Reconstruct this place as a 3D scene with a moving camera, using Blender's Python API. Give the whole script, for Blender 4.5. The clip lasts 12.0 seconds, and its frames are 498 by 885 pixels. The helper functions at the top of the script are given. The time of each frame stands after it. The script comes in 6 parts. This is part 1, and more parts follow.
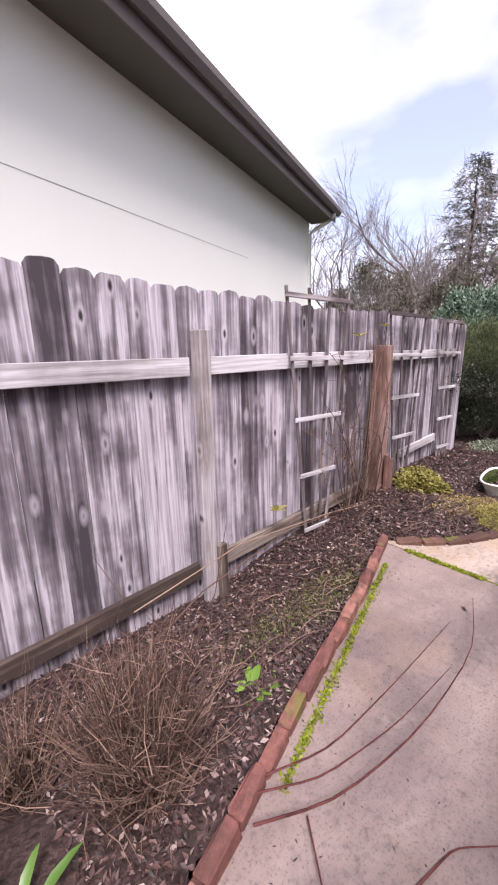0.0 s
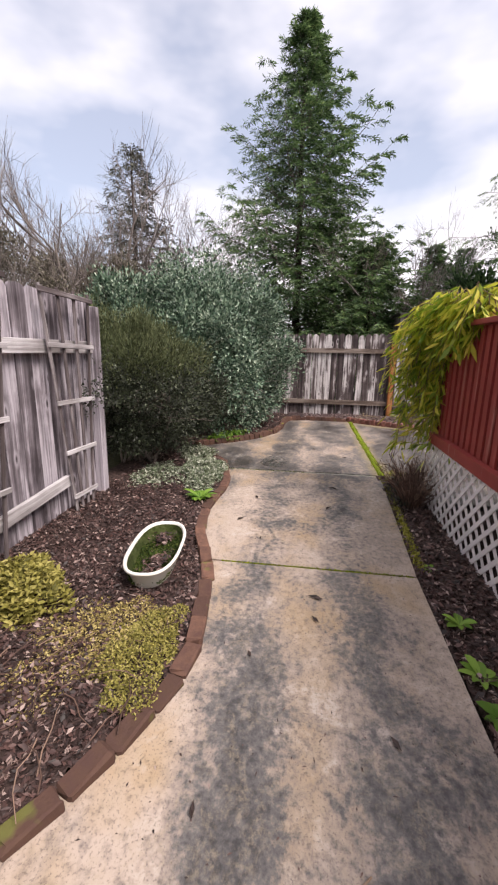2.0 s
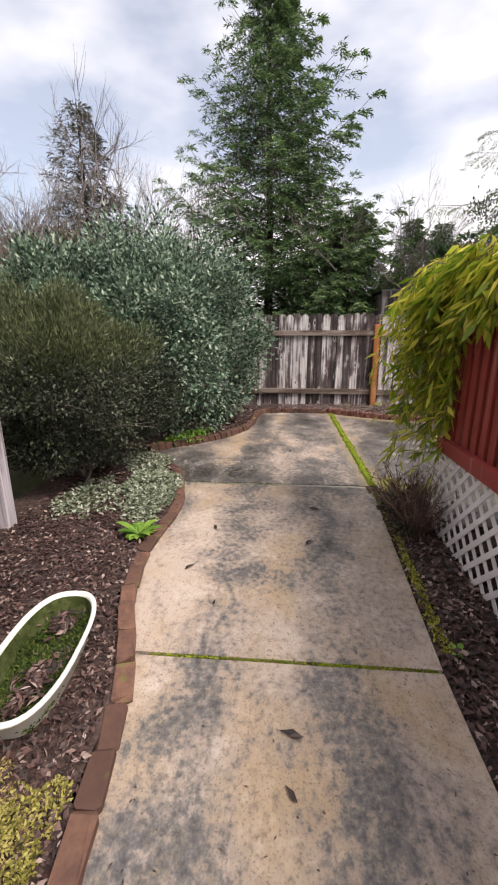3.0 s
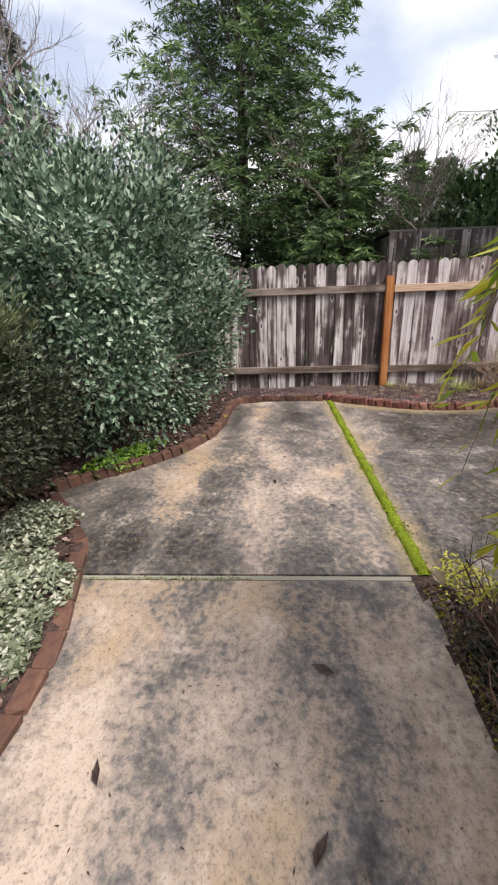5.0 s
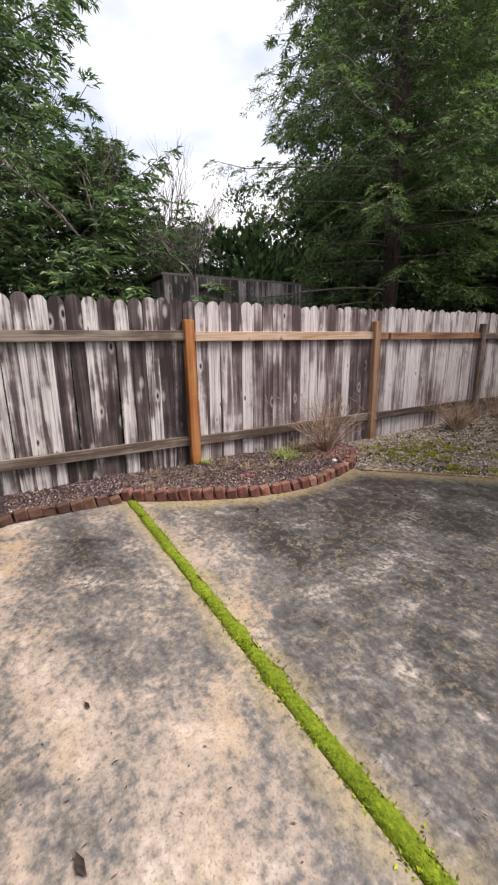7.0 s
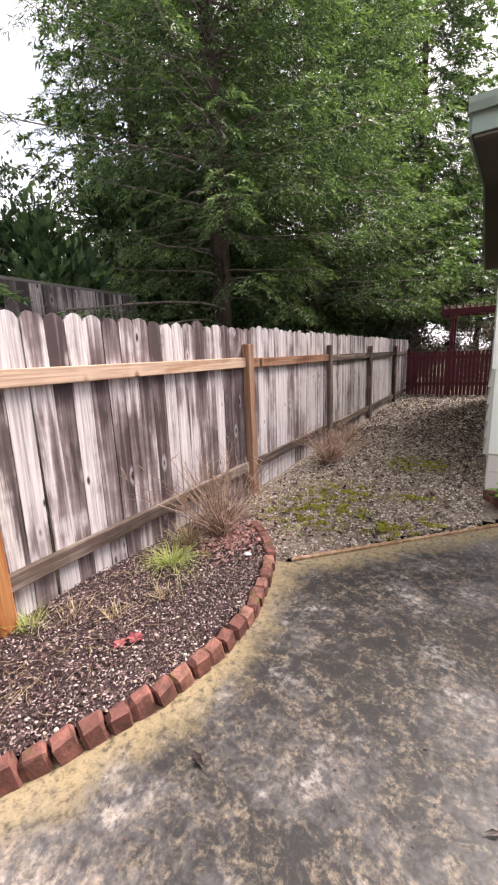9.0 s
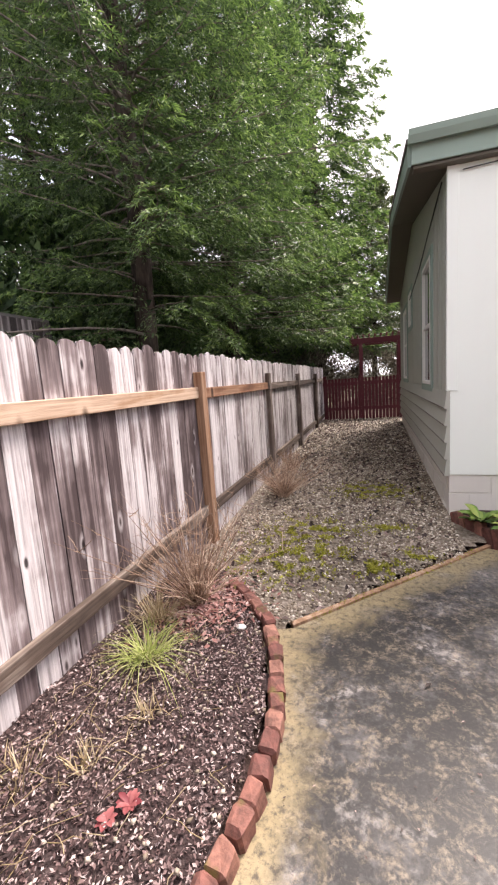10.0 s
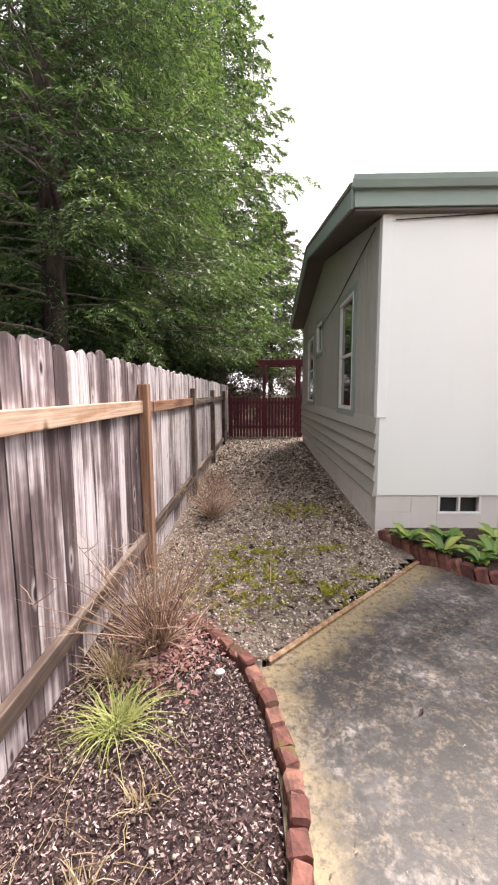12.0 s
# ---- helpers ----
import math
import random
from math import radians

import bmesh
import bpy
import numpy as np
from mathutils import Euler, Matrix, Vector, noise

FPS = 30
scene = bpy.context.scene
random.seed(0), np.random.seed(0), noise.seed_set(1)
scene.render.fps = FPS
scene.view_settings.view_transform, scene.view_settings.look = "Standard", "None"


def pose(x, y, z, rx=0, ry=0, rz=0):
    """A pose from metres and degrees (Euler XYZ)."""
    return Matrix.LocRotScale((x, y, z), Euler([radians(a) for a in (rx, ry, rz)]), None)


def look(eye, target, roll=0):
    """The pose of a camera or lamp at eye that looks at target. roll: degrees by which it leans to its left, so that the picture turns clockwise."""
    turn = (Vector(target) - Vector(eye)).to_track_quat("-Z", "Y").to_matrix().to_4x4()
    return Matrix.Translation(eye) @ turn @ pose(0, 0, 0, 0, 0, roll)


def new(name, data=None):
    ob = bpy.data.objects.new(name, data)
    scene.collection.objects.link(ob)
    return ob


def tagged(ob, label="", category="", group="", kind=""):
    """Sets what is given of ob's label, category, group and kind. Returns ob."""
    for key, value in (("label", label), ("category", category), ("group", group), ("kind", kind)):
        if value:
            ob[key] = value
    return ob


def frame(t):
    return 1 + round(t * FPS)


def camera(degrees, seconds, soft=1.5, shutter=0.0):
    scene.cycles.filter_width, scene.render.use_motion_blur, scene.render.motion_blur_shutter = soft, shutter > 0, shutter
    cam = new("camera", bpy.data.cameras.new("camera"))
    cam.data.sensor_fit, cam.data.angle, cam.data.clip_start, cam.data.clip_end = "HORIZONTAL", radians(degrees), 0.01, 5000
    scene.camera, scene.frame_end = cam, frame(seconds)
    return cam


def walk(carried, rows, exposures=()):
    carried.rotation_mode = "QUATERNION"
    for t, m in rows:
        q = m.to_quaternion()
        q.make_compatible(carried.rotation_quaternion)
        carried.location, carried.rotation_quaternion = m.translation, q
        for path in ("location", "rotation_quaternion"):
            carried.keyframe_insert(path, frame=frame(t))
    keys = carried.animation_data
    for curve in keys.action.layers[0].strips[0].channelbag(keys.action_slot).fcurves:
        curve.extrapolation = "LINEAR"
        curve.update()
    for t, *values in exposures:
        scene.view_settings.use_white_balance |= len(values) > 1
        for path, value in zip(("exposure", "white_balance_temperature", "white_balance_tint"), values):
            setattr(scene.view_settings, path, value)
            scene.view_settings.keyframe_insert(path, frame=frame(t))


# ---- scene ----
cam = camera(63.7, 12.0, soft=2.2)
PATH = [
    (0, (0.028, 0.254, 1.713), (1.322, 1.701, 1.232), -1.2),
    (0.5, (0.598, 0.387, 1.685), (2.132, 1.567, 1.179), 0.2),
    (1, (1.277, 0.536, 1.618), (3.015, 1.387, 1.113), 1.1),
    (1.5, (1.969, 0.588, 1.579), (3.838, 1.101, 1.084), 1.5),
    (2, (2.569, 0.596, 1.536), (4.499, 0.859, 1.08), 1.0),
    (2.5, (3.164, 0.541, 1.51), (5.099, 0.715, 1.033), -0.0),
    (2.7, (3.359, 0.535, 1.518), (5.291, 0.7, 1.028), -0.0),
    (4.3, (4.904, 0.478, 1.518), (6.771, 0.65, 0.821), -0.7),
    (4.5, (5.127, 0.462, 1.509), (6.999, 0.624, 0.824), -0.8),
    (5, (5.69, 0.435, 1.523), (7.561, 0.547, 0.824), -2.0),
    (5.5, (6.158, 0.458, 1.473), (8.045, 0.557, 0.82), -3.1),
    (6, (6.775, 0.505, 1.461), (8.686, 0.327, 0.899), -3.6),
    (6.5, (7.321, 0.456, 1.429), (9.186, -0.076, 0.943), -2.6),
    (7, (7.835, 0.397, 1.417), (9.515, -0.58, 0.944), -0.8),
    (7.2, (8.067, 0.331, 1.422), (9.651, -0.789, 0.938), -0.2),
    (8.8, (9.556, -0.26, 1.572), (10.641, -1.882, 1.134), -2.1),
    (9, (9.742, -0.318, 1.58), (10.753, -1.992, 1.164), -2.3),
    (9.5, (10.135, -0.436, 1.57), (10.914, -2.246, 1.228), -3.2),
    (10, (10.441, -0.593, 1.58), (11.045, -2.477, 1.289), -4.0),
    (10.5, (10.739, -0.716, 1.61), (11.11, -2.666, 1.362), -3.2),
    (11, (11.024, -0.744, 1.66), (11.227, -2.722, 1.445), -1.9),
    (11.5, (11.06, -0.72, 1.659), (11.164, -2.706, 1.442), -0.9),
    (12, (11.047, -0.681, 1.628), (11.096, -2.666, 1.389), -0.3),
]
EXPOSURES = [(0, 0.87, 6350, 24), (1.5, 0.6, 6600, 20), (2.5, 0.6, 6950, 15), (5.5, 0.75, 6800, 13), (7, 0.82, 6850, 13), (9, 1.36, 6950, 18), (12, 1.6, 7050, 18)]
walk(cam, [(t, look(eye, target, roll)) for t, eye, target, roll in PATH], EXPOSURES)

# ---- sky and sun: bright broken overcast ----
world = bpy.data.worlds.new("sky")
scene.world = world
world.use_nodes = True
wn, wl = world.node_tree.nodes, world.node_tree.links
wn.clear()
w_out = wn.new("ShaderNodeOutputWorld")
w_bg = wn.new("ShaderNodeBackground")
w_bg.inputs["Strength"].default_value = 0.132
w_sky = wn.new("ShaderNodeTexSky")
w_sky.sky_type = "NISHITA"
w_sky.sun_disc = False
w_sky.sun_elevation, w_sky.sun_rotation = radians(53), radians(212)
w_sky.air_density, w_sky.dust_density = 1.0, 2.0
w_tc = wn.new("ShaderNodeTexCoord")
w_map = wn.new("ShaderNodeMapping")
w_map.inputs["Scale"].default_value = (1.0, 1.0, 2.2)
w_noise = wn.new("ShaderNodeTexNoise")
w_noise.inputs["Scale"].default_value = 1.7
w_noise.inputs["Detail"].default_value = 5
w_noise.inputs["Roughness"].default_value = 0.5
w_ramp = wn.new("ShaderNodeValToRGB")
w_ramp.color_ramp.elements[0].position, w_ramp.color_ramp.elements[0].color = 0.36, (0.3, 0.3, 0.3, 1)
w_ramp.color_ramp.elements[1].position, w_ramp.color_ramp.elements[1].color = 0.55, (1, 1, 1, 1)
w_cloud = wn.new("ShaderNodeMix")
w_cloud.data_type = "RGBA"
w_cloud.inputs["B"].default_value = (6.2, 6.3, 6.7, 1)
wl.new(w_tc.outputs["Generated"], w_map.inputs["Vector"])
wl.new(w_map.outputs["Vector"], w_noise.inputs["Vector"])
wl.new(w_noise.outputs["Fac"], w_ramp.inputs["Fac"])
wl.new(w_ramp.outputs["Color"], w_cloud.inputs["Factor"])
wl.new(w_sky.outputs["Color"], w_cloud.inputs["A"])
wl.new(w_cloud.outputs["Result"], w_bg.inputs["Color"])
wl.new(w_bg.outputs["Background"], w_out.inputs["Surface"])
sun_data = bpy.data.lights.new("sun", "SUN")
sun_data.energy, sun_data.angle, sun_data.color = 3.2, radians(24), (1.0, 0.96, 0.9)
sun = new("sun", sun_data)
sun.matrix_world = look((-5.6, -9, 14), (0, 0, 0))


# ---- material helpers ----
class Mat:
    """A node material with a short way to add nodes."""

    def __init__(self, name, rough=0.8, metal=0.0, spec=0.4):
        self.m = bpy.data.materials.new(name)
        self.m.use_nodes = True
        self.n, self.l = self.m.node_tree.nodes, self.m.node_tree.links
        self.b = self.n["Principled BSDF"]
        self.b.inputs["Roughness"].default_value = rough
        self.b.inputs["Metallic"].default_value = metal
        self.b.inputs["Specular IOR Level"].default_value = spec
        self.tc = self.n.new("ShaderNodeTexCoord")
        self.info = self.n.new("ShaderNodeObjectInfo")
        self.geo = self.n.new("ShaderNodeNewGeometry")

    def coords(self, scale=(1, 1, 1), shift=0.0, turn=(0, 0, 0)):
        """Object coordinates, scaled, shifted by a random amount per object."""
        mp = self.n.new("ShaderNodeMapping")
        mp.inputs["Scale"].default_value = scale
        mp.inputs["Rotation"].default_value = turn
        self.l.new(self.tc.outputs["Object"], mp.inputs["Vector"])
        if not shift:
            return mp.outputs["Vector"]
        mul = self.math("MULTIPLY", self.info.outputs["Random"], shift)
        add = self.n.new("ShaderNodeVectorMath")
        add.operation = "ADD"
        self.l.new(mp.outputs["Vector"], add.inputs[0])
        self.l.new(mul, add.inputs[1])
        return add.outputs["Vector"]

    def noise(self, vec, scale, detail=4, rough=0.55, distort=0.0):
        t = self.n.new("ShaderNodeTexNoise")
        t.inputs["Scale"].default_value = scale
        t.inputs["Detail"].default_value = detail
        t.inputs["Roughness"].default_value = rough
        t.inputs["Distortion"].default_value = distort
        self.l.new(vec, t.inputs["Vector"])
        return t.outputs["Fac"]

    def voronoi(self, vec, scale, out="Distance", rand=1.0):
        t = self.n.new("ShaderNodeTexVoronoi")
        t.inputs["Scale"].default_value = scale
        t.inputs["Randomness"].default_value = rand
        self.l.new(vec, t.inputs["Vector"])
        return t.outputs[out]

    def math(self, op, a, b=0.0, clamp=False):
        t = self.n.new("ShaderNodeMath")
        t.operation, t.use_clamp = op, clamp
        for i, v in ((0, a), (1, b)):
            if isinstance(v, (int, float)):
                t.inputs[i].default_value = v
            else:
                self.l.new(v, t.inputs[i])
        return t.outputs[0]

    def ramp(self, fac, *stops):
        """stops: (position, colour or grey)."""
        t = self.n.new("ShaderNodeValToRGB")
        el = t.color_ramp.elements
        while len(el) < len(stops):
            el.new(0.5)
        for e, (p, c) in zip(el, stops):
            e.position = p
            e.color = (c, c, c, 1) if isinstance(c, (int, float)) else (*c, 1)
        self.l.new(fac, t.inputs["Fac"])
        return t.outputs["Color"]

    def mix(self, fac, a, b, mode="MIX"):
        t = self.n.new("ShaderNodeMix")
        t.data_type, t.blend_type = "RGBA", mode
        for key, v in (("Factor", fac), ("A", a), ("B", b)):
            if isinstance(v, (int, float)):
                t.inputs[key].default_value = v if key == "Factor" else (v, v, v, 1)
            elif isinstance(v, tuple):
                t.inputs[key].default_value = (*v, 1)
            else:
                self.l.new(v, t.inputs[key])
        return t.outputs["Result"]

    def split(self, vec):
        t = self.n.new("ShaderNodeSeparateXYZ")
        self.l.new(vec, t.inputs[0])
        return t.outputs

    def colour(self, c):
        if isinstance(c, tuple):
            self.b.inputs["Base Color"].default_value = (*c, 1)
        else:
            self.l.new(c, self.b.inputs["Base Color"])
        return self

    def rough(self, r):
        self.l.new(r, self.b.inputs["Roughness"])
        return self

    def bump(self, h, strength=0.5, dist=0.01):
        t = self.n.new("ShaderNodeBump")
        t.inputs["Strength"].default_value = strength
        t.inputs["Distance"].default_value = dist
        self.l.new(h, t.inputs["Height"])
        self.l.new(t.outputs["Normal"], self.b.inputs["Normal"])
        return self

    def translucent(self, fac, col):
        """Mix in light that passes through thin leaves."""
        tr, mx, out = self.n.new("ShaderNodeBsdfTranslucent"), self.n.new("ShaderNodeMixShader"), self.n["Material Output"]
        mx.inputs["Fac"].default_value = fac
        self.l.new(col, tr.inputs["Color"])
        self.l.new(self.b.outputs[0], mx.inputs[1])
        self.l.new(tr.outputs[0], mx.inputs[2])
        self.l.new(mx.outputs[0], out.inputs["Surface"])
        return self


def weathered_wood(name, dark, mid, light, cover, knots=True):
    """Old fence board: grain, pale bleached streaks and dark damp streaks along local z."""
    k = Mat(name, 0.85, spec=0.25)
    v = k.coords(shift=40)
    grain = k.noise(k.coords((60, 60, 1.6), shift=40), 1.0, 5, 0.6)
    streak = k.noise(k.coords((17, 17, 0.8), shift=40), 1.0, 4, 0.6, 0.5)
    blotch = k.noise(v, 1.7, 4, 0.6)
    per_board = k.math("MULTIPLY", k.math("SUBTRACT", k.info.outputs["Random"], 0.5), 0.16)
    mixv = k.math("ADD", k.math("ADD", k.math("MULTIPLY", streak, 0.55), k.math("MULTIPLY", blotch, 0.45)), per_board)
    c = k.ramp(mixv, (cover - 0.12, dark), (cover - 0.01, mid), (cover + 0.07, light))
    c = k.mix(k.math("MULTIPLY", k.ramp(grain, (0.35, 1.0), (0.6, 0.0)), 0.55), c, dark)
    if knots:
        spot = k.voronoi(k.coords((6.5, 1.0, 2.6), shift=40), 1.0)
        c = k.mix(k.ramp(spot, (0.05, 0.95), (0.1, 0.0)), c, tuple(x * 0.35 for x in dark))
        ring = k.ramp(spot, (0.08, 0.0), (0.13, 0.5), (0.24, 0.0))
        c = k.mix(ring, c, light)
    k.colour(c).bump(k.math("ADD", grain, k.math("MULTIPLY", streak, 0.6)), 0.5, 0.006)
    return k.m


WOOD_LEFT = weathered_wood("grey_purple_weathered_wood", (0.055, 0.044, 0.05), (0.22, 0.19, 0.212), (0.52, 0.475, 0.525), 0.505)
WOOD_RIGHT = weathered_wood("streaked_weathered_wood", (0.034, 0.025, 0.026), (0.14, 0.11, 0.11), (0.66, 0.62, 0.62), 0.52)
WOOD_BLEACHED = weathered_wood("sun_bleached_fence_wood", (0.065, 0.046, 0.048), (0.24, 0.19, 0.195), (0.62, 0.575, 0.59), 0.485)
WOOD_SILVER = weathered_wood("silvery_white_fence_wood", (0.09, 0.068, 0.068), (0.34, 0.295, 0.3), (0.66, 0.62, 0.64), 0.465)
WOOD_PALE = weathered_wood("pale_grey_rail_wood", (0.2, 0.18, 0.18), (0.42, 0.39, 0.4), (0.62, 0.59, 0.61), 0.48, knots=False)
WOOD_POST_PALE = weathered_wood("mottled_grey_post_wood", (0.1, 0.08, 0.075), (0.28, 0.245, 0.24), (0.46, 0.42, 0.43), 0.49)
WOOD_DARKRAIL = weathered_wood("brown_rail_wood", (0.05, 0.036, 0.03), (0.13, 0.095, 0.078), (0.27, 0.22, 0.19), 0.54, knots=False)
WOOD_TAN = weathered_wood("new_tan_rail_wood", (0.22, 0.13, 0.08), (0.4, 0.25, 0.16), (0.55, 0.4, 0.3), 0.46)
WOOD_ORANGE = weathered_wood("orange_cedar_post_wood", (0.2, 0.075, 0.025), (0.36, 0.135, 0.045), (0.45, 0.21, 0.085), 0.46)
WOOD_RED_BROWN = weathered_wood("reddish_brown_post_wood", (0.1, 0.055, 0.045), (0.22, 0.125, 0.1), (0.36, 0.24, 0.21), 0.5)
WOOD_CEDAR = weathered_wood("faded_cedar_wood", (0.12, 0.055, 0.032), (0.26, 0.13, 0.075), (0.36, 0.22, 0.145), 0.48)
WOOD_POST_DARK = weathered_wood("dark_brown_post_wood", (0.045, 0.033, 0.028), (0.11, 0.08, 0.065), (0.25, 0.2, 0.18), 0.54)
WOOD_TRELLIS = weathered_wood("grey_trellis_wood", (0.07, 0.055, 0.055), (0.17, 0.14, 0.145), (0.4, 0.36, 0.37), 0.55, knots=False)


def painted_wood(name, base, worn, amount=0.68):
    k = Mat(name, 0.55, spec=0.4)
    v = k.coords(shift=20)
    streak = k.noise(k.coords((20, 20, 1.5), shift=20), 1.0, 4)
    c = k.mix(k.ramp(k.noise(v, 3, 4), (0.35, 0.0), (0.7, 0.45)), base, tuple(x * 0.55 for x in base))
    c = k.mix(k.ramp(streak, (amount - 0.03, 0.0), (amount + 0.05, 0.8)), c, worn)
    k.colour(c).bump(streak, 0.3, 0.004)
    return k.m


RED_PAINT = painted_wood("dark_red_painted_wood", (0.3, 0.048, 0.042), (0.4, 0.17, 0.14), 0.66)
GATE_RED = painted_wood("maroon_painted_wood", (0.11, 0.014, 0.026), (0.2, 0.07, 0.07), 0.72)
WHITE_LATTICE = painted_wood("white_painted_lattice", (0.84, 0.8, 0.81), (0.45, 0.4, 0.37), 0.74)


def brick_mat(name, low, mid, high):
    k = Mat(name, 0.85, spec=0.25)
    v = k.coords(shift=30)
    c = k.ramp(k.info.outputs["Random"], (0.0, low), (0.5, mid), (1.0, high))
    c = k.mix(k.ramp(k.noise(v, 14, 5, 0.7), (0.38, 0.0), (0.62, 0.75)), c, (0.075, 0.04, 0.035))
    c = k.mix(k.ramp(k.noise(v, 5, 3), (0.62, 0.0), (0.7, 0.6)), c, (0.13, 0.15, 0.03))
    k.colour(c).bump(k.noise(v, 60, 4), 0.6, 0.006)
    return k.m


BRICK = brick_mat("red_garden_brick", (0.17, 0.07, 0.06), (0.25, 0.105, 0.085), (0.34, 0.17, 0.13))
BROWN_BRICK = brick_mat("weathered_brown_brick", (0.075, 0.042, 0.031), (0.12, 0.064, 0.046), (0.18, 0.095, 0.066))


def concrete_mat():
    """Old wet concrete: tan and pinkish dry film, dark wet areas, pale scoured patches."""
    k = Mat("wet_stained_concrete", 0.6, spec=0.24)
    v = k.coords()
    big = k.noise(k.coords((0.62, 1.05, 1)), 1.0, 5, 0.62, 0.5)
    mid = k.noise(v, 3.1, 6, 0.68, 0.4)
    fine = k.noise(v, 26, 5, 0.65)
    speck = k.noise(v, 95, 3, 0.6)
    x, y, _ = k.split(v)
    # lengthwise bands: dry tan film along the left edge and down the middle of the path, damp towards the beds
    wave = k.math("SINE", k.math("ADD", k.math("ADD", k.math("MULTIPLY", y, 9.0), 2.3), k.math("MULTIPLY", k.noise(v, 0.9, 2), 2.0)))
    band = k.math("MULTIPLY", wave, k.ramp(y, (0.0, 0.012), (0.08, 0.042)))
    east = k.math("MULTIPLY", k.math("MAXIMUM", k.math("SUBTRACT", x, 6.5), 0.0), -0.015)
    # the slab past the wide joint stays damp near that joint
    damp = k.math("MULTIPLY", k.math("MULTIPLY", k.math("MAXIMUM", k.math("SUBTRACT", 9.6, x), 0.0), k.math("GREATER_THAN", x, 7.566)), -0.03)
    east = k.math("ADD", east, damp)
    # dry peach film along the bricks
    strip = k.math("MULTIPLY", k.math("SUBTRACT", k.math("ADD", y, k.math("MULTIPLY", mid, 0.4)), 1.12), 4.0, True)
    strip = k.math("MULTIPLY", k.math("MULTIPLY", strip, k.math("LESS_THAN", x, 7.566)), 0.06)
    east = k.math("ADD", east, strip)
    south = k.math("MULTIPLY", k.math("MINIMUM", k.math("ADD", y, 0.3), 0.0), 0.16)
    south = k.math("MAXIMUM", south, -0.115)
    west = k.math("MULTIPLY", k.math("MAXIMUM", k.math("SUBTRACT", 3.0, x), 0.0), 0.016)
    scour = k.math("MULTIPLY", k.math("SUBTRACT", fine, 0.5), 0.34)
    dry = k.math("ADD", k.math("ADD", k.math("ADD", k.math("MULTIPLY", big, 0.6), k.math("MULTIPLY", mid, 0.4)), scour), k.math("ADD", band, k.math("ADD", west, k.math("ADD", east, south))))
    c = k.ramp(dry, (0.3, (0.026, 0.025, 0.025)), (0.39, (0.078, 0.074, 0.075)), (0.455, (0.145, 0.134, 0.13)), (0.5, (0.27, 0.222, 0.194)), (0.6, (0.43, 0.35, 0.295)))
    rust = k.ramp(k.noise(k.coords((0.7, 0.9, 1), 0), 1.6, 4, 0.6), (0.48, 0.0), (0.64, 0.6))
    rust_where = k.math("MULTIPLY", rust, k.ramp(dry, (0.44, 0.0), (0.53, 1.0)))
    c = k.mix(rust_where, c, (0.36, 0.245, 0.125))
    pale = k.math("MULTIPLY", k.ramp(mid, (0.56, 0.0), (0.66, 0.4)), k.ramp(fine, (0.45, 0.0), (0.56, 1.0)))
    c = k.mix(pale, c, (0.5, 0.46, 0.43))
    flecks = k.math("MULTIPLY", k.ramp(k.noise(v, 11, 6, 0.75, 0.6), (0.46, 0.0), (0.62, 1.0)), k.ramp(k.noise(v, 50, 3, 0.7), (0.4, 0.0), (0.6, 0.5)))
    c = k.mix(flecks, c, (0.34, 0.275, 0.2))
    # yellowish film along the corner bed, the gravel edge and the mossy joint
    ex, ey = k.math("SUBTRACT", x, 12.9), k.math("ADD", y, 1.9)
    ring = k.math("SUBTRACT", k.math("SQRT", k.math("ADD", k.math("MULTIPLY", ex, ex), k.math("MULTIPLY", ey, ey))), 1.98)
    edge = k.math("MULTIPLY", k.math("ADD", k.math("SUBTRACT", y, x), 13.91), 0.71)
    joint = k.math("ADD", k.math("ABSOLUTE", k.math("ADD", y, 0.42)), k.math("MULTIPLY", k.math("LESS_THAN", x, 7.5), 5.0))
    near = k.math("MINIMUM", k.math("MINIMUM", k.math("ABSOLUTE", ring), k.math("ABSOLUTE", edge)), k.math("MULTIPLY", joint, 1.7))
    film = k.ramp(k.math("ADD", near, k.math("MULTIPLY", k.math("SUBTRACT", mid, 0.5), 0.5)), (0.06, 0.7), (0.26, 0.0))
    film = k.math("MULTIPLY", film, k.ramp(fine, (0.34, 0.35), (0.5, 1.0)))
    c = k.mix(film, c, (0.37, 0.295, 0.17))
    # the first slab is an older pour, evenly pinkish brown
    first = k.math("MULTIPLY", k.math("LESS_THAN", x, 3.02), k.ramp(mid, (0.35, 0.9), (0.65, 0.7)))
    c = k.mix(first, c, k.ramp(big, (0.35, (0.16, 0.118, 0.11)), (0.5, (0.225, 0.168, 0.155)), (0.65, (0.3, 0.235, 0.215))))
    c = k.mix(k.ramp(speck, (0.33, 0.5), (0.46, 0.0)), c, (0.06, 0.05, 0.05))
    c = k.mix(k.math("MULTIPLY", k.ramp(fine, (0.3, 0.8), (0.46, 0.0)), 0.4), c, (0.05, 0.045, 0.045))
    k.colour(c)
    wet = k.ramp(k.math("ADD", dry, k.math("MULTIPLY", k.math("SUBTRACT", fine, 0.5), 0.1)), (0.4, 0.42), (0.5, 0.56), (0.58, 0.8))
    # one shallow puddle on the path
    px, py = k.math("SUBTRACT", x, 8.0), k.math("SUBTRACT", y, 0.98)
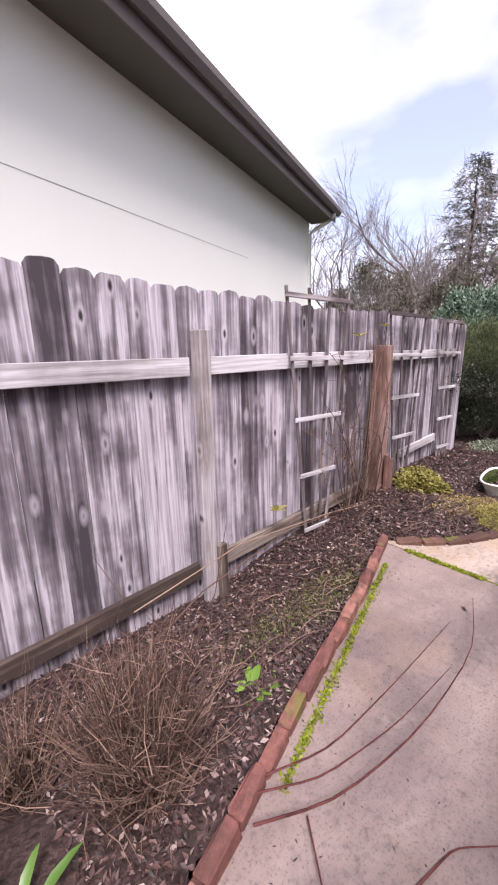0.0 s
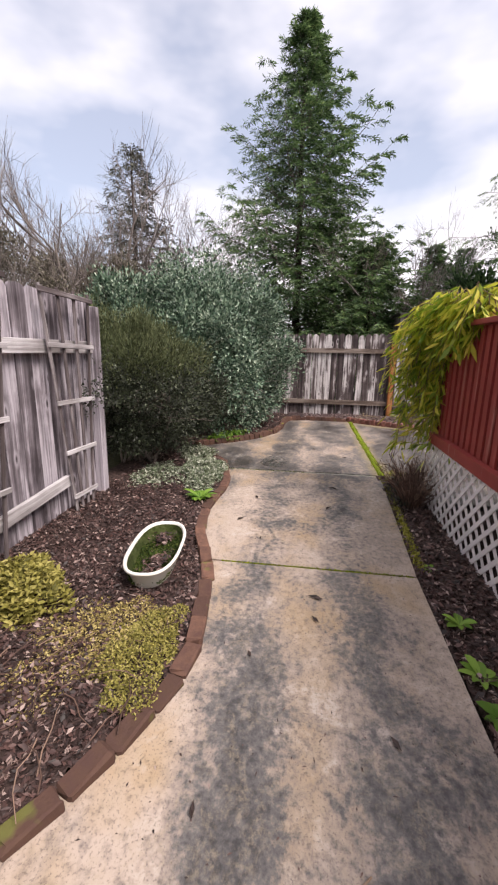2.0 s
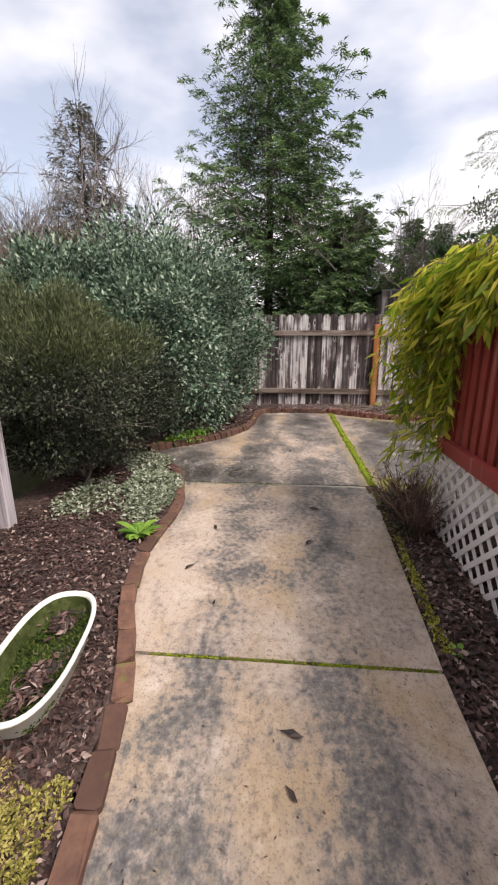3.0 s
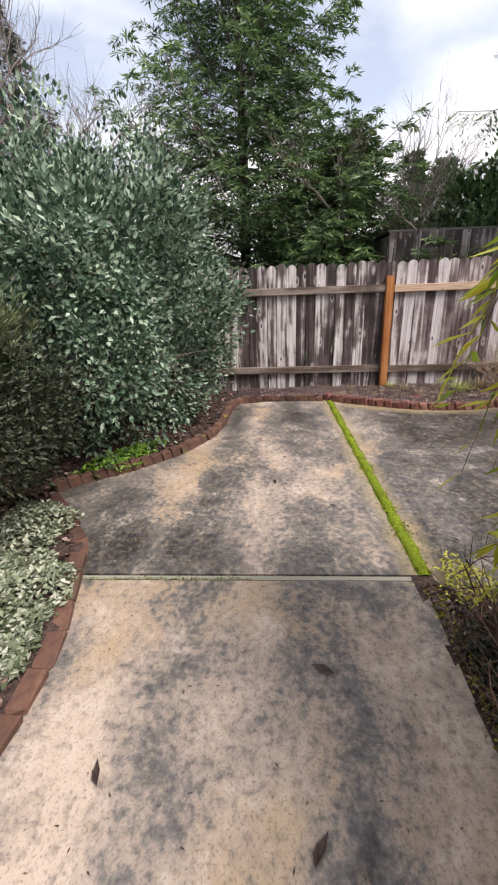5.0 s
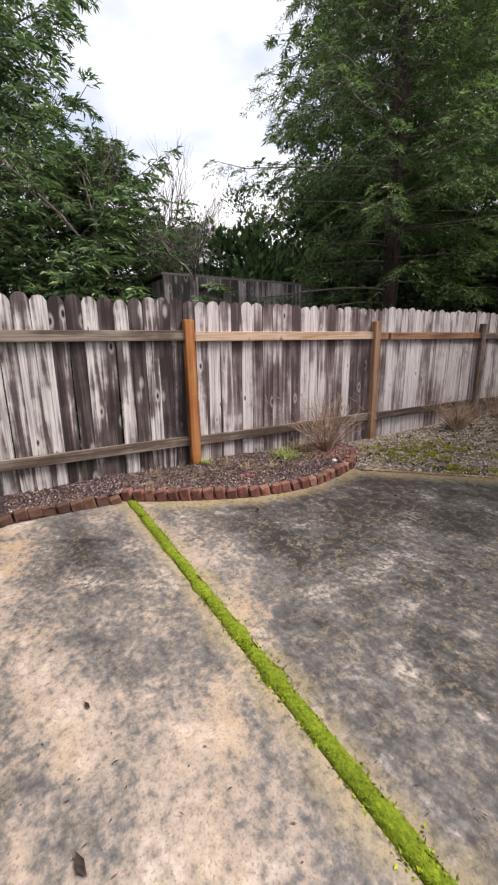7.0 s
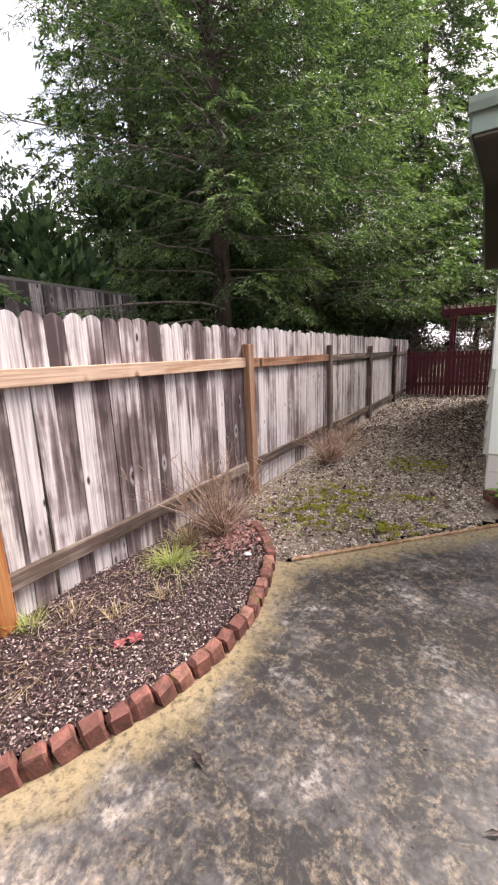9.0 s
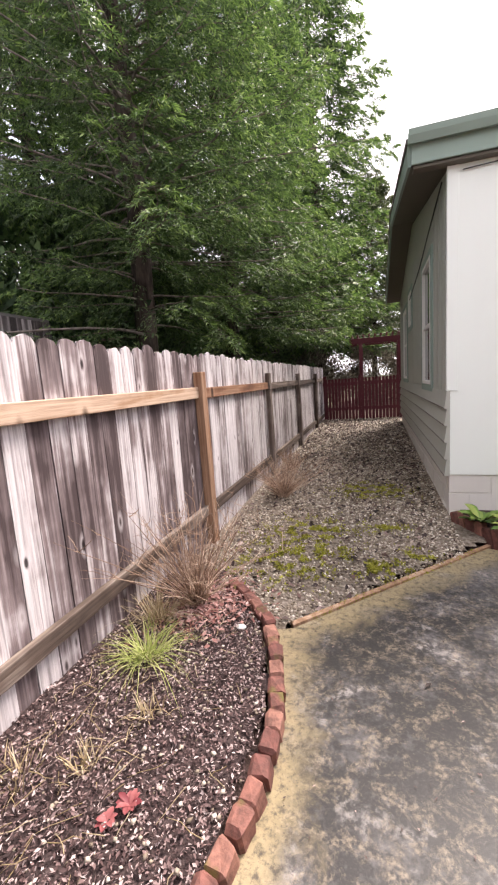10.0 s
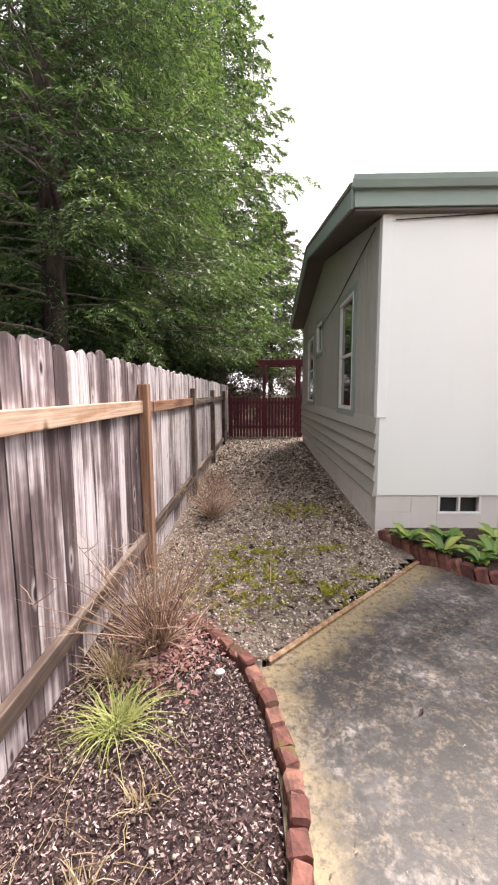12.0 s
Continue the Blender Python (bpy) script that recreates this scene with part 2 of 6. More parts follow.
    away = k.math("SQRT", k.math("ADD", k.math("MULTIPLY", px, px), k.math("MULTIPLY", k.math("MULTIPLY", py, py), 3.0)))
    puddle = k.ramp(k.math("ADD", away, k.math("MULTIPLY", k.noise(v, 6, 3), 0.35)), (0.42, 1.0), (0.5, 0.0))
    k.rough(k.mix(puddle, wet, 0.05))
    k.bump(k.math("ADD", k.math("MULTIPLY", fine, 0.8), speck), 0.22, 0.004)
    return k.m


CONCRETE = concrete_mat()


def soil_mat(name, a, b, c3, scale=1.0):
    k = Mat(name, 0.95, spec=0.15)
    v = k.coords()
    big = k.noise(v, 1.5 * scale, 4)
    fine = k.noise(v, 35 * scale, 5, 0.7)
    cells = k.voronoi(v, 45 * scale, "Color")
    c = k.ramp(fine, (0.3, a), (0.52, b), (0.72, c3))
    c = k.mix(0.35, c, k.ramp(cells, (0.2, a), (0.8, c3)))
    c = k.mix(k.ramp(big, (0.4, 0.0), (0.65, 0.5)), c, a)
    k.colour(c).bump(fine, 0.8, 0.02)
    return k.m


MULCH_SOIL = soil_mat("dark_mulch_soil", (0.022, 0.015, 0.014), (0.06, 0.04, 0.036), (0.15, 0.1, 0.09))
EAST_SOIL = soil_mat("dark_gritty_soil", (0.018, 0.012, 0.013), (0.05, 0.034, 0.034), (0.17, 0.125, 0.12))
GRAVEL_SOIL = soil_mat("grey_brown_gravel_bed", (0.09, 0.07, 0.055), (0.22, 0.18, 0.145), (0.4, 0.35, 0.3))
FAR_GROUND = soil_mat("rough_winter_grass_ground", (0.02, 0.022, 0.012), (0.045, 0.05, 0.022), (0.09, 0.08, 0.045), 0.4)


def island_mat(name, stops, rough=0.85, spec=0.25, thru=0.0, spread=None):
    """Many small joined pieces, each with its own tint."""
    k = Mat(name, rough, spec=spec)
    tint = k.math("FRACT", k.math("ADD", k.geo.outputs["Random Per Island"], k.info.outputs["Random"]))
    c = k.ramp(tint, *stops)
    if spread:
        big = k.noise(k.coords(), spread[0], 3)
        c = k.mix(k.ramp(big, (0.42, 0.0), (0.62, 0.75)), c, spread[1])
    k.colour(c)
    if thru:
        k.translucent(thru, c)
    return k.m


CHIPS = island_mat("bark_chips_and_dead_leaves", ((0.0, (0.016, 0.009, 0.008)), (0.5, (0.052, 0.026, 0.023)), (0.86, (0.12, 0.064, 0.055)), (0.99, (0.36, 0.27, 0.24))), rough=0.6, spec=0.5)
EAST_CHIPS = island_mat("dark_chips_and_pale_grit", ((0.0, (0.022, 0.014, 0.014)), (0.5, (0.09, 0.053, 0.052)), (0.76, (0.23, 0.155, 0.15)), (0.95, (0.5, 0.41, 0.4))), rough=0.75)
STONES = island_mat("mixed_grey_gravel", ((0.0, (0.12, 0.09, 0.065)), (0.4, (0.31, 0.255, 0.2)), (0.8, (0.52, 0.46, 0.38)), (1.0, (0.72, 0.67, 0.6))), rough=0.8)
PINK_LEAF = island_mat("pinkish_fallen_leaves", ((0.0, (0.2, 0.08, 0.07)), (0.6, (0.36, 0.19, 0.17)), (1.0, (0.5, 0.36, 0.33))), rough=0.7)
MOSS = island_mat("bright_green_moss", ((0.0, (0.1, 0.13, 0.008)), (0.5, (0.2, 0.26, 0.012)), (1.0, (0.36, 0.4, 0.04))), rough=0.95, spread=(6, (0.14, 0.15, 0.02)))
YELLOW_MOSS = island_mat("yellow_green_ground_moss", ((0.0, (0.14, 0.13, 0.02)), (0.5, (0.3, 0.3, 0.04)), (1.0, (0.42, 0.4, 0.1))), rough=0.95)
OLIVE_MOSS = island_mat("dull_olive_moss", ((0.0, (0.06, 0.065, 0.02)), (0.6, (0.13, 0.14, 0.045)), (1.0, (0.22, 0.23, 0.09))), rough=0.95)
DEAD_STEM = island_mat("dead_tan_stems", ((0.0, (0.18, 0.11, 0.08)), (0.5, (0.38, 0.26, 0.19)), (1.0, (0.6, 0.46, 0.36))), rough=0.8)
BROWN_STEM = island_mat("brown_dead_stems", ((0.0, (0.05, 0.03, 0.025)), (0.6, (0.14, 0.085, 0.065)), (1.0, (0.3, 0.2, 0.15))), rough=0.8)
BARE_TWIG = island_mat("grey_brown_bare_twigs", ((0.0, (0.09, 0.075, 0.07)), (0.6, (0.2, 0.165, 0.15)), (1.0, (0.33, 0.29, 0.27))), rough=0.85)
# Distance haze is put into this pale twig colour.
HAZE_TWIG = island_mat("haze_pale_twigs", ((0.0, (0.28, 0.25, 0.26)), (1.0, (0.45, 0.42, 0.45))), rough=0.9)
GRASS_GREEN = island_mat("pale_green_grass", ((0.0, (0.18, 0.24, 0.05)), (0.5, (0.36, 0.42, 0.12)), (1.0, (0.58, 0.58, 0.3))), rough=0.6, thru=0.25)
DRY_GRASS = island_mat("straw_coloured_grass", ((0.0, (0.22, 0.16, 0.08)), (0.6, (0.42, 0.33, 0.2)), (1.0, (0.55, 0.47, 0.34))), rough=0.7, thru=0.2)
FIR = island_mat("fir_needles", ((0.0, (0.018, 0.036, 0.015)), (0.5, (0.055, 0.105, 0.036)), (0.85, (0.11, 0.18, 0.055)), (1.0, (0.18, 0.27, 0.085))), rough=0.5, spec=0.4, thru=0.25)
FIR_TIP = island_mat("young_fir_needles", ((0.0, (0.07, 0.14, 0.036)), (0.5, (0.145, 0.25, 0.06)), (1.0, (0.28, 0.4, 0.115))), rough=0.5, spec=0.4, thru=0.35)
PINE = island_mat("muted_pine_needles", ((0.0, (0.06, 0.085, 0.04)), (0.5, (0.13, 0.17, 0.08)), (1.0, (0.24, 0.27, 0.14))), rough=0.6, spec=0.3, thru=0.2)
CEDAR = island_mat("dark_cedar_foliage", ((0.0, (0.022, 0.044, 0.022)), (0.6, (0.072, 0.13, 0.052)), (1.0, (0.15, 0.24, 0.09))), rough=0.5, spec=0.4, thru=0.25)
CEDAR_TIP = island_mat("young_cedar_foliage", ((0.0, (0.07, 0.13, 0.05)), (0.6, (0.15, 0.24, 0.09)), (1.0, (0.26, 0.35, 0.14))), rough=0.5, spec=0.4, thru=0.3)
GREY_CEDAR = island_mat("grey_green_conifer_foliage", ((0.0, (0.06, 0.065, 0.05)), (1.0, (0.16, 0.16, 0.13))), rough=0.7)
VIB = island_mat("blue_green_shrub_leaves", ((0.0, (0.014, 0.034, 0.022)), (0.4, (0.07, 0.128, 0.082)), (0.74, (0.21, 0.31, 0.21)), (1.0, (0.46, 0.54, 0.42))), rough=0.4, spec=0.5, thru=0.18)
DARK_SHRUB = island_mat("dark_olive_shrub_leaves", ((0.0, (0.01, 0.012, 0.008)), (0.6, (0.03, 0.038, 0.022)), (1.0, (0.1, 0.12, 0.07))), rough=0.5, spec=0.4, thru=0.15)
# Paler olive for the crown: its brighter lighting is put into the leaf colour.
OLIVE_LIT_TOP = island_mat("lit_olive_top_leaves", ((0.0, (0.045, 0.058, 0.026)), (0.6, (0.1, 0.12, 0.055)), (1.0, (0.2, 0.22, 0.11))), rough=0.55, thru=0.25)
FAR_SHRUB = island_mat("muted_hedge_leaves", ((0.0, (0.07, 0.06, 0.045)), (0.6, (0.15, 0.135, 0.1)), (1.0, (0.27, 0.24, 0.19))), rough=0.7, thru=0.15)
YELLOW_PLANT = island_mat("yellow_groundcover_leaves", ((0.0, (0.09, 0.085, 0.02)), (0.5, (0.25, 0.225, 0.05)), (1.0, (0.48, 0.42, 0.14))), rough=0.6, thru=0.25)
TAN_PLANT = island_mat("buff_groundcover_leaves", ((0.0, (0.2, 0.15, 0.05)), (0.6, (0.42, 0.34, 0.12)), (1.0, (0.58, 0.48, 0.22))), rough=0.7, thru=0.2)
SILVER_PLANT = island_mat("pale_sage_groundcover_leaves", ((0.0, (0.07, 0.1, 0.05)), (0.5, (0.22, 0.26, 0.17)), (1.0, (0.55, 0.56, 0.47))), rough=0.6, thru=0.2)
VINE_LEAF = island_mat("yellow_green_vine_leaves", ((0.0, (0.14, 0.24, 0.025)), (0.35, (0.34, 0.46, 0.045)), (0.75, (0.62, 0.62, 0.08)), (1.0, (0.8, 0.7, 0.14))), rough=0.4, spec=0.5, thru=0.45)
WEED_LEAF = island_mat("fresh_green_weed_leaves", ((0.0, (0.07, 0.16, 0.02)), (1.0, (0.26, 0.42, 0.07))), rough=0.5, thru=0.3)
HELLEBORE = island_mat("large_green_leaves", ((0.0, (0.05, 0.12, 0.02)), (0.6, (0.15, 0.27, 0.05)), (1.0, (0.36, 0.42, 0.1))), rough=0.4, spec=0.5, thru=0.2)
RED_LEAF = island_mat("crimson_leaves", ((0.0, (0.2, 0.04, 0.05)), (1.0, (0.38, 0.13, 0.13))), rough=0.5, thru=0.25)
DEAD_LEAF = island_mat("dark_fallen_leaf", ((0.0, (0.02, 0.014, 0.012)), (1.0, (0.06, 0.04, 0.035))), rough=0.5)


def bark_mat(name, a, b):
    k = Mat(name, 0.95, spec=0.15)
    f = k.noise(k.coords((9, 9, 2)), 1.0, 5, 0.65)
    k.colour(k.ramp(f, (0.35, a), (0.65, b))).bump(f, 0.9, 0.03)
    return k.m


BARK = bark_mat("dark_fir_bark", (0.02, 0.015, 0.013), (0.09, 0.07, 0.06))
BARK_GREY = bark_mat("grey_twig_bark", (0.09, 0.075, 0.07), (0.24, 0.2, 0.18))


def wall_paint(name, base, dirt, grooves=0.0):
    k = Mat(name, 0.7, spec=0.3)
    v = k.coords()
    c = k.mix(k.ramp(k.noise(v, 0.7, 5), (0.4, 0.0), (0.8, 0.35)), base, dirt)
    c = k.mix(k.ramp(k.noise(k.coords((5, 5, 0.6)), 1.0, 4), (0.55, 0.0), (0.8, 0.2)), c, dirt)
    k.colour(c).bump(k.noise(v, 90, 3), 0.15, 0.002)
    return k.m


CREAM = wall_paint("cream_wall_paint", (0.8, 0.85, 0.82), (0.74, 0.78, 0.75))
NEIGHBOUR = wall_paint("off_white_wall_paint", (0.82, 0.83, 0.77), (0.76, 0.76, 0.7))
SIDE_GREY = wall_paint("grey_green_siding_paint", (0.4, 0.41, 0.37), (0.3, 0.31, 0.28))
FASCIA = wall_paint("sage_fascia_paint", (0.26, 0.34, 0.3), (0.18, 0.24, 0.21))
# Dark tone of the eave undersides is shadow put into the colour.
SOFFIT = wall_paint("shadow_toned_soffit", (0.13, 0.12, 0.1), (0.08, 0.07, 0.06))
GUTTER = wall_paint("brown_grey_gutter_paint", (0.16, 0.14, 0.135), (0.1, 0.09, 0.085))
TRIM = wall_paint("white_window_trim", (0.75, 0.75, 0.73), (0.6, 0.6, 0.57))
FOUNDATION = wall_paint("pale_concrete_block", (0.68, 0.66, 0.63), (0.42, 0.4, 0.35))
MORTAR = wall_paint("mossy_grey_mortar", (0.27, 0.26, 0.22), (0.15, 0.16, 0.09))
ENAMEL = wall_paint("white_enamel", (0.76, 0.75, 0.7), (0.42, 0.38, 0.3))
TUB_STAIN = soil_mat("algae_stained_lining", (0.012, 0.018, 0.005), (0.035, 0.05, 0.01), (0.09, 0.1, 0.04), 0.6)
ENAMEL_BASE = wall_paint("dark_foot_enamel", (0.12, 0.11, 0.1), (0.05, 0.04, 0.035))
ROOF = wall_paint("dark_shingle_roof", (0.1, 0.095, 0.09), (0.05, 0.05, 0.045))
CABLE = wall_paint("black_cable", (0.03, 0.03, 0.03), (0.05, 0.05, 0.05))
SHED_WOOD = weathered_wood("silvered_shed_wood", (0.03, 0.025, 0.025), (0.1, 0.085, 0.085), (0.3, 0.27, 0.27), 0.52)
STICK = bark_mat("tan_stick_bark", (0.12, 0.08, 0.06), (0.32, 0.23, 0.17))
RED_TWIG = bark_mat("reddish_twig_bark", (0.055, 0.018, 0.018), (0.14, 0.05, 0.045))
pane_mat = Mat("window_glass", 0.04, spec=0.8)
pane_mat.colour((0.03, 0.035, 0.035))
GLASS = pane_mat.m


# ---- mesh helpers ----
def world_of(ob):
    return (world_of(ob.parent) @ ob.matrix_parent_inverse if ob.parent else Matrix.Identity(4)) @ ob.matrix_basis


def adopt(ob, parent):
    """Make ob a child of parent, staying where its own matrix puts it in the world."""
    ob.parent = parent
    ob.matrix_parent_inverse = world_of(parent).inverted()
    return ob


def thing(name, label, category, at=(0, 0, 0), group="", kind=""):
    ob = new(name)
    ob.empty_display_size = 0.1
    ob.location = at
    return tagged(ob, label, category, group, kind)


def finish(name, me, material, parent=None, label="", smooth=False):
    if material:
        me.materials.append(material)
    if smooth:
        me.shade_smooth()
    ob = new(name, me)
    if parent:
        adopt(ob, parent)
    if label:
        ob["label"] = label
    return ob


def part(name, bm, material, parent, label="", smooth=False):
    me = bpy.data.meshes.new(name)
    bmesh.ops.recalc_face_normals(bm, faces=bm.faces[:])
    bm.to_mesh(me)
    bm.free()
    return finish(name, me, material, parent, label, smooth)


def arrays(name, V, F, material, parent=None, label="", smooth=False):
    """A mesh from numpy vertices and equal-sided faces."""
    V, F = np.asarray(V, np.float32), np.asarray(F, np.int32)
    me = bpy.data.meshes.new(name)
    me.vertices.add(len(V))
    me.vertices.foreach_set("co", V.ravel())
    me.loops.add(F.size)
    me.loops.foreach_set("vertex_index", F.ravel())
    me.polygons.add(len(F))
    me.polygons.foreach_set("loop_start", np.arange(0, F.size, F.shape[1], dtype=np.int32))
    me.update(calc_edges=True)
    me.validate()
    return finish(name, me, material, parent, label, smooth)


def box(bm, lo, hi, m=None):
    r = bmesh.ops.create_cube(bm, size=1.0)
    t = Matrix.Translation([(a + b) / 2 for a, b in zip(lo, hi)]) @ Matrix.Diagonal([b - a for a, b in zip(lo, hi)] + [1])
    bmesh.ops.transform(bm, matrix=(m @ t) if m else t, verts=r["verts"])
    return r["verts"]


def soft_box(lo, hi, bevel=0.005, seg=1, m=None):
    bm = bmesh.new()
    box(bm, lo, hi, m)
    bmesh.ops.bevel(bm, geom=bm.edges[:], offset=bevel, segments=seg, affect="EDGES")
    return bm


def prism(bm, outline, z0, z1):
    """A flat-topped solid over a plan outline of (x, y)."""
    lo = [bm.verts.new((x, y, z0)) for x, y in outline]
    hi = [bm.verts.new((x, y, z1)) for x, y in outline]
    n = len(outline)
    bm.faces.new(hi)
    bm.faces.new(lo[::-1])
    for i in range(n):
        bm.faces.new((lo[i], lo[(i + 1) % n], hi[(i + 1) % n], hi[i]))


def beam(bm, a, b, w, h, up=(0, 0, 1)):
    """A squared timber from a to b, w wide and h high."""
    a, b = Vector(a), Vector(b)
    d = (b - a).normalized()
    s = d.cross(Vector(up)).normalized()
    u = s.cross(d)
    q = [(-w / 2, -h / 2), (w / 2, -h / 2), (w / 2, h / 2), (-w / 2, h / 2)]
    r0 = [bm.verts.new(a + s * x + u * y) for x, y in q]
    r1 = [bm.verts.new(b + s * x + u * y) for x, y in q]
    bm.faces.new(r0[::-1])
    bm.faces.new(r1)
    for i in range(4):
        bm.faces.new((r0[i], r0[(i + 1) % 4], r1[(i + 1) % 4], r1[i]))


def tubes(paths, sides=4):
    """Tapered tubes along many paths of ((x, y, z), radius). Gives vertices and quads."""
    V, F, base = [], [], 0
    ang = np.linspace(0, 2 * np.pi, sides, endpoint=False)
    for P, R in paths:
        P, R = np.asarray(P, float), np.asarray(R, float)
        D = np.gradient(P, axis=0)
        D /= np.linalg.norm(D, axis=1)[:, None] + 1e-9
        ref = np.where(np.abs(D[:, 2:3]) > 0.9, np.array([[1.0, 0, 0]]), np.array([[0, 0, 1.0]]))
        S = np.cross(D, ref)
        S /= np.linalg.norm(S, axis=1)[:, None] + 1e-9
        U = np.cross(S, D)
        ring = P[:, None] + R[:, None, None] * (np.cos(ang)[None, :, None] * S[:, None] + np.sin(ang)[None, :, None] * U[:, None])
        n = len(P)
        V.append(ring.reshape(-1, 3))
        i, j = np.meshgrid(np.arange(n - 1), np.arange(sides), indexing="ij")
        a, b = i * sides + j, i * sides + (j + 1) % sides
        F.append(np.stack([a, b, b + sides, a + sides], -1).reshape(-1, 4) + base)
        base += n * sides
    return np.concatenate(V), np.concatenate(F)


def unit(a):
    return a / (np.linalg.norm(a, axis=-1, keepdims=True) + 1e-9)


def leaves(C, D, N, L, W, fold=0.25):
    """Folded diamond leaves: C bases, D directions, N rough normals, L lengths, W widths. Vertices and triangles."""
    D = unit(D)
    S = unit(np.cross(D, N))
    U = np.cross(S, D)
    L, W = np.asarray(L)[:, None] * np.ones((len(C), 1)), np.asarray(W)[:, None] * np.ones((len(C), 1))
    mid = C + D * L * 0.45
    V = np.stack([C, mid + S * W / 2 + U * W * fold, C + D * L, mid - S * W / 2 + U * W * fold], 1).reshape(-1, 3)
    k = np.arange(len(C))[:, None] * 4
    F = np.concatenate([k + np.array([[0, 1, 2]]), k + np.array([[0, 2, 3]])])
    return V, F


def rnd(seed):
    return np.random.default_rng(seed)


def sphere_dirs(g, n):
    return unit(g.normal(size=(n, 3)))


def spline(points, step):
    """Points evenly spaced along a smooth line through plan points, with headings."""
    P = np.array(points, float)
    d = np.r_[0, np.cumsum(np.linalg.norm(np.diff(P, axis=0), axis=1))]
    s = np.linspace(0, d[-1], 400)
    X = np.stack([np.interp(s, d, P[:, 0]), np.interp(s, d, P[:, 1])], 1)
    k = np.hanning(31)
    k /= k.sum()
    pad = np.concatenate([X[:1].repeat(15, 0), X, X[-1:].repeat(15, 0)])
    Y = np.stack([np.convolve(pad[:, i], k, "valid") for i in (0, 1)], 1)
    Y[0], Y[-1] = X[0], X[-1]
    d2 = np.r_[0, np.cumsum(np.linalg.norm(np.diff(Y, axis=0), axis=1))]
    q = np.arange(step / 2, d2[-1], step)
    T = np.gradient(Y, axis=0)
    xs, ys = np.interp(q, d2, Y[:, 0]), np.interp(q, d2, Y[:, 1])
    return [(x, y, math.atan2(np.interp(u, d2, T[:, 1]), np.interp(u, d2, T[:, 0]))) for x, y, u in zip(xs, ys, q)], Y


# ---- plan ----
BORDER_START = [(0.1, 0.92), (0.68, 1.11), (1.25, 1.29), (1.82, 1.45), (2.22, 1.57), (2.86, 1.80), (3.0, 1.85)]
BORDER_PATH = [(3.1, 1.78), (3.2, 1.65), (3.32, 1.54), (3.46, 1.41), (3.66, 1.31), (3.9, 1.2), (4.15, 1.12), (4.42, 1.12), (4.7, 1.16), (5.04, 1.21), (5.35, 1.32), (5.6, 1.42), (6.15, 1.5), (6.45, 1.48),
               (6.76, 1.45), (7.1, 1.47), (7.5, 1.58), (7.85, 1.68), (8.2, 1.93), (8.6, 2.28)]
BORDER_SHRUB = [(8.66, 2.27), (8.83, 2.08), (9.08, 1.74), (9.45, 1.38), (9.95, 1.12), (10.4, 1.03), (11.1, 1.0), (11.45, 0.9), (11.52, 0.6), (11.53, 0.23), (11.5, -0.36)]
BORDER_EAST = [(11.54, -0.36), (11.34, -0.68), (11.14, -1.06), (10.97, -1.46), (10.9, -1.85), (10.91, -2.2), (11.0, -2.55), (11.13, -2.88), (11.31, -3.12), (11.58, -3.34)]
FENCE_Y, FENCE_X = 2.72, 12.1
DECK_Y = -0.72


def curve_of(points):
    return [tuple(p) for p in spline(points, 0.2)[1][::8]]


# ---- ground ----
def relief(x, y):
    return 0.02 * noise.noise(Vector((x * 1.3, y * 1.3, 0))) + 0.012 * noise.noise(Vector((x * 5, y * 5, 3)))


def sheet(name, x0, x1, y0, y1, step, height, material, label, category, inside=None):
    bm = bmesh.new()
    nx, ny = int((x1 - x0) / step) + 1, int((y1 - y0) / step) + 1
    vs = {}
    for i in range(nx):
        for j in range(ny):
            x, y = x0 + i * (x1 - x0) / (nx - 1), y0 + j * (y1 - y0) / (ny - 1)
            if inside is None or inside(x, y):
                vs[i, j] = bm.verts.new((x, y, height(x, y)))
    for i, j in list(vs):
        q = [vs.get(k) for k in ((i, j), (i + 1, j), (i + 1, j + 1), (i, j + 1))]
        if all(q):
            bm.faces.new(q)
    return tagged(part(name, bm, material, None, label, True), label, category, kind="structure")


def far_height(x, y):
    d = max(abs(x - 5), abs(y + 3))
    return -0.45 + (0.5 * noise.noise(Vector((x * 0.03, y * 0.03, 0))) if d > 30 else 0)


gx = np.concatenate([np.linspace(-1500, -60, 12), np.linspace(-40, 60, 26), np.linspace(80, 1500, 12)])
GV = np.array([(x, y, far_height(x, y)) for x in gx for y in gx])
n_g = len(gx)
gi, gj = np.meshgrid(np.arange(n_g - 1), np.arange(n_g - 1), indexing="ij")
ga = gi * n_g + gj
GF = np.stack([ga, ga + n_g, ga + n_g + 1, ga + 1], -1).reshape(-1, 4)
tagged(arrays("ground", GV, GF, FAR_GROUND), "rough winter grass and soil around the garden", "ground", kind="structure")


def bed_drop(x, y):
    """The soil falls away a little towards the fence at the start of the path."""
    return -0.36 * max(0.0, min(1.0, (y - 1.45) / 1.1)) * max(0.0, min(1.0, (4.0 - x) / 2.2))


def left_edge(x):
    pts = BORDER_START + BORDER_PATH + BORDER_SHRUB[:8]
    return float(np.interp(x, [p[0] for p in pts], [p[1] for p in pts]))


sheet("mulch_bed", -2.5, 12.2, 0.2, 2.95, 0.09, lambda x, y: 0.02 + bed_drop(x, y) + relief(x, y) + 0.03 * min(1, max(0, (y - left_edge(x)) * 2)), MULCH_SOIL,
      "dark mulched soil strewn with dead leaves along the fence", "planting bed", lambda x, y: y > left_edge(x) - 0.03 or (x > 11.4 and y > 0.2))


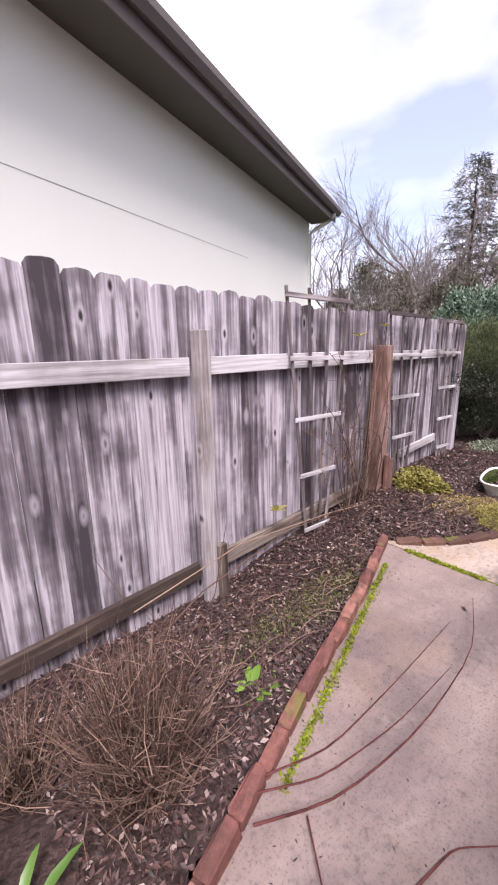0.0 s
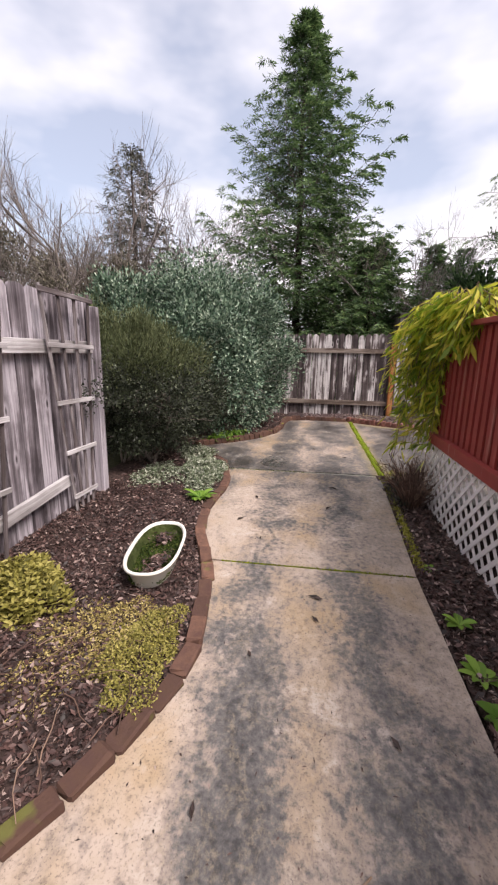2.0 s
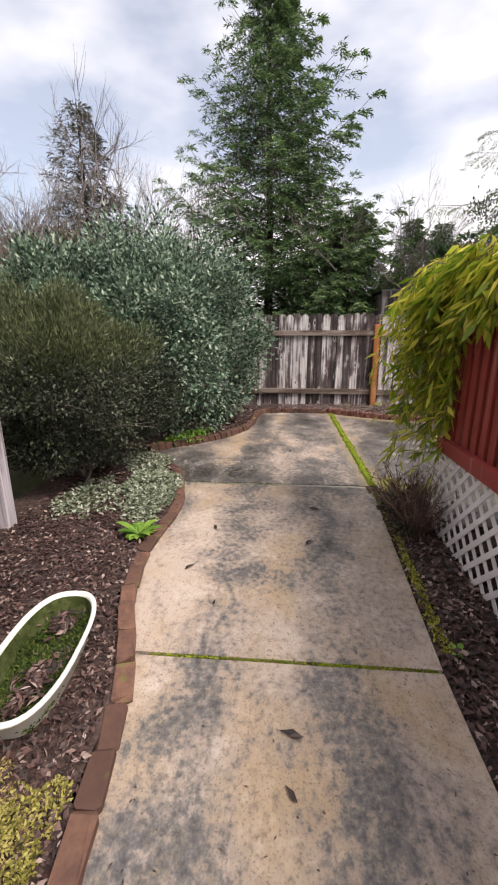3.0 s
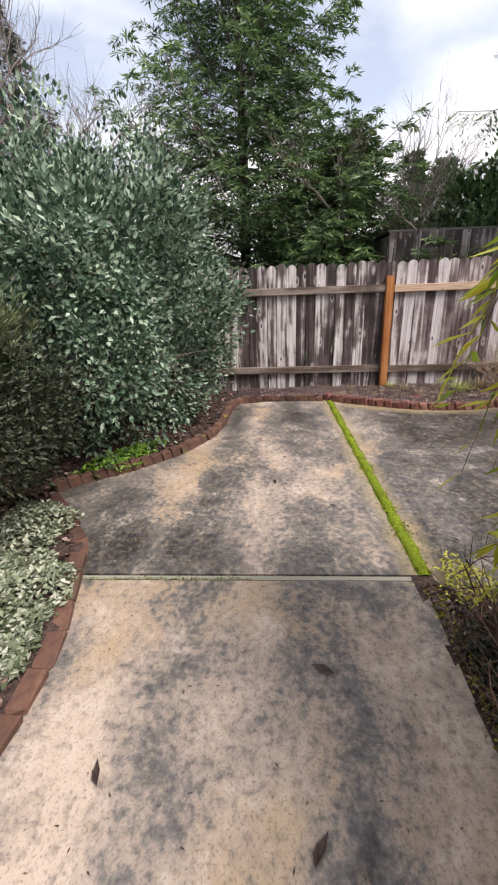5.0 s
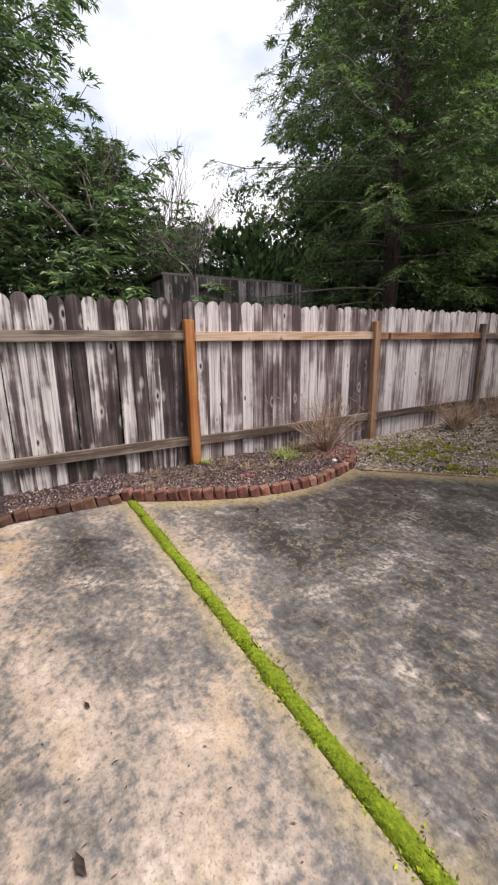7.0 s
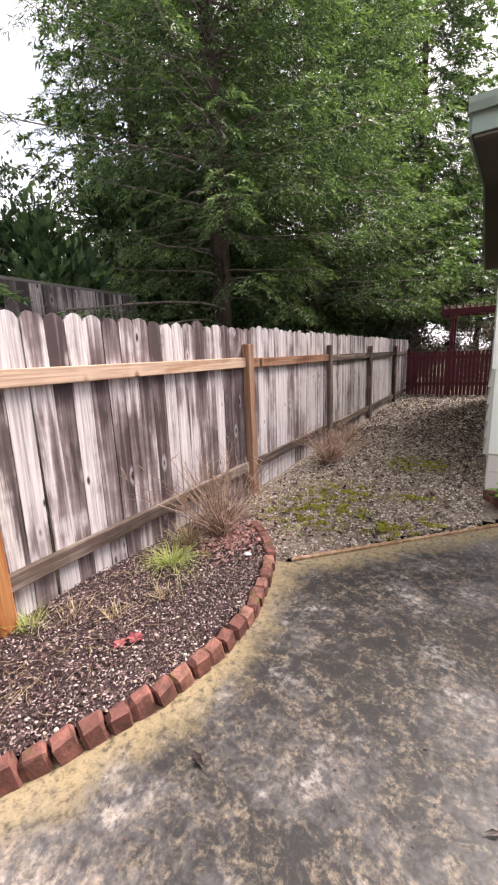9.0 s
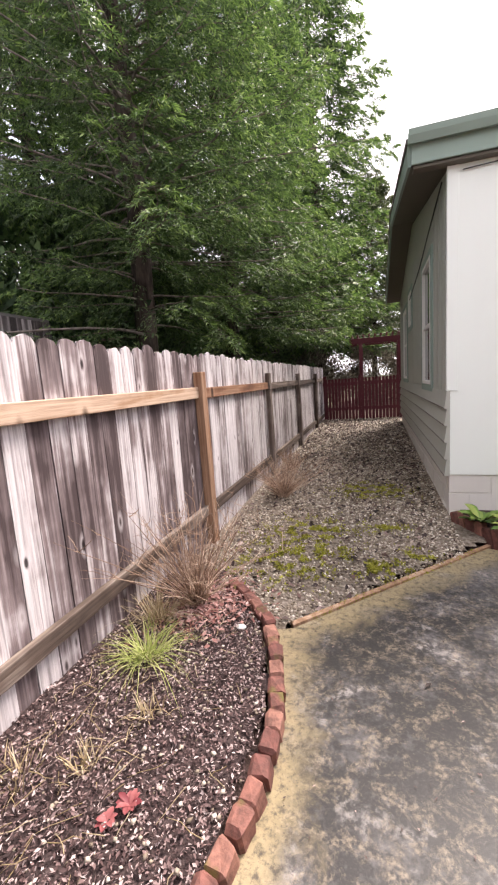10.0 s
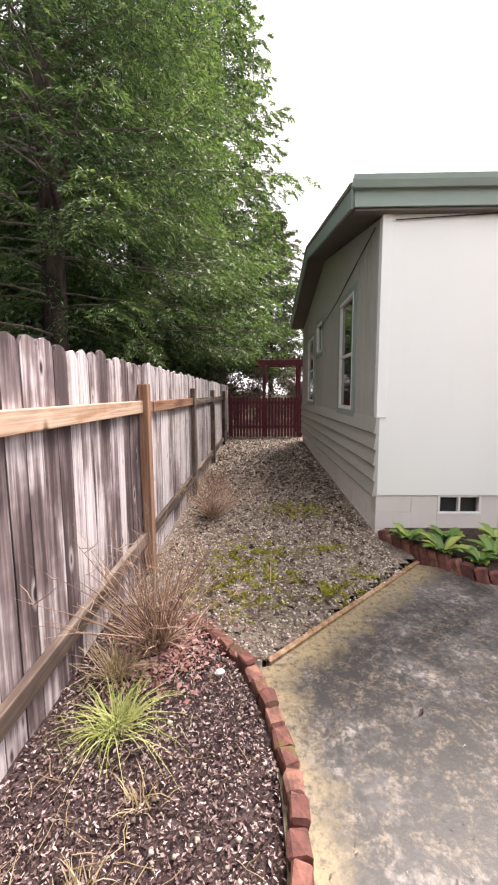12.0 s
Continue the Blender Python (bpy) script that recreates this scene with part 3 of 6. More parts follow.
def east_edge(y):
    pts = BORDER_EAST[::-1]
    return float(np.interp(y, [p[1] for p in pts], [p[0] for p in pts]))


sheet("east_bed", 10.85, 12.15, -3.5, 0.95, 0.07, lambda x, y: 0.035 + relief(x, y) + 0.05 * max(0, x - 11.3), EAST_SOIL, "dark gritty soil bed with pale chips behind a brick edge",
      "planting bed", lambda x, y: x > (east_edge(y) if y < -0.4 else 11.5) + 0.02)
sheet("deck_bed", -2.5, 7.6, -0.8, -0.15, 0.09, lambda x, y: -0.015 + relief(x, y), MULCH_SOIL, "dark leaf-strewn soil strip beside the deck", "planting bed",
      lambda x, y: y < -0.19 - 0.02 * max(0, x - 3))


def gravel_height(x, y):
    return -0.012 + 0.021 * max(0.0, -y - 3.4) + relief(x, y) * 0.6


sheet("gravel_path", 9.3, 12.15, -24.0, -2.9, 0.1, gravel_height, GRAVEL_SOIL, "grey gravel side path with moss patches between fence and house", "gravel path",
      lambda x, y: y < -2.92 - (10.98 - x) * 1.0 - 0.02 or x > 11.1)

sheet("subsoil", -3.0, 12.3, -5.2, 0.85, 0.5, lambda x, y: -0.055, MULCH_SOIL, "dark soil under the slabs and beds", "ground")

# ---- concrete slabs, with open joints between ----
RIGHT_EDGE = [(3.0, -0.2), (5.2, -0.24), (7.4, -0.38)]


def right_edge(x):
    return float(np.interp(x, [p[0] for p in RIGHT_EDGE], [p[1] for p in RIGHT_EDGE]))


slab_set = thing("concrete_path", "old wet concrete slabs stained tan and grey", "pavement", kind="structure")
outer_left = curve_of(BORDER_START) + curve_of(BORDER_PATH)[1:] + curve_of(BORDER_SHRUB)[1:]


for x0, x1 in ((-3.0, 3.012), (3.03, 5.21), (5.232, 7.535), (7.592, 11.56)):
    bm = bmesh.new()
    xs = np.linspace(x0, x1, 40)
    prism(bm, [(x, (left_edge(x) + 0.04) if x < 11.45 else 0.6) for x in xs] + [(x, right_edge(x)) for x in xs[::-1]], -0.12, 0.0)
    part("slab", bm, CONCRETE, slab_set)
bm = bmesh.new()
prism(bm, [(7.547, 1.6), (7.547, -0.38), (7.58, -0.38), (7.58, 1.6)], -0.1, -0.004)
part("joint_strip", bm, MORTAR, slab_set, "pale mortar strip in the wide joint")
bm = bmesh.new()
east_line = [p for p in curve_of(BORDER_EAST) if p[1] > -2.9]
prism(bm, [(6.75, -0.78), (7.56, -0.46), (11.5, -0.46)] + [(x + 0.05, y) for x, y in east_line[1:]] + [(10.98, -2.93), (9.52, -4.4), (9.3, -4.32), (8.9, -3.98), (8.3, -3.9), (4.0, -3.9), (4.0, -3.0), (6.75, -3.0)], -0.12, -0.004)
part("slab", bm, CONCRETE, slab_set)
bm = bmesh.new()
beam(bm, (10.99, -2.96, -0.03), (9.5, -4.45, -0.03), 0.04, 0.08)
tagged(part("slab_edge_board", bm, WOOD_TAN, None), "weathered timber edging board between slab and gravel", "edging", kind="structure")


# ---- loose ground cover: chips, stones, moss ----
def scatter_chips(name, material, label, category, spots, z_of, size, seed, flat=0.35, parent=None):
    g = rnd(seed)
    P = np.array([(x, y, z_of(x, y)) for x, y in spots])
    n = len(P)
    D = sphere_dirs(g, n)
    D[:, 2] *= flat
    N = np.stack([g.normal(0, 0.45, n), g.normal(0, 0.45, n), np.ones(n)], 1)
    L = size * g.uniform(0.5, 1.6, n)
    V, F = leaves(P + np.c_[np.zeros((n, 2)), g.uniform(0.002, 0.022, n)] - unit(D) * L[:, None] / 2, D, N, L, L * g.uniform(0.1, 0.6, n), 0.18)
    return tagged(arrays(name, V, F, material, parent), label, category, kind="stuff")


def spots_in(g, n, x0, x1, y0, y1, inside):
    out = []
    while len(out) < n:
        x, y = g.uniform(x0, x1), g.uniform(y0, y1)
        if inside(x, y):
            out.append((x, y))
    return out


def mulch_z(x, y):
    return 0.02 + bed_drop(x, y) + relief(x, y) + 0.03 * min(1, max(0, (y - left_edge(x)) * 2))


g0 = rnd(11)
scatter_chips("bark_mulch", CHIPS, "dead leaves and bark chips over the bed by the fence", "mulch",
              spots_in(g0, 46000, 0.2, 6.6, 1.0, 2.7, lambda x, y: y > left_edge(x) + 0.05), mulch_z, 0.029, 12)
scatter_chips("bark_mulch", CHIPS, "dead leaves and bark chips under the shrubs", "mulch",
              spots_in(g0, 6000, 6.6, 11.9, 1.0, 2.7, lambda x, y: y > left_edge(x) + 0.05), mulch_z, 0.05, 13)
scatter_chips("bark_mulch", CHIPS, "wet dead leaves along the strip by the deck", "mulch",
              spots_in(g0, 11000, 2.4, 7.5, -0.78, -0.2, lambda x, y: y < right_edge(x) - 0.01), lambda x, y: -0.01 + relief(x, y), 0.037, 14)
scatter_chips("bark_grit", EAST_CHIPS, "dark bark grit and pale chips in the corner bed", "mulch",
              spots_in(g0, 42000, 10.9, 12.08, -3.4, 0.6, lambda x, y: x > (east_edge(y) if y < -0.4 else 11.5) + 0.06), lambda x, y: 0.036 + relief(x, y) + 0.05 * max(0, x - 11.3), 0.017, 15)
scatter_chips("fallen_leaves", PINK_LEAF, "pinkish-brown fallen leaves at the foot of the fence", "fallen leaves",
              [(11.64 + g0.normal(0, 0.18), -3.0 + g0.normal(0, 0.2)) for _ in range(1700)], lambda x, y: 0.06, 0.036, 16)


def stones(name, spots, z_of, size, material, label, category, seed):
    """Little six-sided pebbles, joined."""
    g = rnd(seed)
    P = np.array([(x, y, z_of(x, y)) for x, y in spots])
    n = len(P)
    base = np.array([(1, 0, 0), (0, 1, 0), (-1, 0, 0), (0, -1, 0), (0, 0, 0.75), (0.3, 0.2, -0.5)], float)
    s = size * g.uniform(0.5, 1.5, (n, 1, 1)) * g.uniform(0.6, 1.2, (n, 6, 3))
    a = g.uniform(0, 6.28, n)
    R = np.zeros((n, 3, 3))
    R[:, 0, 0] = R[:, 1, 1] = np.cos(a)
    R[:, 0, 1], R[:, 1, 0], R[:, 2, 2] = -np.sin(a), np.sin(a), 1
    V = np.einsum("nij,nkj->nki", R, base[None] * s) + P[:, None] + np.array([0, 0, size * 0.2])
    tri = np.array([(0, 1, 4), (1, 2, 4), (2, 3, 4), (3, 0, 4), (1, 0, 5), (2, 1, 5), (3, 2, 5), (0, 3, 5)])
    F = (np.arange(n)[:, None, None] * 6 + tri[None]).reshape(-1, 3)
    return tagged(arrays(name, V.reshape(-1, 3), F, material), label, category, kind="stuff")


def in_gravel(x, y):
    return y < -2.97 - (10.98 - x) or (x > 11.15 and y < -3.0)


stones("gravel", spots_in(g0, 19000, 9.7, 12.05, -8.5, -2.95, in_gravel), gravel_height, 0.0125, STONES, "small grey and tan gravel stones", "gravel", 17)
stones("gravel", spots_in(g0, 6000, 9.75, 12.05, -14.0, -8.5, in_gravel), gravel_height, 0.026, STONES, "small grey gravel stones further along the side path", "gravel", 18)
stones("grit", spots_in(g0, 500, 10.95, 12.0, -3.3, -0.4, lambda x, y: x > east_edge(y) + 0.06), lambda x, y: 0.05, 0.011, STONES, "scattered pale grit stones in the corner bed", "gravel", 19)
scatter_chips("fallen_leaves", CHIPS, "brown leaf litter on the gravel path", "fallen leaves", spots_in(g0, 12000, 9.75, 12.0, -13.8, -3.0, lambda x, y: in_gravel(x, y) and g0.random() < 0.25 + min(0.75, max(0, -y - 5) * 0.14)), gravel_height, 0.06, 20)


def moss_tufts(name, spots, size, z, material, label, seed):
    """Low cushions: short upright blades packed together."""
    g = rnd(seed)
    P = np.array([(x, y, z(x, y) if callable(z) else z) for x, y in spots])
    n = len(P)
    D = np.stack([g.normal(0, 0.7, n), g.normal(0, 0.7, n), g.uniform(0.15, 1.0, n)], 1)
    N = sphere_dirs(g, n)
    L = size * g.uniform(0.5, 1.5, n)
    V, F = leaves(P, D, N, L, L * 0.6)
    return tagged(arrays(name, V, F, material), label, "moss", kind="stuff")


def strip_spots(g, n, a, b, w):
    """Random spots in a wavering strip from a to b of width w."""
    out = []
    a, b = np.array(a, float), np.array(b, float)
    d = (b - a) / np.linalg.norm(b - a)
    s = np.array([-d[1], d[0]])
    for _ in range(n):
        u = g.random()
        p = a + (b - a) * u
        ww = w * (0.55 + 0.9 * abs(noise.noise(Vector((p[0] * 3, p[1] * 3, 5)))))
        p = p + s * g.normal(0, ww / 2.6)
        out.append((p[0], p[1]))
    return out


moss_tufts("moss", strip_spots(g0, 11000, (7.6, -0.42), (11.45, -0.42), 0.07), 0.014, 0.0, MOSS, "bright green moss filling a joint in the concrete", 21)
bm = bmesh.new()
rows = []
for i in range(190):
    x = 7.58 + i * 0.0207
    lump = 0.5 + 0.5 * noise.noise(Vector((x * 9, 0, 0)))
    w, h = 0.022 + 0.032 * lump, 0.004 + 0.022 * lump
    c = -0.42 + 0.012 * noise.noise(Vector((x * 4, 7, 0)))
    rows.append([bm.verts.new((x, c + w * u, -0.03 if abs(u) == 1.2 else h * (1 - 0.75 * u * u) + 0.004 * noise.noise(Vector((x * 40, u * 3, 1))))) for u in (-1.2, -1.0, -0.5, 0.0, 0.5, 1.0, 1.2)])
for a, b in zip(rows, rows[1:]):
    for i in range(6):
        bm.faces.new((a[i], a[i + 1], b[i + 1], b[i]))
tagged(part("moss", bm, soil_mat("deep_green_moss_cushion", (0.06, 0.09, 0.008), (0.16, 0.22, 0.012), (0.3, 0.36, 0.03), 1.6), None, smooth=True), "lumpy green moss cushions along a joint", "moss", kind="stuff")
moss_tufts("moss", strip_spots(g0, 1800, (3.02, 1.66), (3.02, 1.05), 0.05), 0.016, 0.0, MOSS, "green moss in the joint at the path edge", 22)
moss_tufts("moss", strip_spots(g0, 700, (3.02, 1.05), (3.02, 0.0), 0.016), 0.01, -0.004, MOSS, "thin green moss along a concrete joint", 23)
moss_tufts("moss", strip_spots(g0, 1200, (5.22, 1.15), (5.22, -0.22), 0.018), 0.011, -0.004, MOSS, "thin moss line across a concrete joint", 24)
moss_tufts("moss", strip_spots(g0, 700, (7.54, 1.55), (7.545, 0.55), 0.03), 0.01, -0.004, OLIVE_MOSS, "thin moss line across a wide concrete joint", 25)
moss_tufts("moss", strip_spots(g0, 2000, (0.9, 1.08), (2.7, 1.66), 0.04), 0.016, 0.0, MOSS, "green moss at the foot of the brick edge", 26)
moss_tufts("moss", [(1.95 + 0.42 * g0.normal(), 1.8 + 0.13 * g0.normal()) for _ in range(5000)], 0.012, lambda x, y: mulch_z(x, y) + 0.012, OLIVE_MOSS, "thin green moss on the soil behind the bricks", 29)
moss_tufts("moss", strip_spots(g0, 2500, (5.3, -0.3), (7.5, -0.43), 0.07), 0.016, 0.0, YELLOW_MOSS, "olive moss along the edge of the path", 27)
for cx, cy, r, k in ((10.39, -3.83, 0.12, 1200), (11.1, -4.5, 0.3, 2400), (10.5, -6.04, 0.26, 2000), (10.33, -4.72, 0.12, 400), (11.2, -3.85, 0.3, 2200), (10.85, -4.1, 0.15, 300), (10.1, -4.15, 0.08, 300)):
    cloud = [(cx + g0.normal(0, r * 0.85), cy + g0.normal(0, r * 0.7)) for _ in range(k * 2)]
    # broken into small clumps with bare stones between
    clumps = [p for p in cloud if noise.noise(Vector((p[0] * 9, p[1] * 9, 2.0))) + 0.4 * noise.noise(Vector((p[0] * 31, p[1] * 31, 7.0))) > 0.1 and 9.85 < p[0] < 12.0 and p[0] - p[1] > 14.0]
    moss_tufts("moss", clumps, 0.022, lambda x, y: gravel_height(x, y) + 0.012, YELLOW_MOSS, "yellow-green moss patch on the gravel", int(k + cx * 10))
moss_tufts("moss", strip_spots(g0, 1500, (10.9, -3.05), (9.6, -4.35), 0.05), 0.014, 0.0, YELLOW_MOSS, "yellow moss along the slab edge board", 28)

# ---- fences ----
def board_mesh(seed, width, height, dog_ear):
    """A worn fence board with a cut and rounded top; its top lies at z = 0."""
    g = rnd(seed)
    w, t = width / 2, 0.009
    e = dog_ear * g.uniform(0.8, 1.2)
    out = [(-w, -height), (-w + g.uniform(-0.003, 0.003), -height * 0.5), (-w, -e * 1.2), (-w + e * 0.55, -e * 0.35), (-w + e * 1.1, g.uniform(-0.012, 0)), (0, g.uniform(-0.008, 0.008)),
           (w - e * 1.1, g.uniform(-0.012, 0)), (w - e * 0.55, -e * 0.35), (w, -e * 1.2), (w + g.uniform(-0.003, 0.003), -height * 0.5), (w, -height)]
    bm = bmesh.new()
    f = [bm.verts.new((x, -t, z)) for x, z in out]
    b = [bm.verts.new((x, t, z)) for x, z in out]
    bm.faces.new(f)
    bm.faces.new(b[::-1])
    for i in range(len(out)):
        j = (i + 1) % len(out)
        bm.faces.new((f[i], b[i], b[j], f[j]))
    bmesh.ops.recalc_face_normals(bm, faces=bm.faces[:])
    me = bpy.data.meshes.new("board")
    bm.to_mesh(me)
    bm.free()
    return me


def place(name, me, m, parent, material=None):
    ob = new(name, me)
    ob.matrix_basis = m
    return adopt(ob, parent)


def rail(name, a, b, w, h, material, parent, label=""):
    """A timber with its grain along it: built along its own z."""
    a, b = Vector(a), Vector(b)
    length = (b - a).length
    bm = soft_box((-w / 2, -h / 2, 0), (w / 2, h / 2, length), 0.004)
    ob = part(name, bm, material, None, label)
    ob.matrix_basis = Matrix.Translation(a) @ (b - a).to_track_quat("Z", "Y").to_matrix().to_4x4()
    return adopt(ob, parent)


def post(name, x, y, z0, z1, w, d, material, parent, label=""):
    bm = soft_box((-w / 2, -d / 2, 0), (w / 2, d / 2, z1 - z0), 0.006)
    ob = part(name, bm, material, None, label)
    ob.matrix_basis = Matrix.Translation((x, y, z0)) @ pose(0, 0, 0, random.uniform(-0.6, 0.6), random.uniform(-0.6, 0.6), 0)
    return adopt(ob, parent)


# fence along the left of the path
LEFT_BOARD = 0.185
left_fence = thing("board_fence", "weathered grey wooden board fence with dog-eared tops", "fence", (2, FENCE_Y, -0.2))
left_meshes = [board_mesh(100 + i, LEFT_BOARD - 0.002, 2.75, 0.035) for i in range(6)]
for me in left_meshes:
    me.materials.append(WOOD_LEFT)


def left_top(x):
    return float(np.interp(x, [-2, 0.72, 1.7, 2.5, 3.8, 5.9, 6.5], [2.22, 2.16, 2.11, 2.07, 2.02, 1.97, 1.95]))


x = -2.2
k = 0
while x < 6.36:
    if not 6.36 < x:
        lean = random.gauss(0, 0.1)
        place("board", left_meshes[k % 6], Matrix.Translation((x, FENCE_Y + random.uniform(-0.006, 0.01), left_top(x) + random.gauss(0, 0.014))) @ pose(0, 0, 0, 0, lean, 180 if k % 3 == 0 else 0), left_fence)
    x += LEFT_BOARD
    k += 1


def left_rail_z(x):
    return float(np.interp(x, [0, 1.6, 3, 6], [1.595, 1.56, 1.555, 1.53]))


def left_low_z(x):
    return float(np.interp(x, [0, 0.9, 1.7, 2.8, 4, 6], [-0.13, -0.07, -0.02, 0.02, 0.12, 0.3]))


rail("rail", (-2.2, 2.655, 1.6), (1.62, 2.655, left_rail_z(1.6)), 0.04, 0.13, WOOD_PALE, left_fence, "pale grey upper rail")
rail("rail", (1.79, 2.655, left_rail_z(1.7)), (3.98, 2.655, left_rail_z(3.9)), 0.04, 0.13, WOOD_PALE, left_fence, "pale grey upper rail")
rail("rail", (4.14, 2.665, 1.54), (6.3, 2.665, 1.52), 0.04, 0.11, WOOD_PALE, left_fence, "pale grey upper rail")
rail("rail", (-2.2, 2.655, -0.22), (1.62, 2.655, left_low_z(1.62)), 0.045, 0.13, WOOD_DARKRAIL, left_fence, "brown lower rail")
rail("rail", (1.8, 2.655, left_low_z(1.8)), (3.98, 2.655, 0.1), 0.045, 0.13, WOOD_DARKRAIL, left_fence, "brown lower rail")
rail("rail", (4.75, 2.655, 0.3), (5.75, 2.655, 0.36), 0.04, 0.1, WOOD_PALE, left_fence, "grey lower rail")
post("post_foot", 1.8, 2.585, -0.42, 0.16, 0.09, 0.05, WOOD_DARKRAIL, left_fence, "dark rotten stub at the post's foot")
post("post", 1.71, 2.625, -0.42, 1.81, 0.13, 0.06, WOOD_POST_PALE, left_fence, "pale wide fence post")
post("post", 4.05, 2.56, -0.1, 1.66, 0.17, 0.14, WOOD_RED_BROWN, left_fence, "stained reddish-brown fence post")
post("post_brace", 4.16, 2.47, -0.1, 0.4, 0.1, 0.05, WOOD_RED_BROWN, left_fence, "short split brace at the post's foot")
post("post_brace", 4.06, 2.44, -0.1, 0.47, 0.07, 0.035, WOOD_RED_BROWN, left_fence, "short split brace at the post's foot")
post("post", 6.36, 2.67, -0.1, 1.9, 0.1, 0.09, WOOD_LEFT, left_fence)
post("post", -0.75, 2.625, -0.5, 1.8, 0.12, 0.06, WOOD_POST_PALE, left_fence)


# fence along the far side
far_fence = thing("board_fence", "weathered dark board fence streaked white with scalloped tops", "fence", (FENCE_X, -4, -0.1))
far_meshes = [board_mesh(200 + i, 0.14, 2.1, 0.045) for i in range(8)]
flush_meshes = [board_mesh(230 + i, 0.143, 2.1, 0.042) for i in range(8)]
for me in far_meshes + flush_meshes:
    me.materials.append(WOOD_RIGHT)
bleached_meshes = [me.copy() for me in flush_meshes]
silver_meshes = [me.copy() for me in flush_meshes]
for group_of, wood in ((bleached_meshes, WOOD_BLEACHED), (silver_meshes, WOOD_SILVER)):
    for me in group_of:
        me.materials[0] = wood
y, k = 3.6, 0
while y > -14.3:
    top = float(np.interp(y, [-14, -4, 0, 4], [1.92, 1.905, 1.885, 1.88]))
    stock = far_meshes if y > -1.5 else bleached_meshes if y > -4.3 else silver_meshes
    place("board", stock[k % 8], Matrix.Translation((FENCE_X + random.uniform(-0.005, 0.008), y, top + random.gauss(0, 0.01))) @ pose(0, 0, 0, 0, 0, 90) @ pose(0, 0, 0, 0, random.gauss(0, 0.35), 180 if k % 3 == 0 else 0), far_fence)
    y -= 0.1455
    k += 1
FAR_POSTS = [(3.4, WOOD_POST_DARK, ""), (1.3, WOOD_POST_DARK, ""), (-1.33, WOOD_ORANGE, "bright orange cedar post"), (-4.2, WOOD_CEDAR, "faded brown cedar post"), (-6.85, WOOD_POST_DARK, ""), (-9.45, WOOD_POST_DARK, ""), (-12.1, WOOD_POST_DARK, "")]
for py, mat, lab in FAR_POSTS:
    if py != 1.3:
        post("post", 12.045, py, -0.05, 1.69 + (0.03 if py < -4 else 0), 0.085, 0.11, mat, far_fence, lab)
for y0, y1, mat, low in ((3.4, -1.27, WOOD_DARKRAIL, WOOD_DARKRAIL), (-1.39, -4.14, WOOD_TAN, WOOD_DARKRAIL), (-4.26, -6.79, WOOD_CEDAR, WOOD_DARKRAIL), (-6.91, -9.39, WOOD_DARKRAIL, WOOD_DARKRAIL), (-9.51, -12.04, WOOD_DARKRAIL, WOOD_DARKRAIL), (-12.16, -14.0, WOOD_DARKRAIL, WOOD_DARKRAIL)):
    rail("rail", (12.068, y0, 1.515), (12.068, y1, 1.525), 0.045, 0.105, mat, far_fence, "tan upper rail" if mat == WOOD_TAN else "")
    rail("rail", (12.068, y0, 0.34 if y0 < 0 else 0.36), (12.068, y1, 0.355), 0.045, 0.105, low, far_fence)


# ---- trellises against the left fence ----
def trellis(x_top, x_bot, z0, z1, bars, n, y):
    """A fan trellis: n slats that spread upward, with cross bars at the heights given."""
    t = thing("trellis", "weathered grey wooden fan trellis leaning on the fence", "trellis", ((x_bot[0] + x_bot[1]) / 2, y, z0), "trellises on the fence")
    for i in range(n):
        u = i / (n - 1)
        a, b = x_bot[0] + (x_bot[1] - x_bot[0]) * u, x_top[0] + (x_top[1] - x_top[0]) * u
        rail("slat", (a, y, z0), (b, y, z1), 0.016, 0.034, WOOD_TRELLIS, t)
    for z in bars:
        u = (z - z0) / (z1 - z0)
        a, b = x_bot[0] + (x_top[0] - x_bot[0]) * u, x_bot[1] + (x_top[1] - x_bot[1]) * u
        rail("crossbar", (a - 0.04, y - 0.02, z + 0.01), (b + 0.04, y - 0.02, z - 0.01), 0.02, 0.04, WOOD_TRELLIS if z > 1.6 else WOOD_PALE, t)
    return t


trellis((2.55, 3.42), (2.86, 3.14), -0.2, 2.16, (2.08, 1.57, 1.03, 0.49, -0.08), 4, 2.59)
trellis((4.24, 5.1), (4.55, 4.85), -0.05, 2.06, (1.99, 1.54, 1.05, 0.56, 0.02), 4, 2.61)
trellis((5.5, 6.2), (5.78, 6.05), 0.0, 1.99, (1.94, 1.53, 1.06, 0.62, 0.2), 4, 2.61)


# ---- brick edging ----
def brick_mesh(seed, size, stock):
    g = rnd(seed)
    bm = soft_box([-s / 2 for s in size], [s / 2 for s in size], 0.011)
    for v in bm.verts:
        v.co += Vector(g.normal(0, 0.0045, 3))
    me = bpy.data.meshes.new("brick")
    bm.to_mesh(me)
    bm.free()
    me.materials.append(stock)
    return me


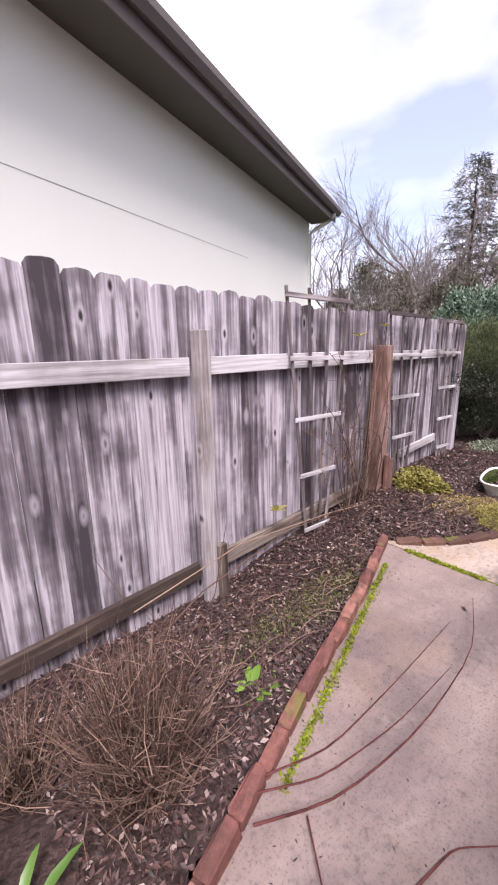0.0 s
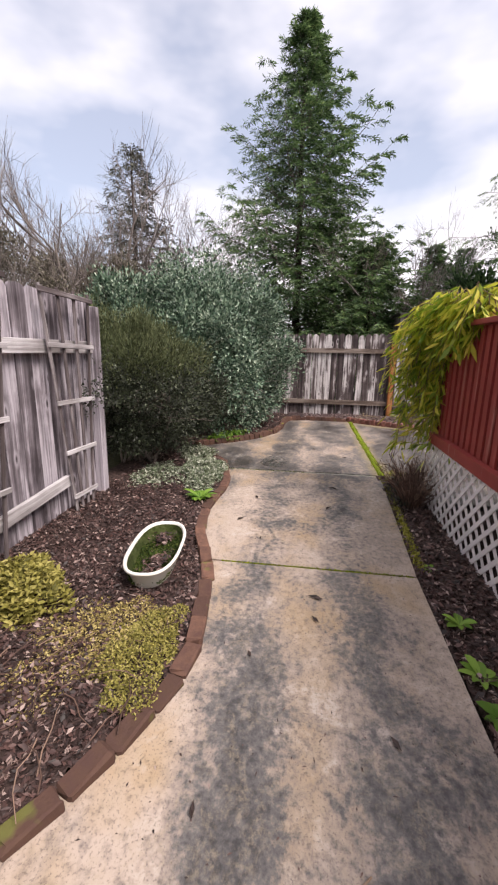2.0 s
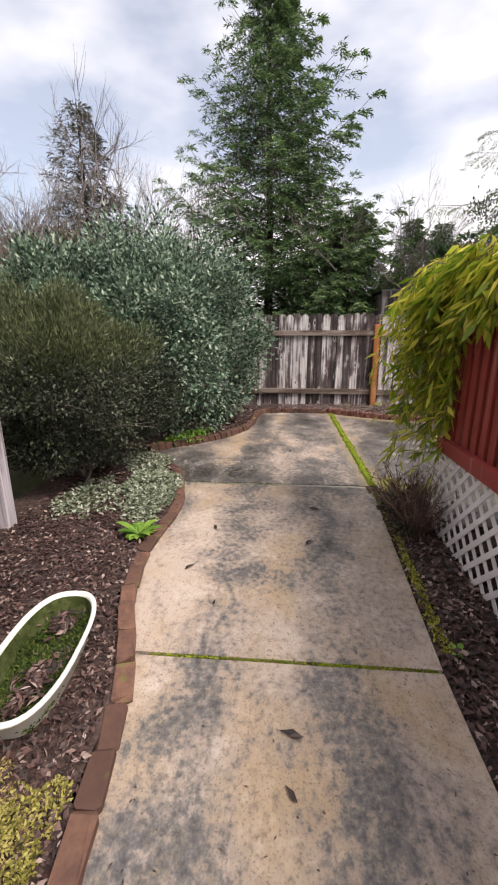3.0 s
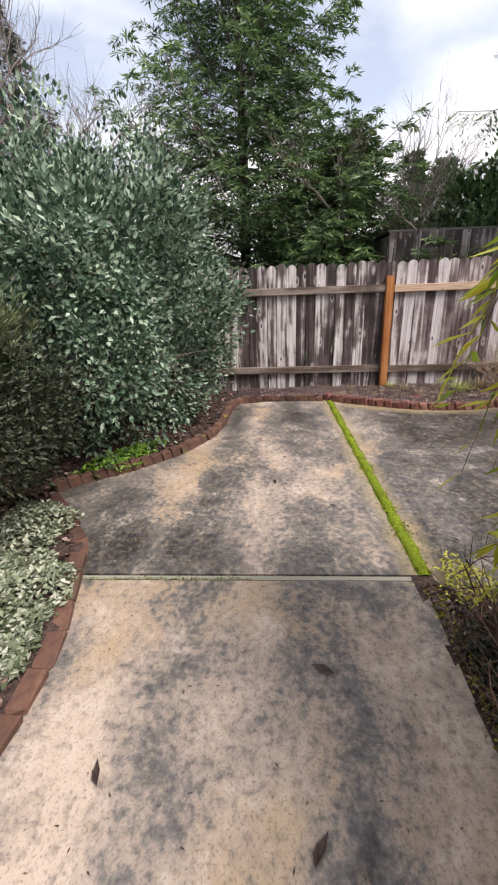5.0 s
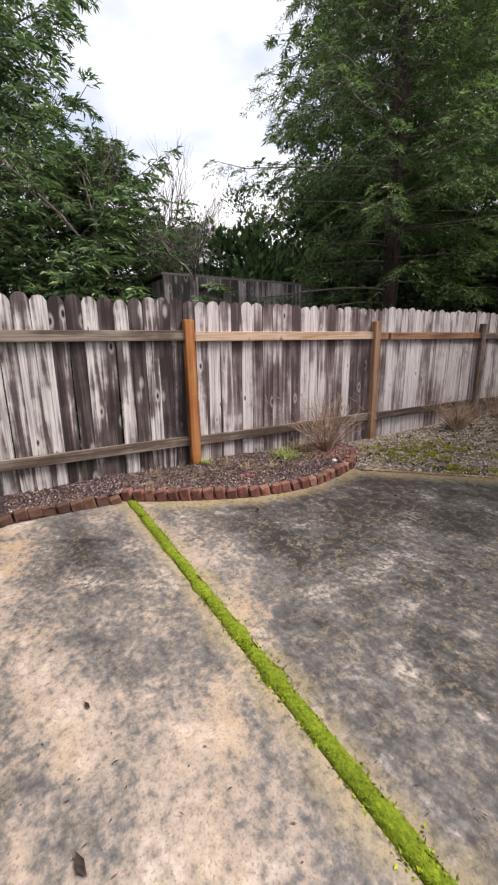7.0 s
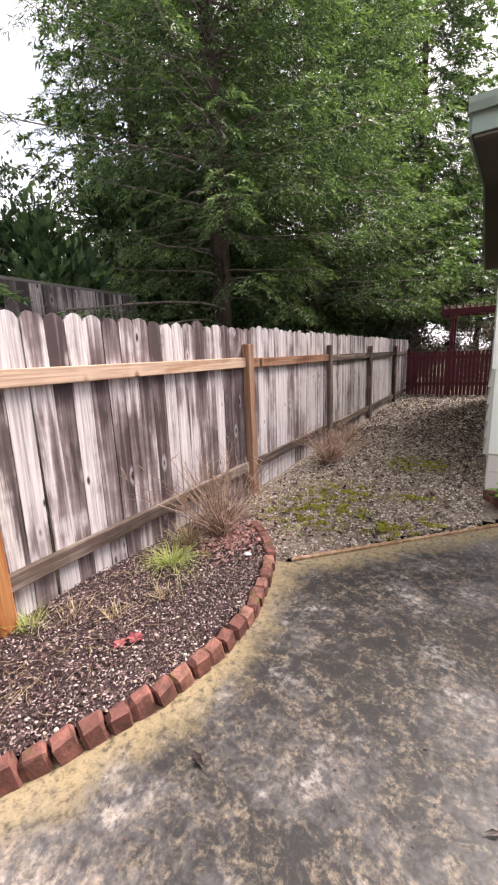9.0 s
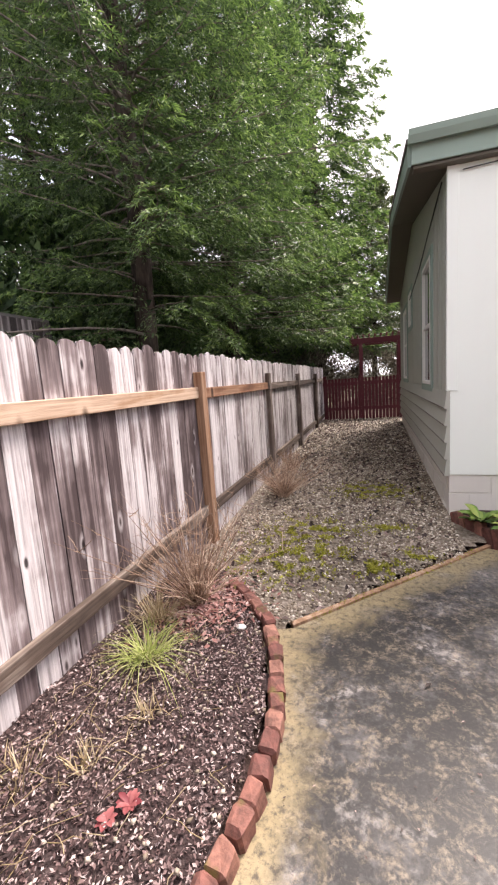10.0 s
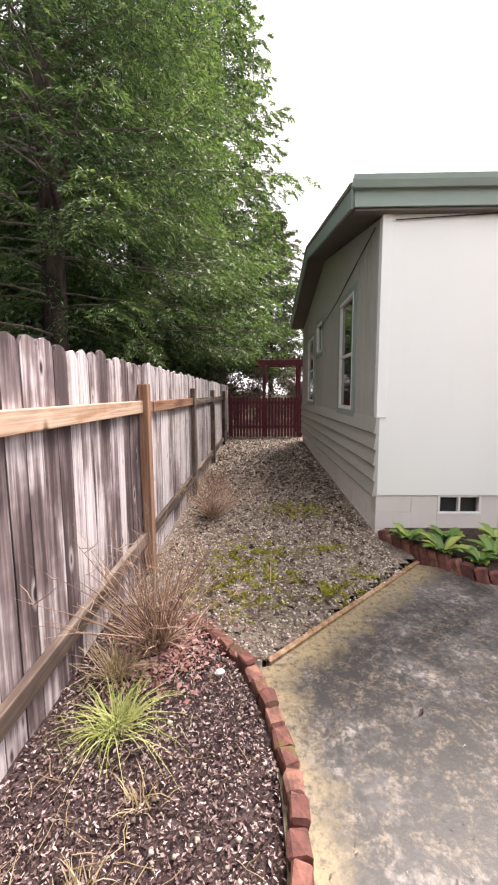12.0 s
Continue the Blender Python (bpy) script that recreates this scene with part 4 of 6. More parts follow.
def brick_row(label, points, step, size, z, turn, tilt, seed, stock=BRICK):
    row = thing("brick_edging", label, "brick edging", (points[0][0], points[0][1], 0), kind="structure")
    kinds = [brick_mesh(seed + i, size, stock) for i in range(4)]
    g = rnd(seed)
    for i, (x, y, a) in enumerate(spline(points, step)[0]):
        m = Matrix.Translation((x, y, z + g.normal(0, 0.008))) @ pose(0, 0, 0, 0, 0, math.degrees(a) + g.normal(0, 2.5)) @ pose(0, 0, 0, g.normal(0, 2), tilt + g.normal(0, 2.5), turn)
        place("brick", kinds[i % 4], m, row)
    return row


brick_row("red bricks laid end to end beside the slab", BORDER_START, 0.205, (0.2, 0.062, 0.1), 0.022, 0, -4, 300)
brick_row("mossy brown-red bricks curving along the path", BORDER_PATH, 0.205, (0.196, 0.09, 0.13), -0.03, 0, -5, 310, BROWN_BRICK)
brick_row("dark red bricks curving round the large shrub", BORDER_SHRUB, 0.11, (0.1, 0.085, 0.2), -0.015, 0, -12, 320, BROWN_BRICK)
brick_row("tilted red bricks in a toothed row round the corner bed", BORDER_EAST, 0.11, (0.096, 0.076, 0.2), -0.006, 0, -12, 330)


# ---- foliage builders ----
def shrub(name, label, centre, radii, n, leaf, material, seed, lumps=26, stems=22, lift=0.0, hollow=0.45, lump=(0.1, 0.24), shoots=None):
    """A dense bush: woody stems, and leaves in many uneven clumps round its outside and within."""
    g = rnd(seed)
    c, r = np.array(centre, float), np.array(radii, float)
    t = thing(name, label, "shrub", (c[0], c[1], 0.0))
    ends = c + sphere_dirs(g, stems) * r * g.uniform(0.5, 0.95, (stems, 1))
    ends[:, 2] = np.maximum(ends[:, 2], 0.3)
    base = np.c_[c[0] + g.normal(0, 0.12, stems), c[1] + g.normal(0, 0.12, stems), np.zeros(stems)]
    paths = []
    for a, b in zip(base, ends):
        m = (a + b) / 2 + g.normal(0, 0.08, 3) + np.array([0, 0, 0.1])
        paths.append(([a, m, b], [0.018, 0.012, 0.004]))
        for _ in range(5):
            e = b + g.normal(0, 0.22, 3)
            paths.append(([m + (b - m) * g.uniform(0, 1), e], [0.006, 0.002]))
    V, F = tubes(paths, 4)
    tagged(arrays("branchwork", V, F, BARK_GREY, t), kind="stuff")
    lump_dir = sphere_dirs(g, lumps)
    lump_dir[:, 2] = lump_dir[:, 2] * 0.8 + 0.15
    lump_c = c + unit(lump_dir) * r * g.uniform(0.6, 1.06, (lumps, 1))
    lump_r = g.uniform(lump[0], lump[1], lumps) * r.mean()
    pick = g.integers(0, lumps, n)
    shell = g.random(n) < 0.93
    d = sphere_dirs(g, n)
    rad = np.where(g.random(n) < hollow, g.uniform(0.2, 1.0, n), g.uniform(0.8, 1.08, n))
    P = np.where(shell[:, None], lump_c[pick] + d * (lump_r[pick] * rad)[:, None], c + d * r * g.uniform(0.3, 0.9, (n, 1)))
    # twig-like clumping: pull leaves to nearby twig tips
    tips = P[g.integers(0, n, n // 14)]
    tip_i = np.repeat(np.arange(len(tips)), 14)[:n]
    Q = tips[tip_i] + g.normal(0, leaf[0] * 1.1, (len(tip_i), 3))
    keep = Q[:, 2] > lift + 0.02
    Q, tip_i = Q[keep], tip_i[keep]
    out = unit(tips[tip_i] - c)
    D = unit(Q - tips[tip_i]) * 0.9 + out * 0.7 + np.array([0, 0, 0.25])
    N = out + g.normal(0, 0.5, Q.shape) + np.array([0, 0, 0.4])
    m = len(Q)
    L, W = leaf[0] * g.uniform(0.6, 1.3, m), leaf[1] * g.uniform(0.7, 1.2, m)
    # leaves facing up take the second material, tinted lighter as the lit top
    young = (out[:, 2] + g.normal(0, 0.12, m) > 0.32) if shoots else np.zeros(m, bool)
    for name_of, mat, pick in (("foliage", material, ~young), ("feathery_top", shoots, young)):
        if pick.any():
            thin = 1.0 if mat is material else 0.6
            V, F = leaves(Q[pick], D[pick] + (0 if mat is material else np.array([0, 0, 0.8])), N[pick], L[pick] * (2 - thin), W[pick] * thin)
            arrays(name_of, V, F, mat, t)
    return t


def conifer(name, label, at, height, radius, seed, material, needle, whorls, per, sublets, tufts, start=0.4, droop=0.25, top_cut=1.0, trunk_r=0.16, bark=BARK, power=0.8, flat=True):
    """A conifer: tapered trunk, whorls of limbs, branchlets to both sides, and needles on each branchlet."""
    g = rnd(seed)
    t = thing(name, label, "tree", at)
    o = np.array(at, float)
    zs = np.linspace(0, height, 12)
    V, F = tubes([(np.c_[o[0] + 0.03 * np.sin(zs), o[1] + 0.03 * np.cos(zs * 0.7), o[2] + zs], trunk_r * (1 - zs / height) + 0.012)], 8)
    arrays("trunk", V, F, bark, t, smooth=True)
    limb, C, D, N, S = [], [], [], [], []
    for wz in np.linspace(start, height * top_cut * 0.985, whorls):
        u = wz / height
        rr = radius * (1 - u) ** power * g.uniform(0.8, 1.12) + 0.12
        for b in range(per):
            a = 2 * np.pi * (b + g.random()) / per
            L = rr * (g.uniform(0.4, 1.0) if g.random() < 0.6 else g.uniform(0.85, 1.12))
            h = np.array([math.cos(a), math.sin(a), 0])
            s = np.linspace(0, 1, 7)
            rise = 0.35 * (u - 0.35)
            z = L * (rise * s - droop * s ** 2 + 0.14 * s ** 4) + g.normal(0, 0.03)
            wob = np.cumsum(g.normal(0, 0.02 * L, 7))
            side = np.array([-h[1], h[0], 0])
            P = o + np.array([0, 0, wz + g.normal(0, 0.08)]) + h * (L * s)[:, None] + side * wob[:, None] + np.c_[np.zeros((7, 2)), z]
            limb.append((P, 0.004 + 0.022 * min(1.0, L / 2) * (1 - s)))
            k = max(5, int(sublets * L / radius) + 3)
            q = g.uniform(0.12, 1.0, k) ** 0.8
            B = np.stack([np.interp(q, s, P[:, i]) for i in range(3)], 1)
            T = unit(np.stack([np.interp(q, s, np.gradient(P[:, i])) for i in range(3)], 1))
            sg = np.where(g.random(k) < 0.5, -1.0, 1.0)[:, None]
            bl = (0.2 + 0.42 * L * (1 - q) * 0.6 + 0.1 * g.random(k))
            bd = unit(T * 0.75 + side * sg * 0.75 + np.c_[np.zeros((k, 2)), g.uniform(-0.75, 0.1, k)])
            f = (np.arange(tufts) + g.random((k, tufts))) / tufts
            pts = B[:, None] + bd[:, None] * (bl[:, None] * f)[..., None] + np.array([0, 0, -1.0]) * (0.22 * bl[:, None] * f ** 2)[..., None]
            m = k * tufts
            C.append(pts.reshape(-1, 3))
            alt = np.where(np.arange(m) % 2 == 0, 1.0, -1.0)[:, None]
            nb = np.repeat(bd, tufts, 0)
            sd = unit(np.cross(nb, np.array([0, 0, 1.0])))
            D.append(nb * 1.0 + sd * alt * 0.65 + g.normal(0, 0.28, (m, 3)) + np.array([0, 0, -0.12]))
            N.append(np.array([0, 0, 1.0]) + g.normal(0, 0.4, (m, 3)))
            S.append(needle[0] * g.uniform(0.6, 1.3, m))
    V, F = tubes(limb, 3)
    tagged(arrays("limb_framework", V, F, bark, t), kind="stuff")
    C, D, N, S = np.concatenate(C), np.concatenate(D), np.concatenate(N), np.concatenate(S)
    V, F = leaves(C, D, N, S, S * needle[1])
    F = F.reshape(2, -1, 3)[0] if flat else F
    arrays("crown", V, F, material, t)
    return t


def fir(name, label, at, height, radius, seed, whorls, per, needle, pairs=5, nn=8, start=0.4, droop=0.25, top_cut=1.0, trunk_r=0.16, power=0.7, bare=0.25, old=FIR, young=FIR_TIP, rise=0.3, step=0.13):
    """A fir: limbs in loose whorls, each a drooping spray of branchlets with side twigs set with needles; young tips are paler."""
    g = rnd(seed)
    t = thing(name, label, "tree", at)
    o = np.array(at, float)
    zs = np.linspace(0, height, 12)
    V, F = tubes([(np.c_[o[0] + 0.03 * np.sin(zs), o[1] + 0.03 * np.cos(zs * 0.7), o[2] + zs], trunk_r * (1 - zs / height) + 0.012)], 8)
    arrays("trunk", V, F, BARK, t, smooth=True)
    up = np.array([0, 0, 1.0])
    limb, C, D, S, Y = [], [], [], [], []
    for wz in np.linspace(start, height * top_cut * 0.985, whorls):
        u = wz / height
        rr = radius * (1 - u) ** power * g.uniform(0.75, 1.15) + 0.12
        turn = g.uniform(0, 6.283)
        for b in range(per):
            a = turn + 2 * np.pi * (b + 0.6 * g.random()) / per
            L = rr * g.uniform(0.6, 1.15)
            h = np.array([math.cos(a), math.sin(a), 0])
            side = np.array([-h[1], h[0], 0])
            s = np.linspace(0, 1, 7)
            P = o + up * (wz + g.normal(0, 0.16)) + h * (L * s)[:, None] + side * np.cumsum(g.normal(0, 0.025 * L, 7))[:, None] + up * (L * (rise * (u + 0.1) * s - droop * s ** 2 + 0.16 * s ** 4))[:, None]
            if P[-1, 0] < 12.6 and P[-1, 2] < 2.7:
                continue
            limb.append((P, 0.005 + 0.024 * min(1.0, L / 2.5) * (1 - s)))
            k = max(5, int(L * (1 - bare) / step))
            q = np.linspace(bare, 0.99, k) + g.normal(0, 0.012, k)
            B = np.stack([np.interp(q, s, P[:, i]) for i in range(3)], 1)
            T = unit(np.stack([np.interp(q, s, np.gradient(P[:, i])) for i in range(3)], 1))
            sg = np.where(np.arange(k) % 2 == 0, -1.0, 1.0)[:, None]
            bl = (0.2 + 0.42 * min(1.6, L) * np.sqrt(np.clip(1.02 - q, 0, 1))) * g.uniform(0.65, 1.2, k)
            bd = unit(T * 0.8 + side * sg * 0.7 - up * g.uniform(0.05, 0.6, (k, 1)))
            sd = unit(np.cross(bd, up))
            m = 2 * pairs
            f = np.repeat((np.arange(pairs) + 0.5) / pairs, 2)
            base = B[:, None] + bd[:, None] * (bl[:, None] * f)[..., None] - up * (0.3 * bl[:, None] * f ** 2)[..., None]
            hand = np.where(np.arange(m) % 2 == 0, -1.0, 1.0)[None, :, None]
            td = unit(bd[:, None] * 0.85 + sd[:, None] * hand * 0.6 - up * (0.25 + 0.3 * f)[None, :, None] + g.normal(0, 0.12, (k, m, 3)))
            tl = (0.04 + 0.42 * bl[:, None] * (1.1 - f)) * g.uniform(0.7, 1.2, (k, m))
            base = np.concatenate([base, B[:, None]], 1)
            td = np.concatenate([td, bd[:, None] - up * 0.12], 1)
            tl = np.concatenate([tl, bl[:, None]], 1)
            e = (np.arange(nn) + g.random((k, m + 1, nn))) / nn
            pts = base[:, :, None] + td[:, :, None] * (tl[..., None] * e)[..., None]
            n = k * (m + 1) * nn
            nd = np.repeat(td.reshape(-1, 3), nn, 0)
            ax = unit(np.cross(nd, up + g.normal(0, 0.1, (n, 3))))
            flip = np.where(np.arange(n) % 2 == 0, -1.0, 1.0)[:, None]
            C.append(pts.reshape(-1, 3))
            D.append(nd * 0.8 + ax * flip * 0.6 + g.normal(0, 0.25, (n, 3)))
            S.append(needle[0] * g.uniform(0.65, 1.3, n))
            out = 0.55 * np.repeat(q, (m + 1) * nn) + 0.45 * e.reshape(-1) + g.normal(0, 0.1, n)
            Y.append(out > 0.72)
    V, F = tubes(limb, 3)
    tagged(arrays("limb_framework", V, F, BARK_GREY, t), kind="stuff")
    C, D, S, Y = np.concatenate(C), np.concatenate(D), np.concatenate(S), np.concatenate(Y)
    N = up + g.normal(0, 0.4, C.shape)
    clear = ~((C[:, 0] < 12.35) & (C[:, 2] < 2.5))
    for part_name, mat, pick in (("crown", old, clear & ~Y), ("young_growth", young, clear & Y)):
        V, F = leaves(C[pick], D[pick], N[pick], S[pick], S[pick] * needle[1])
        arrays(part_name, V, F.reshape(2, -1, 3)[0], mat, t)
    return t


def bare_tree(name, label, at, height, seed, material, spread=0.45, depth=5, trunk=0.07, kids=3, multi=1):
    """A leafless tree or tall shrub: limbs that fork again and again into fine twigs."""
    g = rnd(seed)
    t = thing(name, label, "tree", at)
    big, fine = [], []

    def grow(p, d, length, r, level):
        pts, rad = [p], [r]
        steps = 4 if level else 2
        for i in range(steps):
            d = unit(d + g.normal(0, 0.13, 3) + np.array([0, 0, 0.05]))
            p = p + d * length / steps
            pts.append(p)
            rad.append(r * (1 - 0.52 * (i + 1) / steps))
        (big if level >= depth - 1 else fine).append((pts, rad))
        if level == 0:
            return
        for _ in range(kids + (1 if level < 3 else 0)):
            u = g.uniform(0.35, 1.0) * 4
            i = min(3, int(u))
            q = pts[i] + (pts[i + 1] - pts[i]) * (u - i)
            grow(q, unit(d + g.normal(0, spread, 3) + np.array([0, 0, 0.12])), length * g.uniform(0.5, 0.78), max(0.0035, r * 0.52), level - 1)

    for _ in range(multi):
        lean = np.array([g.normal(0, 0.16 * (multi > 1) + 0.04), g.normal(0, 0.16 * (multi > 1) + 0.04), 1.0])
        grow(np.array(at, float) + np.array([g.normal(0, 0.15 * (multi > 1)), g.normal(0, 0.15 * (multi > 1)), 0]), unit(lean), height * 0.42, trunk, depth)
    V, F = tubes(big, 6)
    arrays("trunk", V, F, BARK_GREY if material != HAZE_TWIG else material, t)
    V, F = tubes(fine, 3)
    tagged(arrays("twig_mass", V, F, material, t), kind="stuff")
    return t

# ---- house with a gable end on the side path ----
house = thing("house", "single-storey house with cream wall and grey-green sided gable end", "house", (8, -9, 0))
HX, HY, HB = 9.72, -5.2, -13.0


def slab_box(name, lo, hi, mat, parent, label="", bevel=0.003):
    return part(name, soft_box(lo, hi, bevel), mat, parent, label)


slab_box("front_wall", (-3.0, HY - 0.15, 0.47), (HX - 0.002, HY, 3.52), CREAM, house, "smooth cream-painted front wall")
slab_box("corner_trim", (HX - 0.09, HY, 1.36), (HX + 0.014, HY + 0.014, 3.5), CREAM, house, "cream corner board")
# gable wall with window openings cut from the boards between
gable_windows = [(-7.32, -6.42, 1.4, 3.03), (-9.92, -9.24, 2.5, 3.14), (-11.5, -10.42, 1.44, 3.0)]
ys = sorted({HB, HY - 0.15, *[w[0] for w in gable_windows], *[w[1] for w in gable_windows]})


def gable_top(y):
    return 3.62 + 0.19 * (min(y - HB, HY - y) if HB < y < HY else 0)


for a, b in zip(ys, ys[1:]):
    w = next((q for q in gable_windows if q[0] <= (a + b) / 2 <= q[1]), None)
    for z0, z1 in ([(1.36, 3.52)] if not w else [(1.36, w[2]), (w[3], 3.52)]):
        if z1 - z0 > 0.01:
            bm = bmesh.new()
            box(bm, (HX - 0.15, a, z0), (HX, b, z1))
            part("wall_panel", bm, SIDE_GREY, house, "grey-green vertical panel siding")
bm = bmesh.new()
mid_y = (HY + HB) / 2
tri = [(HY - 0.15, 3.522), (mid_y, 3.522 + 0.19 * (HY - HB) / 2), (HB, 3.522)]
vs = [[bm.verts.new((x, y, z)) for y, z in tri] for x in (HX - 0.15, HX - 0.004)]
bm.faces.new(vs[0])
bm.faces.new(vs[1][::-1])
for i in range(3):
    bm.faces.new((vs[0][i], vs[0][(i + 1) % 3], vs[1][(i + 1) % 3], vs[1][i]))
part("gable_peak", bm, SIDE_GREY, house)
y = HY - 0.22
while y > HB:
    if not any(q[0] - 0.17 < y < q[1] + 0.17 for q in gable_windows):
        slab_box("batten", (HX, y - 0.008, 1.37), (HX + 0.006, y + 0.008, 3.5), SIDE_GREY, house, bevel=0.002)
    y -= 0.2
for i in range(5):
    bm = bmesh.new()
    z0, z1 = 0.46 + i * 0.18, 0.46 + (i + 1) * 0.18
    prof = [(HX - 0.02, z0), (HX + 0.036, z0), (HX + 0.01, z1), (HX - 0.02, z1)]
    ends = [[bm.verts.new((x, yy, z)) for x, z in prof] for yy in (HY + 0.012, HB)]
    bm.faces.new(ends[0])
    bm.faces.new(ends[1][::-1])
    for j in range(4):
        bm.faces.new((ends[0][j], ends[0][(j + 1) % 4], ends[1][(j + 1) % 4], ends[1][j]))
    part("lap_board", bm, SIDE_GREY, house, "wide grey-green lap siding board")
    # dark strip paints in the shadow line, with grime, under each lap
    slab_box("drip_line", (HX + 0.03, HB, z0 - 0.004), (HX + 0.038, HY + 0.01, z0 + 0.007), GUTTER, house, "dark lower edge of the lap board, grime and painted shadow", 0.001)
slab_box("foundation", (HX - 0.18, HB, -0.1), (HX - 0.022, HY - 0.182, 0.458), FOUNDATION, house, "pale concrete block footing")
for x0, x1 in ((-3.0, 8.5), (9.0, HX - 0.022)):
    slab_box("foundation", (x0, HY - 0.18, -0.1), (x1, HY - 0.02, 0.468), FOUNDATION, house, "pale concrete block footing")
slab_box("foundation", (8.5, HY - 0.18, -0.1), (9.0, HY - 0.02, 0.24), FOUNDATION, house)
block_g = rnd(905)
for course, (z0, z1) in enumerate(((-0.09, 0.066), (0.074, 0.262), (0.27, 0.456))):
    y = HY - 0.19 - 0.2 * (course % 2)
    while y > HB + 0.4:
        slab_box("block", (HX - 0.03, y - 0.39, z0), (HX - 0.014 + block_g.uniform(-0.002, 0.002), y - 0.002, z1), FOUNDATION, house, bevel=0.004)
        y -= 0.4
    x = HX - 0.015 - 0.2 * (course % 2)
    slab_box("block", (x, HY - 0.1, z0), (HX - 0.015, HY - 0.012, z1), FOUNDATION, house, bevel=0.004) if course % 2 else None
    while x > 6.4:
        if not (z1 > 0.24 and x > 8.5 and x - 0.392 < 9.0):
            slab_box("block", (x - 0.392, HY - 0.03, z0), (x - 0.002, HY - 0.013 + block_g.uniform(-0.002, 0.002), z1), FOUNDATION, house, bevel=0.004)
        x -= 0.4
slab_box("block", (9.004, HY - 0.03, 0.074), (9.3, HY - 0.013, 0.456), FOUNDATION, house, bevel=0.004)
vent = part("foundation_vent", soft_box((8.52, HY - 0.12, 0.245), (8.98, HY - 0.1, 0.465), 0.003), CABLE, house, "dark vent opening")
for x0, x1, z0, z1 in ((8.5, 9.0, 0.24, 0.268), (8.5, 9.0, 0.445, 0.468), (8.5, 8.53, 0.268, 0.445), (8.74, 8.765, 0.268, 0.445), (8.97, 9.0, 0.268, 0.445)):
    part("vent_frame", soft_box((x0, HY - 0.06, z0), (x1, HY - 0.012, z1), 0.003), TRIM, house, "grey vent frame")
for i, (y0, y1, z0, z1) in enumerate(gable_windows):
    w = part("window", soft_box((HX - 0.03, y0 + 0.03, z0 + 0.03), (HX - 0.015, y1 - 0.03, z1 - 0.03), 0.002), GLASS, house, "dark window pane")
    for lo, hi in (((y0, z0), (y0 + 0.04, z1)), ((y1 - 0.04, z0), (y1, z1)), ((y0 + 0.04, z0), (y1 - 0.04, z0 + 0.05)), ((y0 + 0.04, z1 - 0.05), (y1 - 0.04, z1))):
        part("window_frame", soft_box((HX - 0.06, lo[0], lo[1]), (HX + 0.024, hi[0], hi[1]), 0.003), TRIM, w, "white window frame")
    if z1 - z0 > 1:
        part("meeting_rail", soft_box((HX - 0.05, y0 + 0.04, (z0 + z1) / 2 - 0.04), (HX + 0.012, y1 - 0.04, (z0 + z1) / 2), 0.003), TRIM, w)
    for lo, hi in (((y0 - 0.15, z0 - 0.09), (y0 - 0.002, z1 + 0.09)), ((y1 + 0.002, z0 - 0.09), (y1 + 0.15, z1 + 0.09)), ((y0 - 0.002, z1 + 0.002), (y1 + 0.002, z1 + 0.09)), ((y0 - 0.002, z0 - 0.09), (y1 + 0.002, z0 - 0.002))):
        part("window_trim", soft_box((HX - 0.01, lo[0], lo[1]), (HX + 0.02, hi[0], hi[1]), 0.003), FASCIA, w, "sage window casing")
# roof: two slopes with a deep overhang over the gable
EX, ES = 10.06, 3.7
ridge_z = ES + 0.19 * (HY + 0.1 - mid_y)
for sgn in (1, -1):
    e_y = mid_y + sgn * (HY + 0.1 - mid_y)
    bm = bmesh.new()
    prof = [(e_y, ES), (mid_y, ridge_z), (mid_y, ridge_z + 0.09), (e_y, ES + 0.09)]
    ends = [[bm.verts.new((x, y, z)) for y, z in prof] for x in (-3.3, EX)]
    bm.faces.new(ends[0])
    bm.faces.new(ends[1][::-1])
    for j in range(4):
        bm.faces.new((ends[0][j], ends[0][(j + 1) % 4], ends[1][(j + 1) % 4], ends[1][j]))
    part("roof_slope", bm, ROOF, house, "dark shingled roof slope")
    bm = bmesh.new()
    beam(bm, (EX + 0.015, e_y, ES - 0.06), (EX + 0.015, mid_y, ridge_z - 0.06), 0.03, 0.22)
    part("bargeboard", bm, FASCIA, house, "sage-green bargeboard")
    bm = bmesh.new()
    beam(bm, (EX + 0.034, e_y, ES + 0.05), (EX + 0.034, mid_y, ridge_z + 0.05), 0.02, 0.05)
    part("drip_edge", bm, GUTTER, house)
    bm = bmesh.new()
    prof = [(e_y, ES - 0.15), (mid_y, ridge_z - 0.15), (mid_y, ridge_z - 0.13), (e_y, ES - 0.13)]
    ends = [[bm.verts.new((x, y, z)) for y, z in prof] for x in (HX - 0.1, EX)]
    bm.faces.new(ends[0])
    bm.faces.new(ends[1][::-1])
    for j in range(4):
        bm.faces.new((ends[0][j], ends[0][(j + 1) % 4], ends[1][(j + 1) % 4], ends[1][j]))
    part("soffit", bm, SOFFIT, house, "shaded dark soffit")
slab_box("front_fascia", (-3.3, HY + 0.1, ES - 0.17), (EX, HY + 0.125, ES + 0.02), FASCIA, house, "sage-green fascia board")
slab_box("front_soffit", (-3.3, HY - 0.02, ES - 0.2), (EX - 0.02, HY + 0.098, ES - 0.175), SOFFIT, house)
bm = bmesh.new()
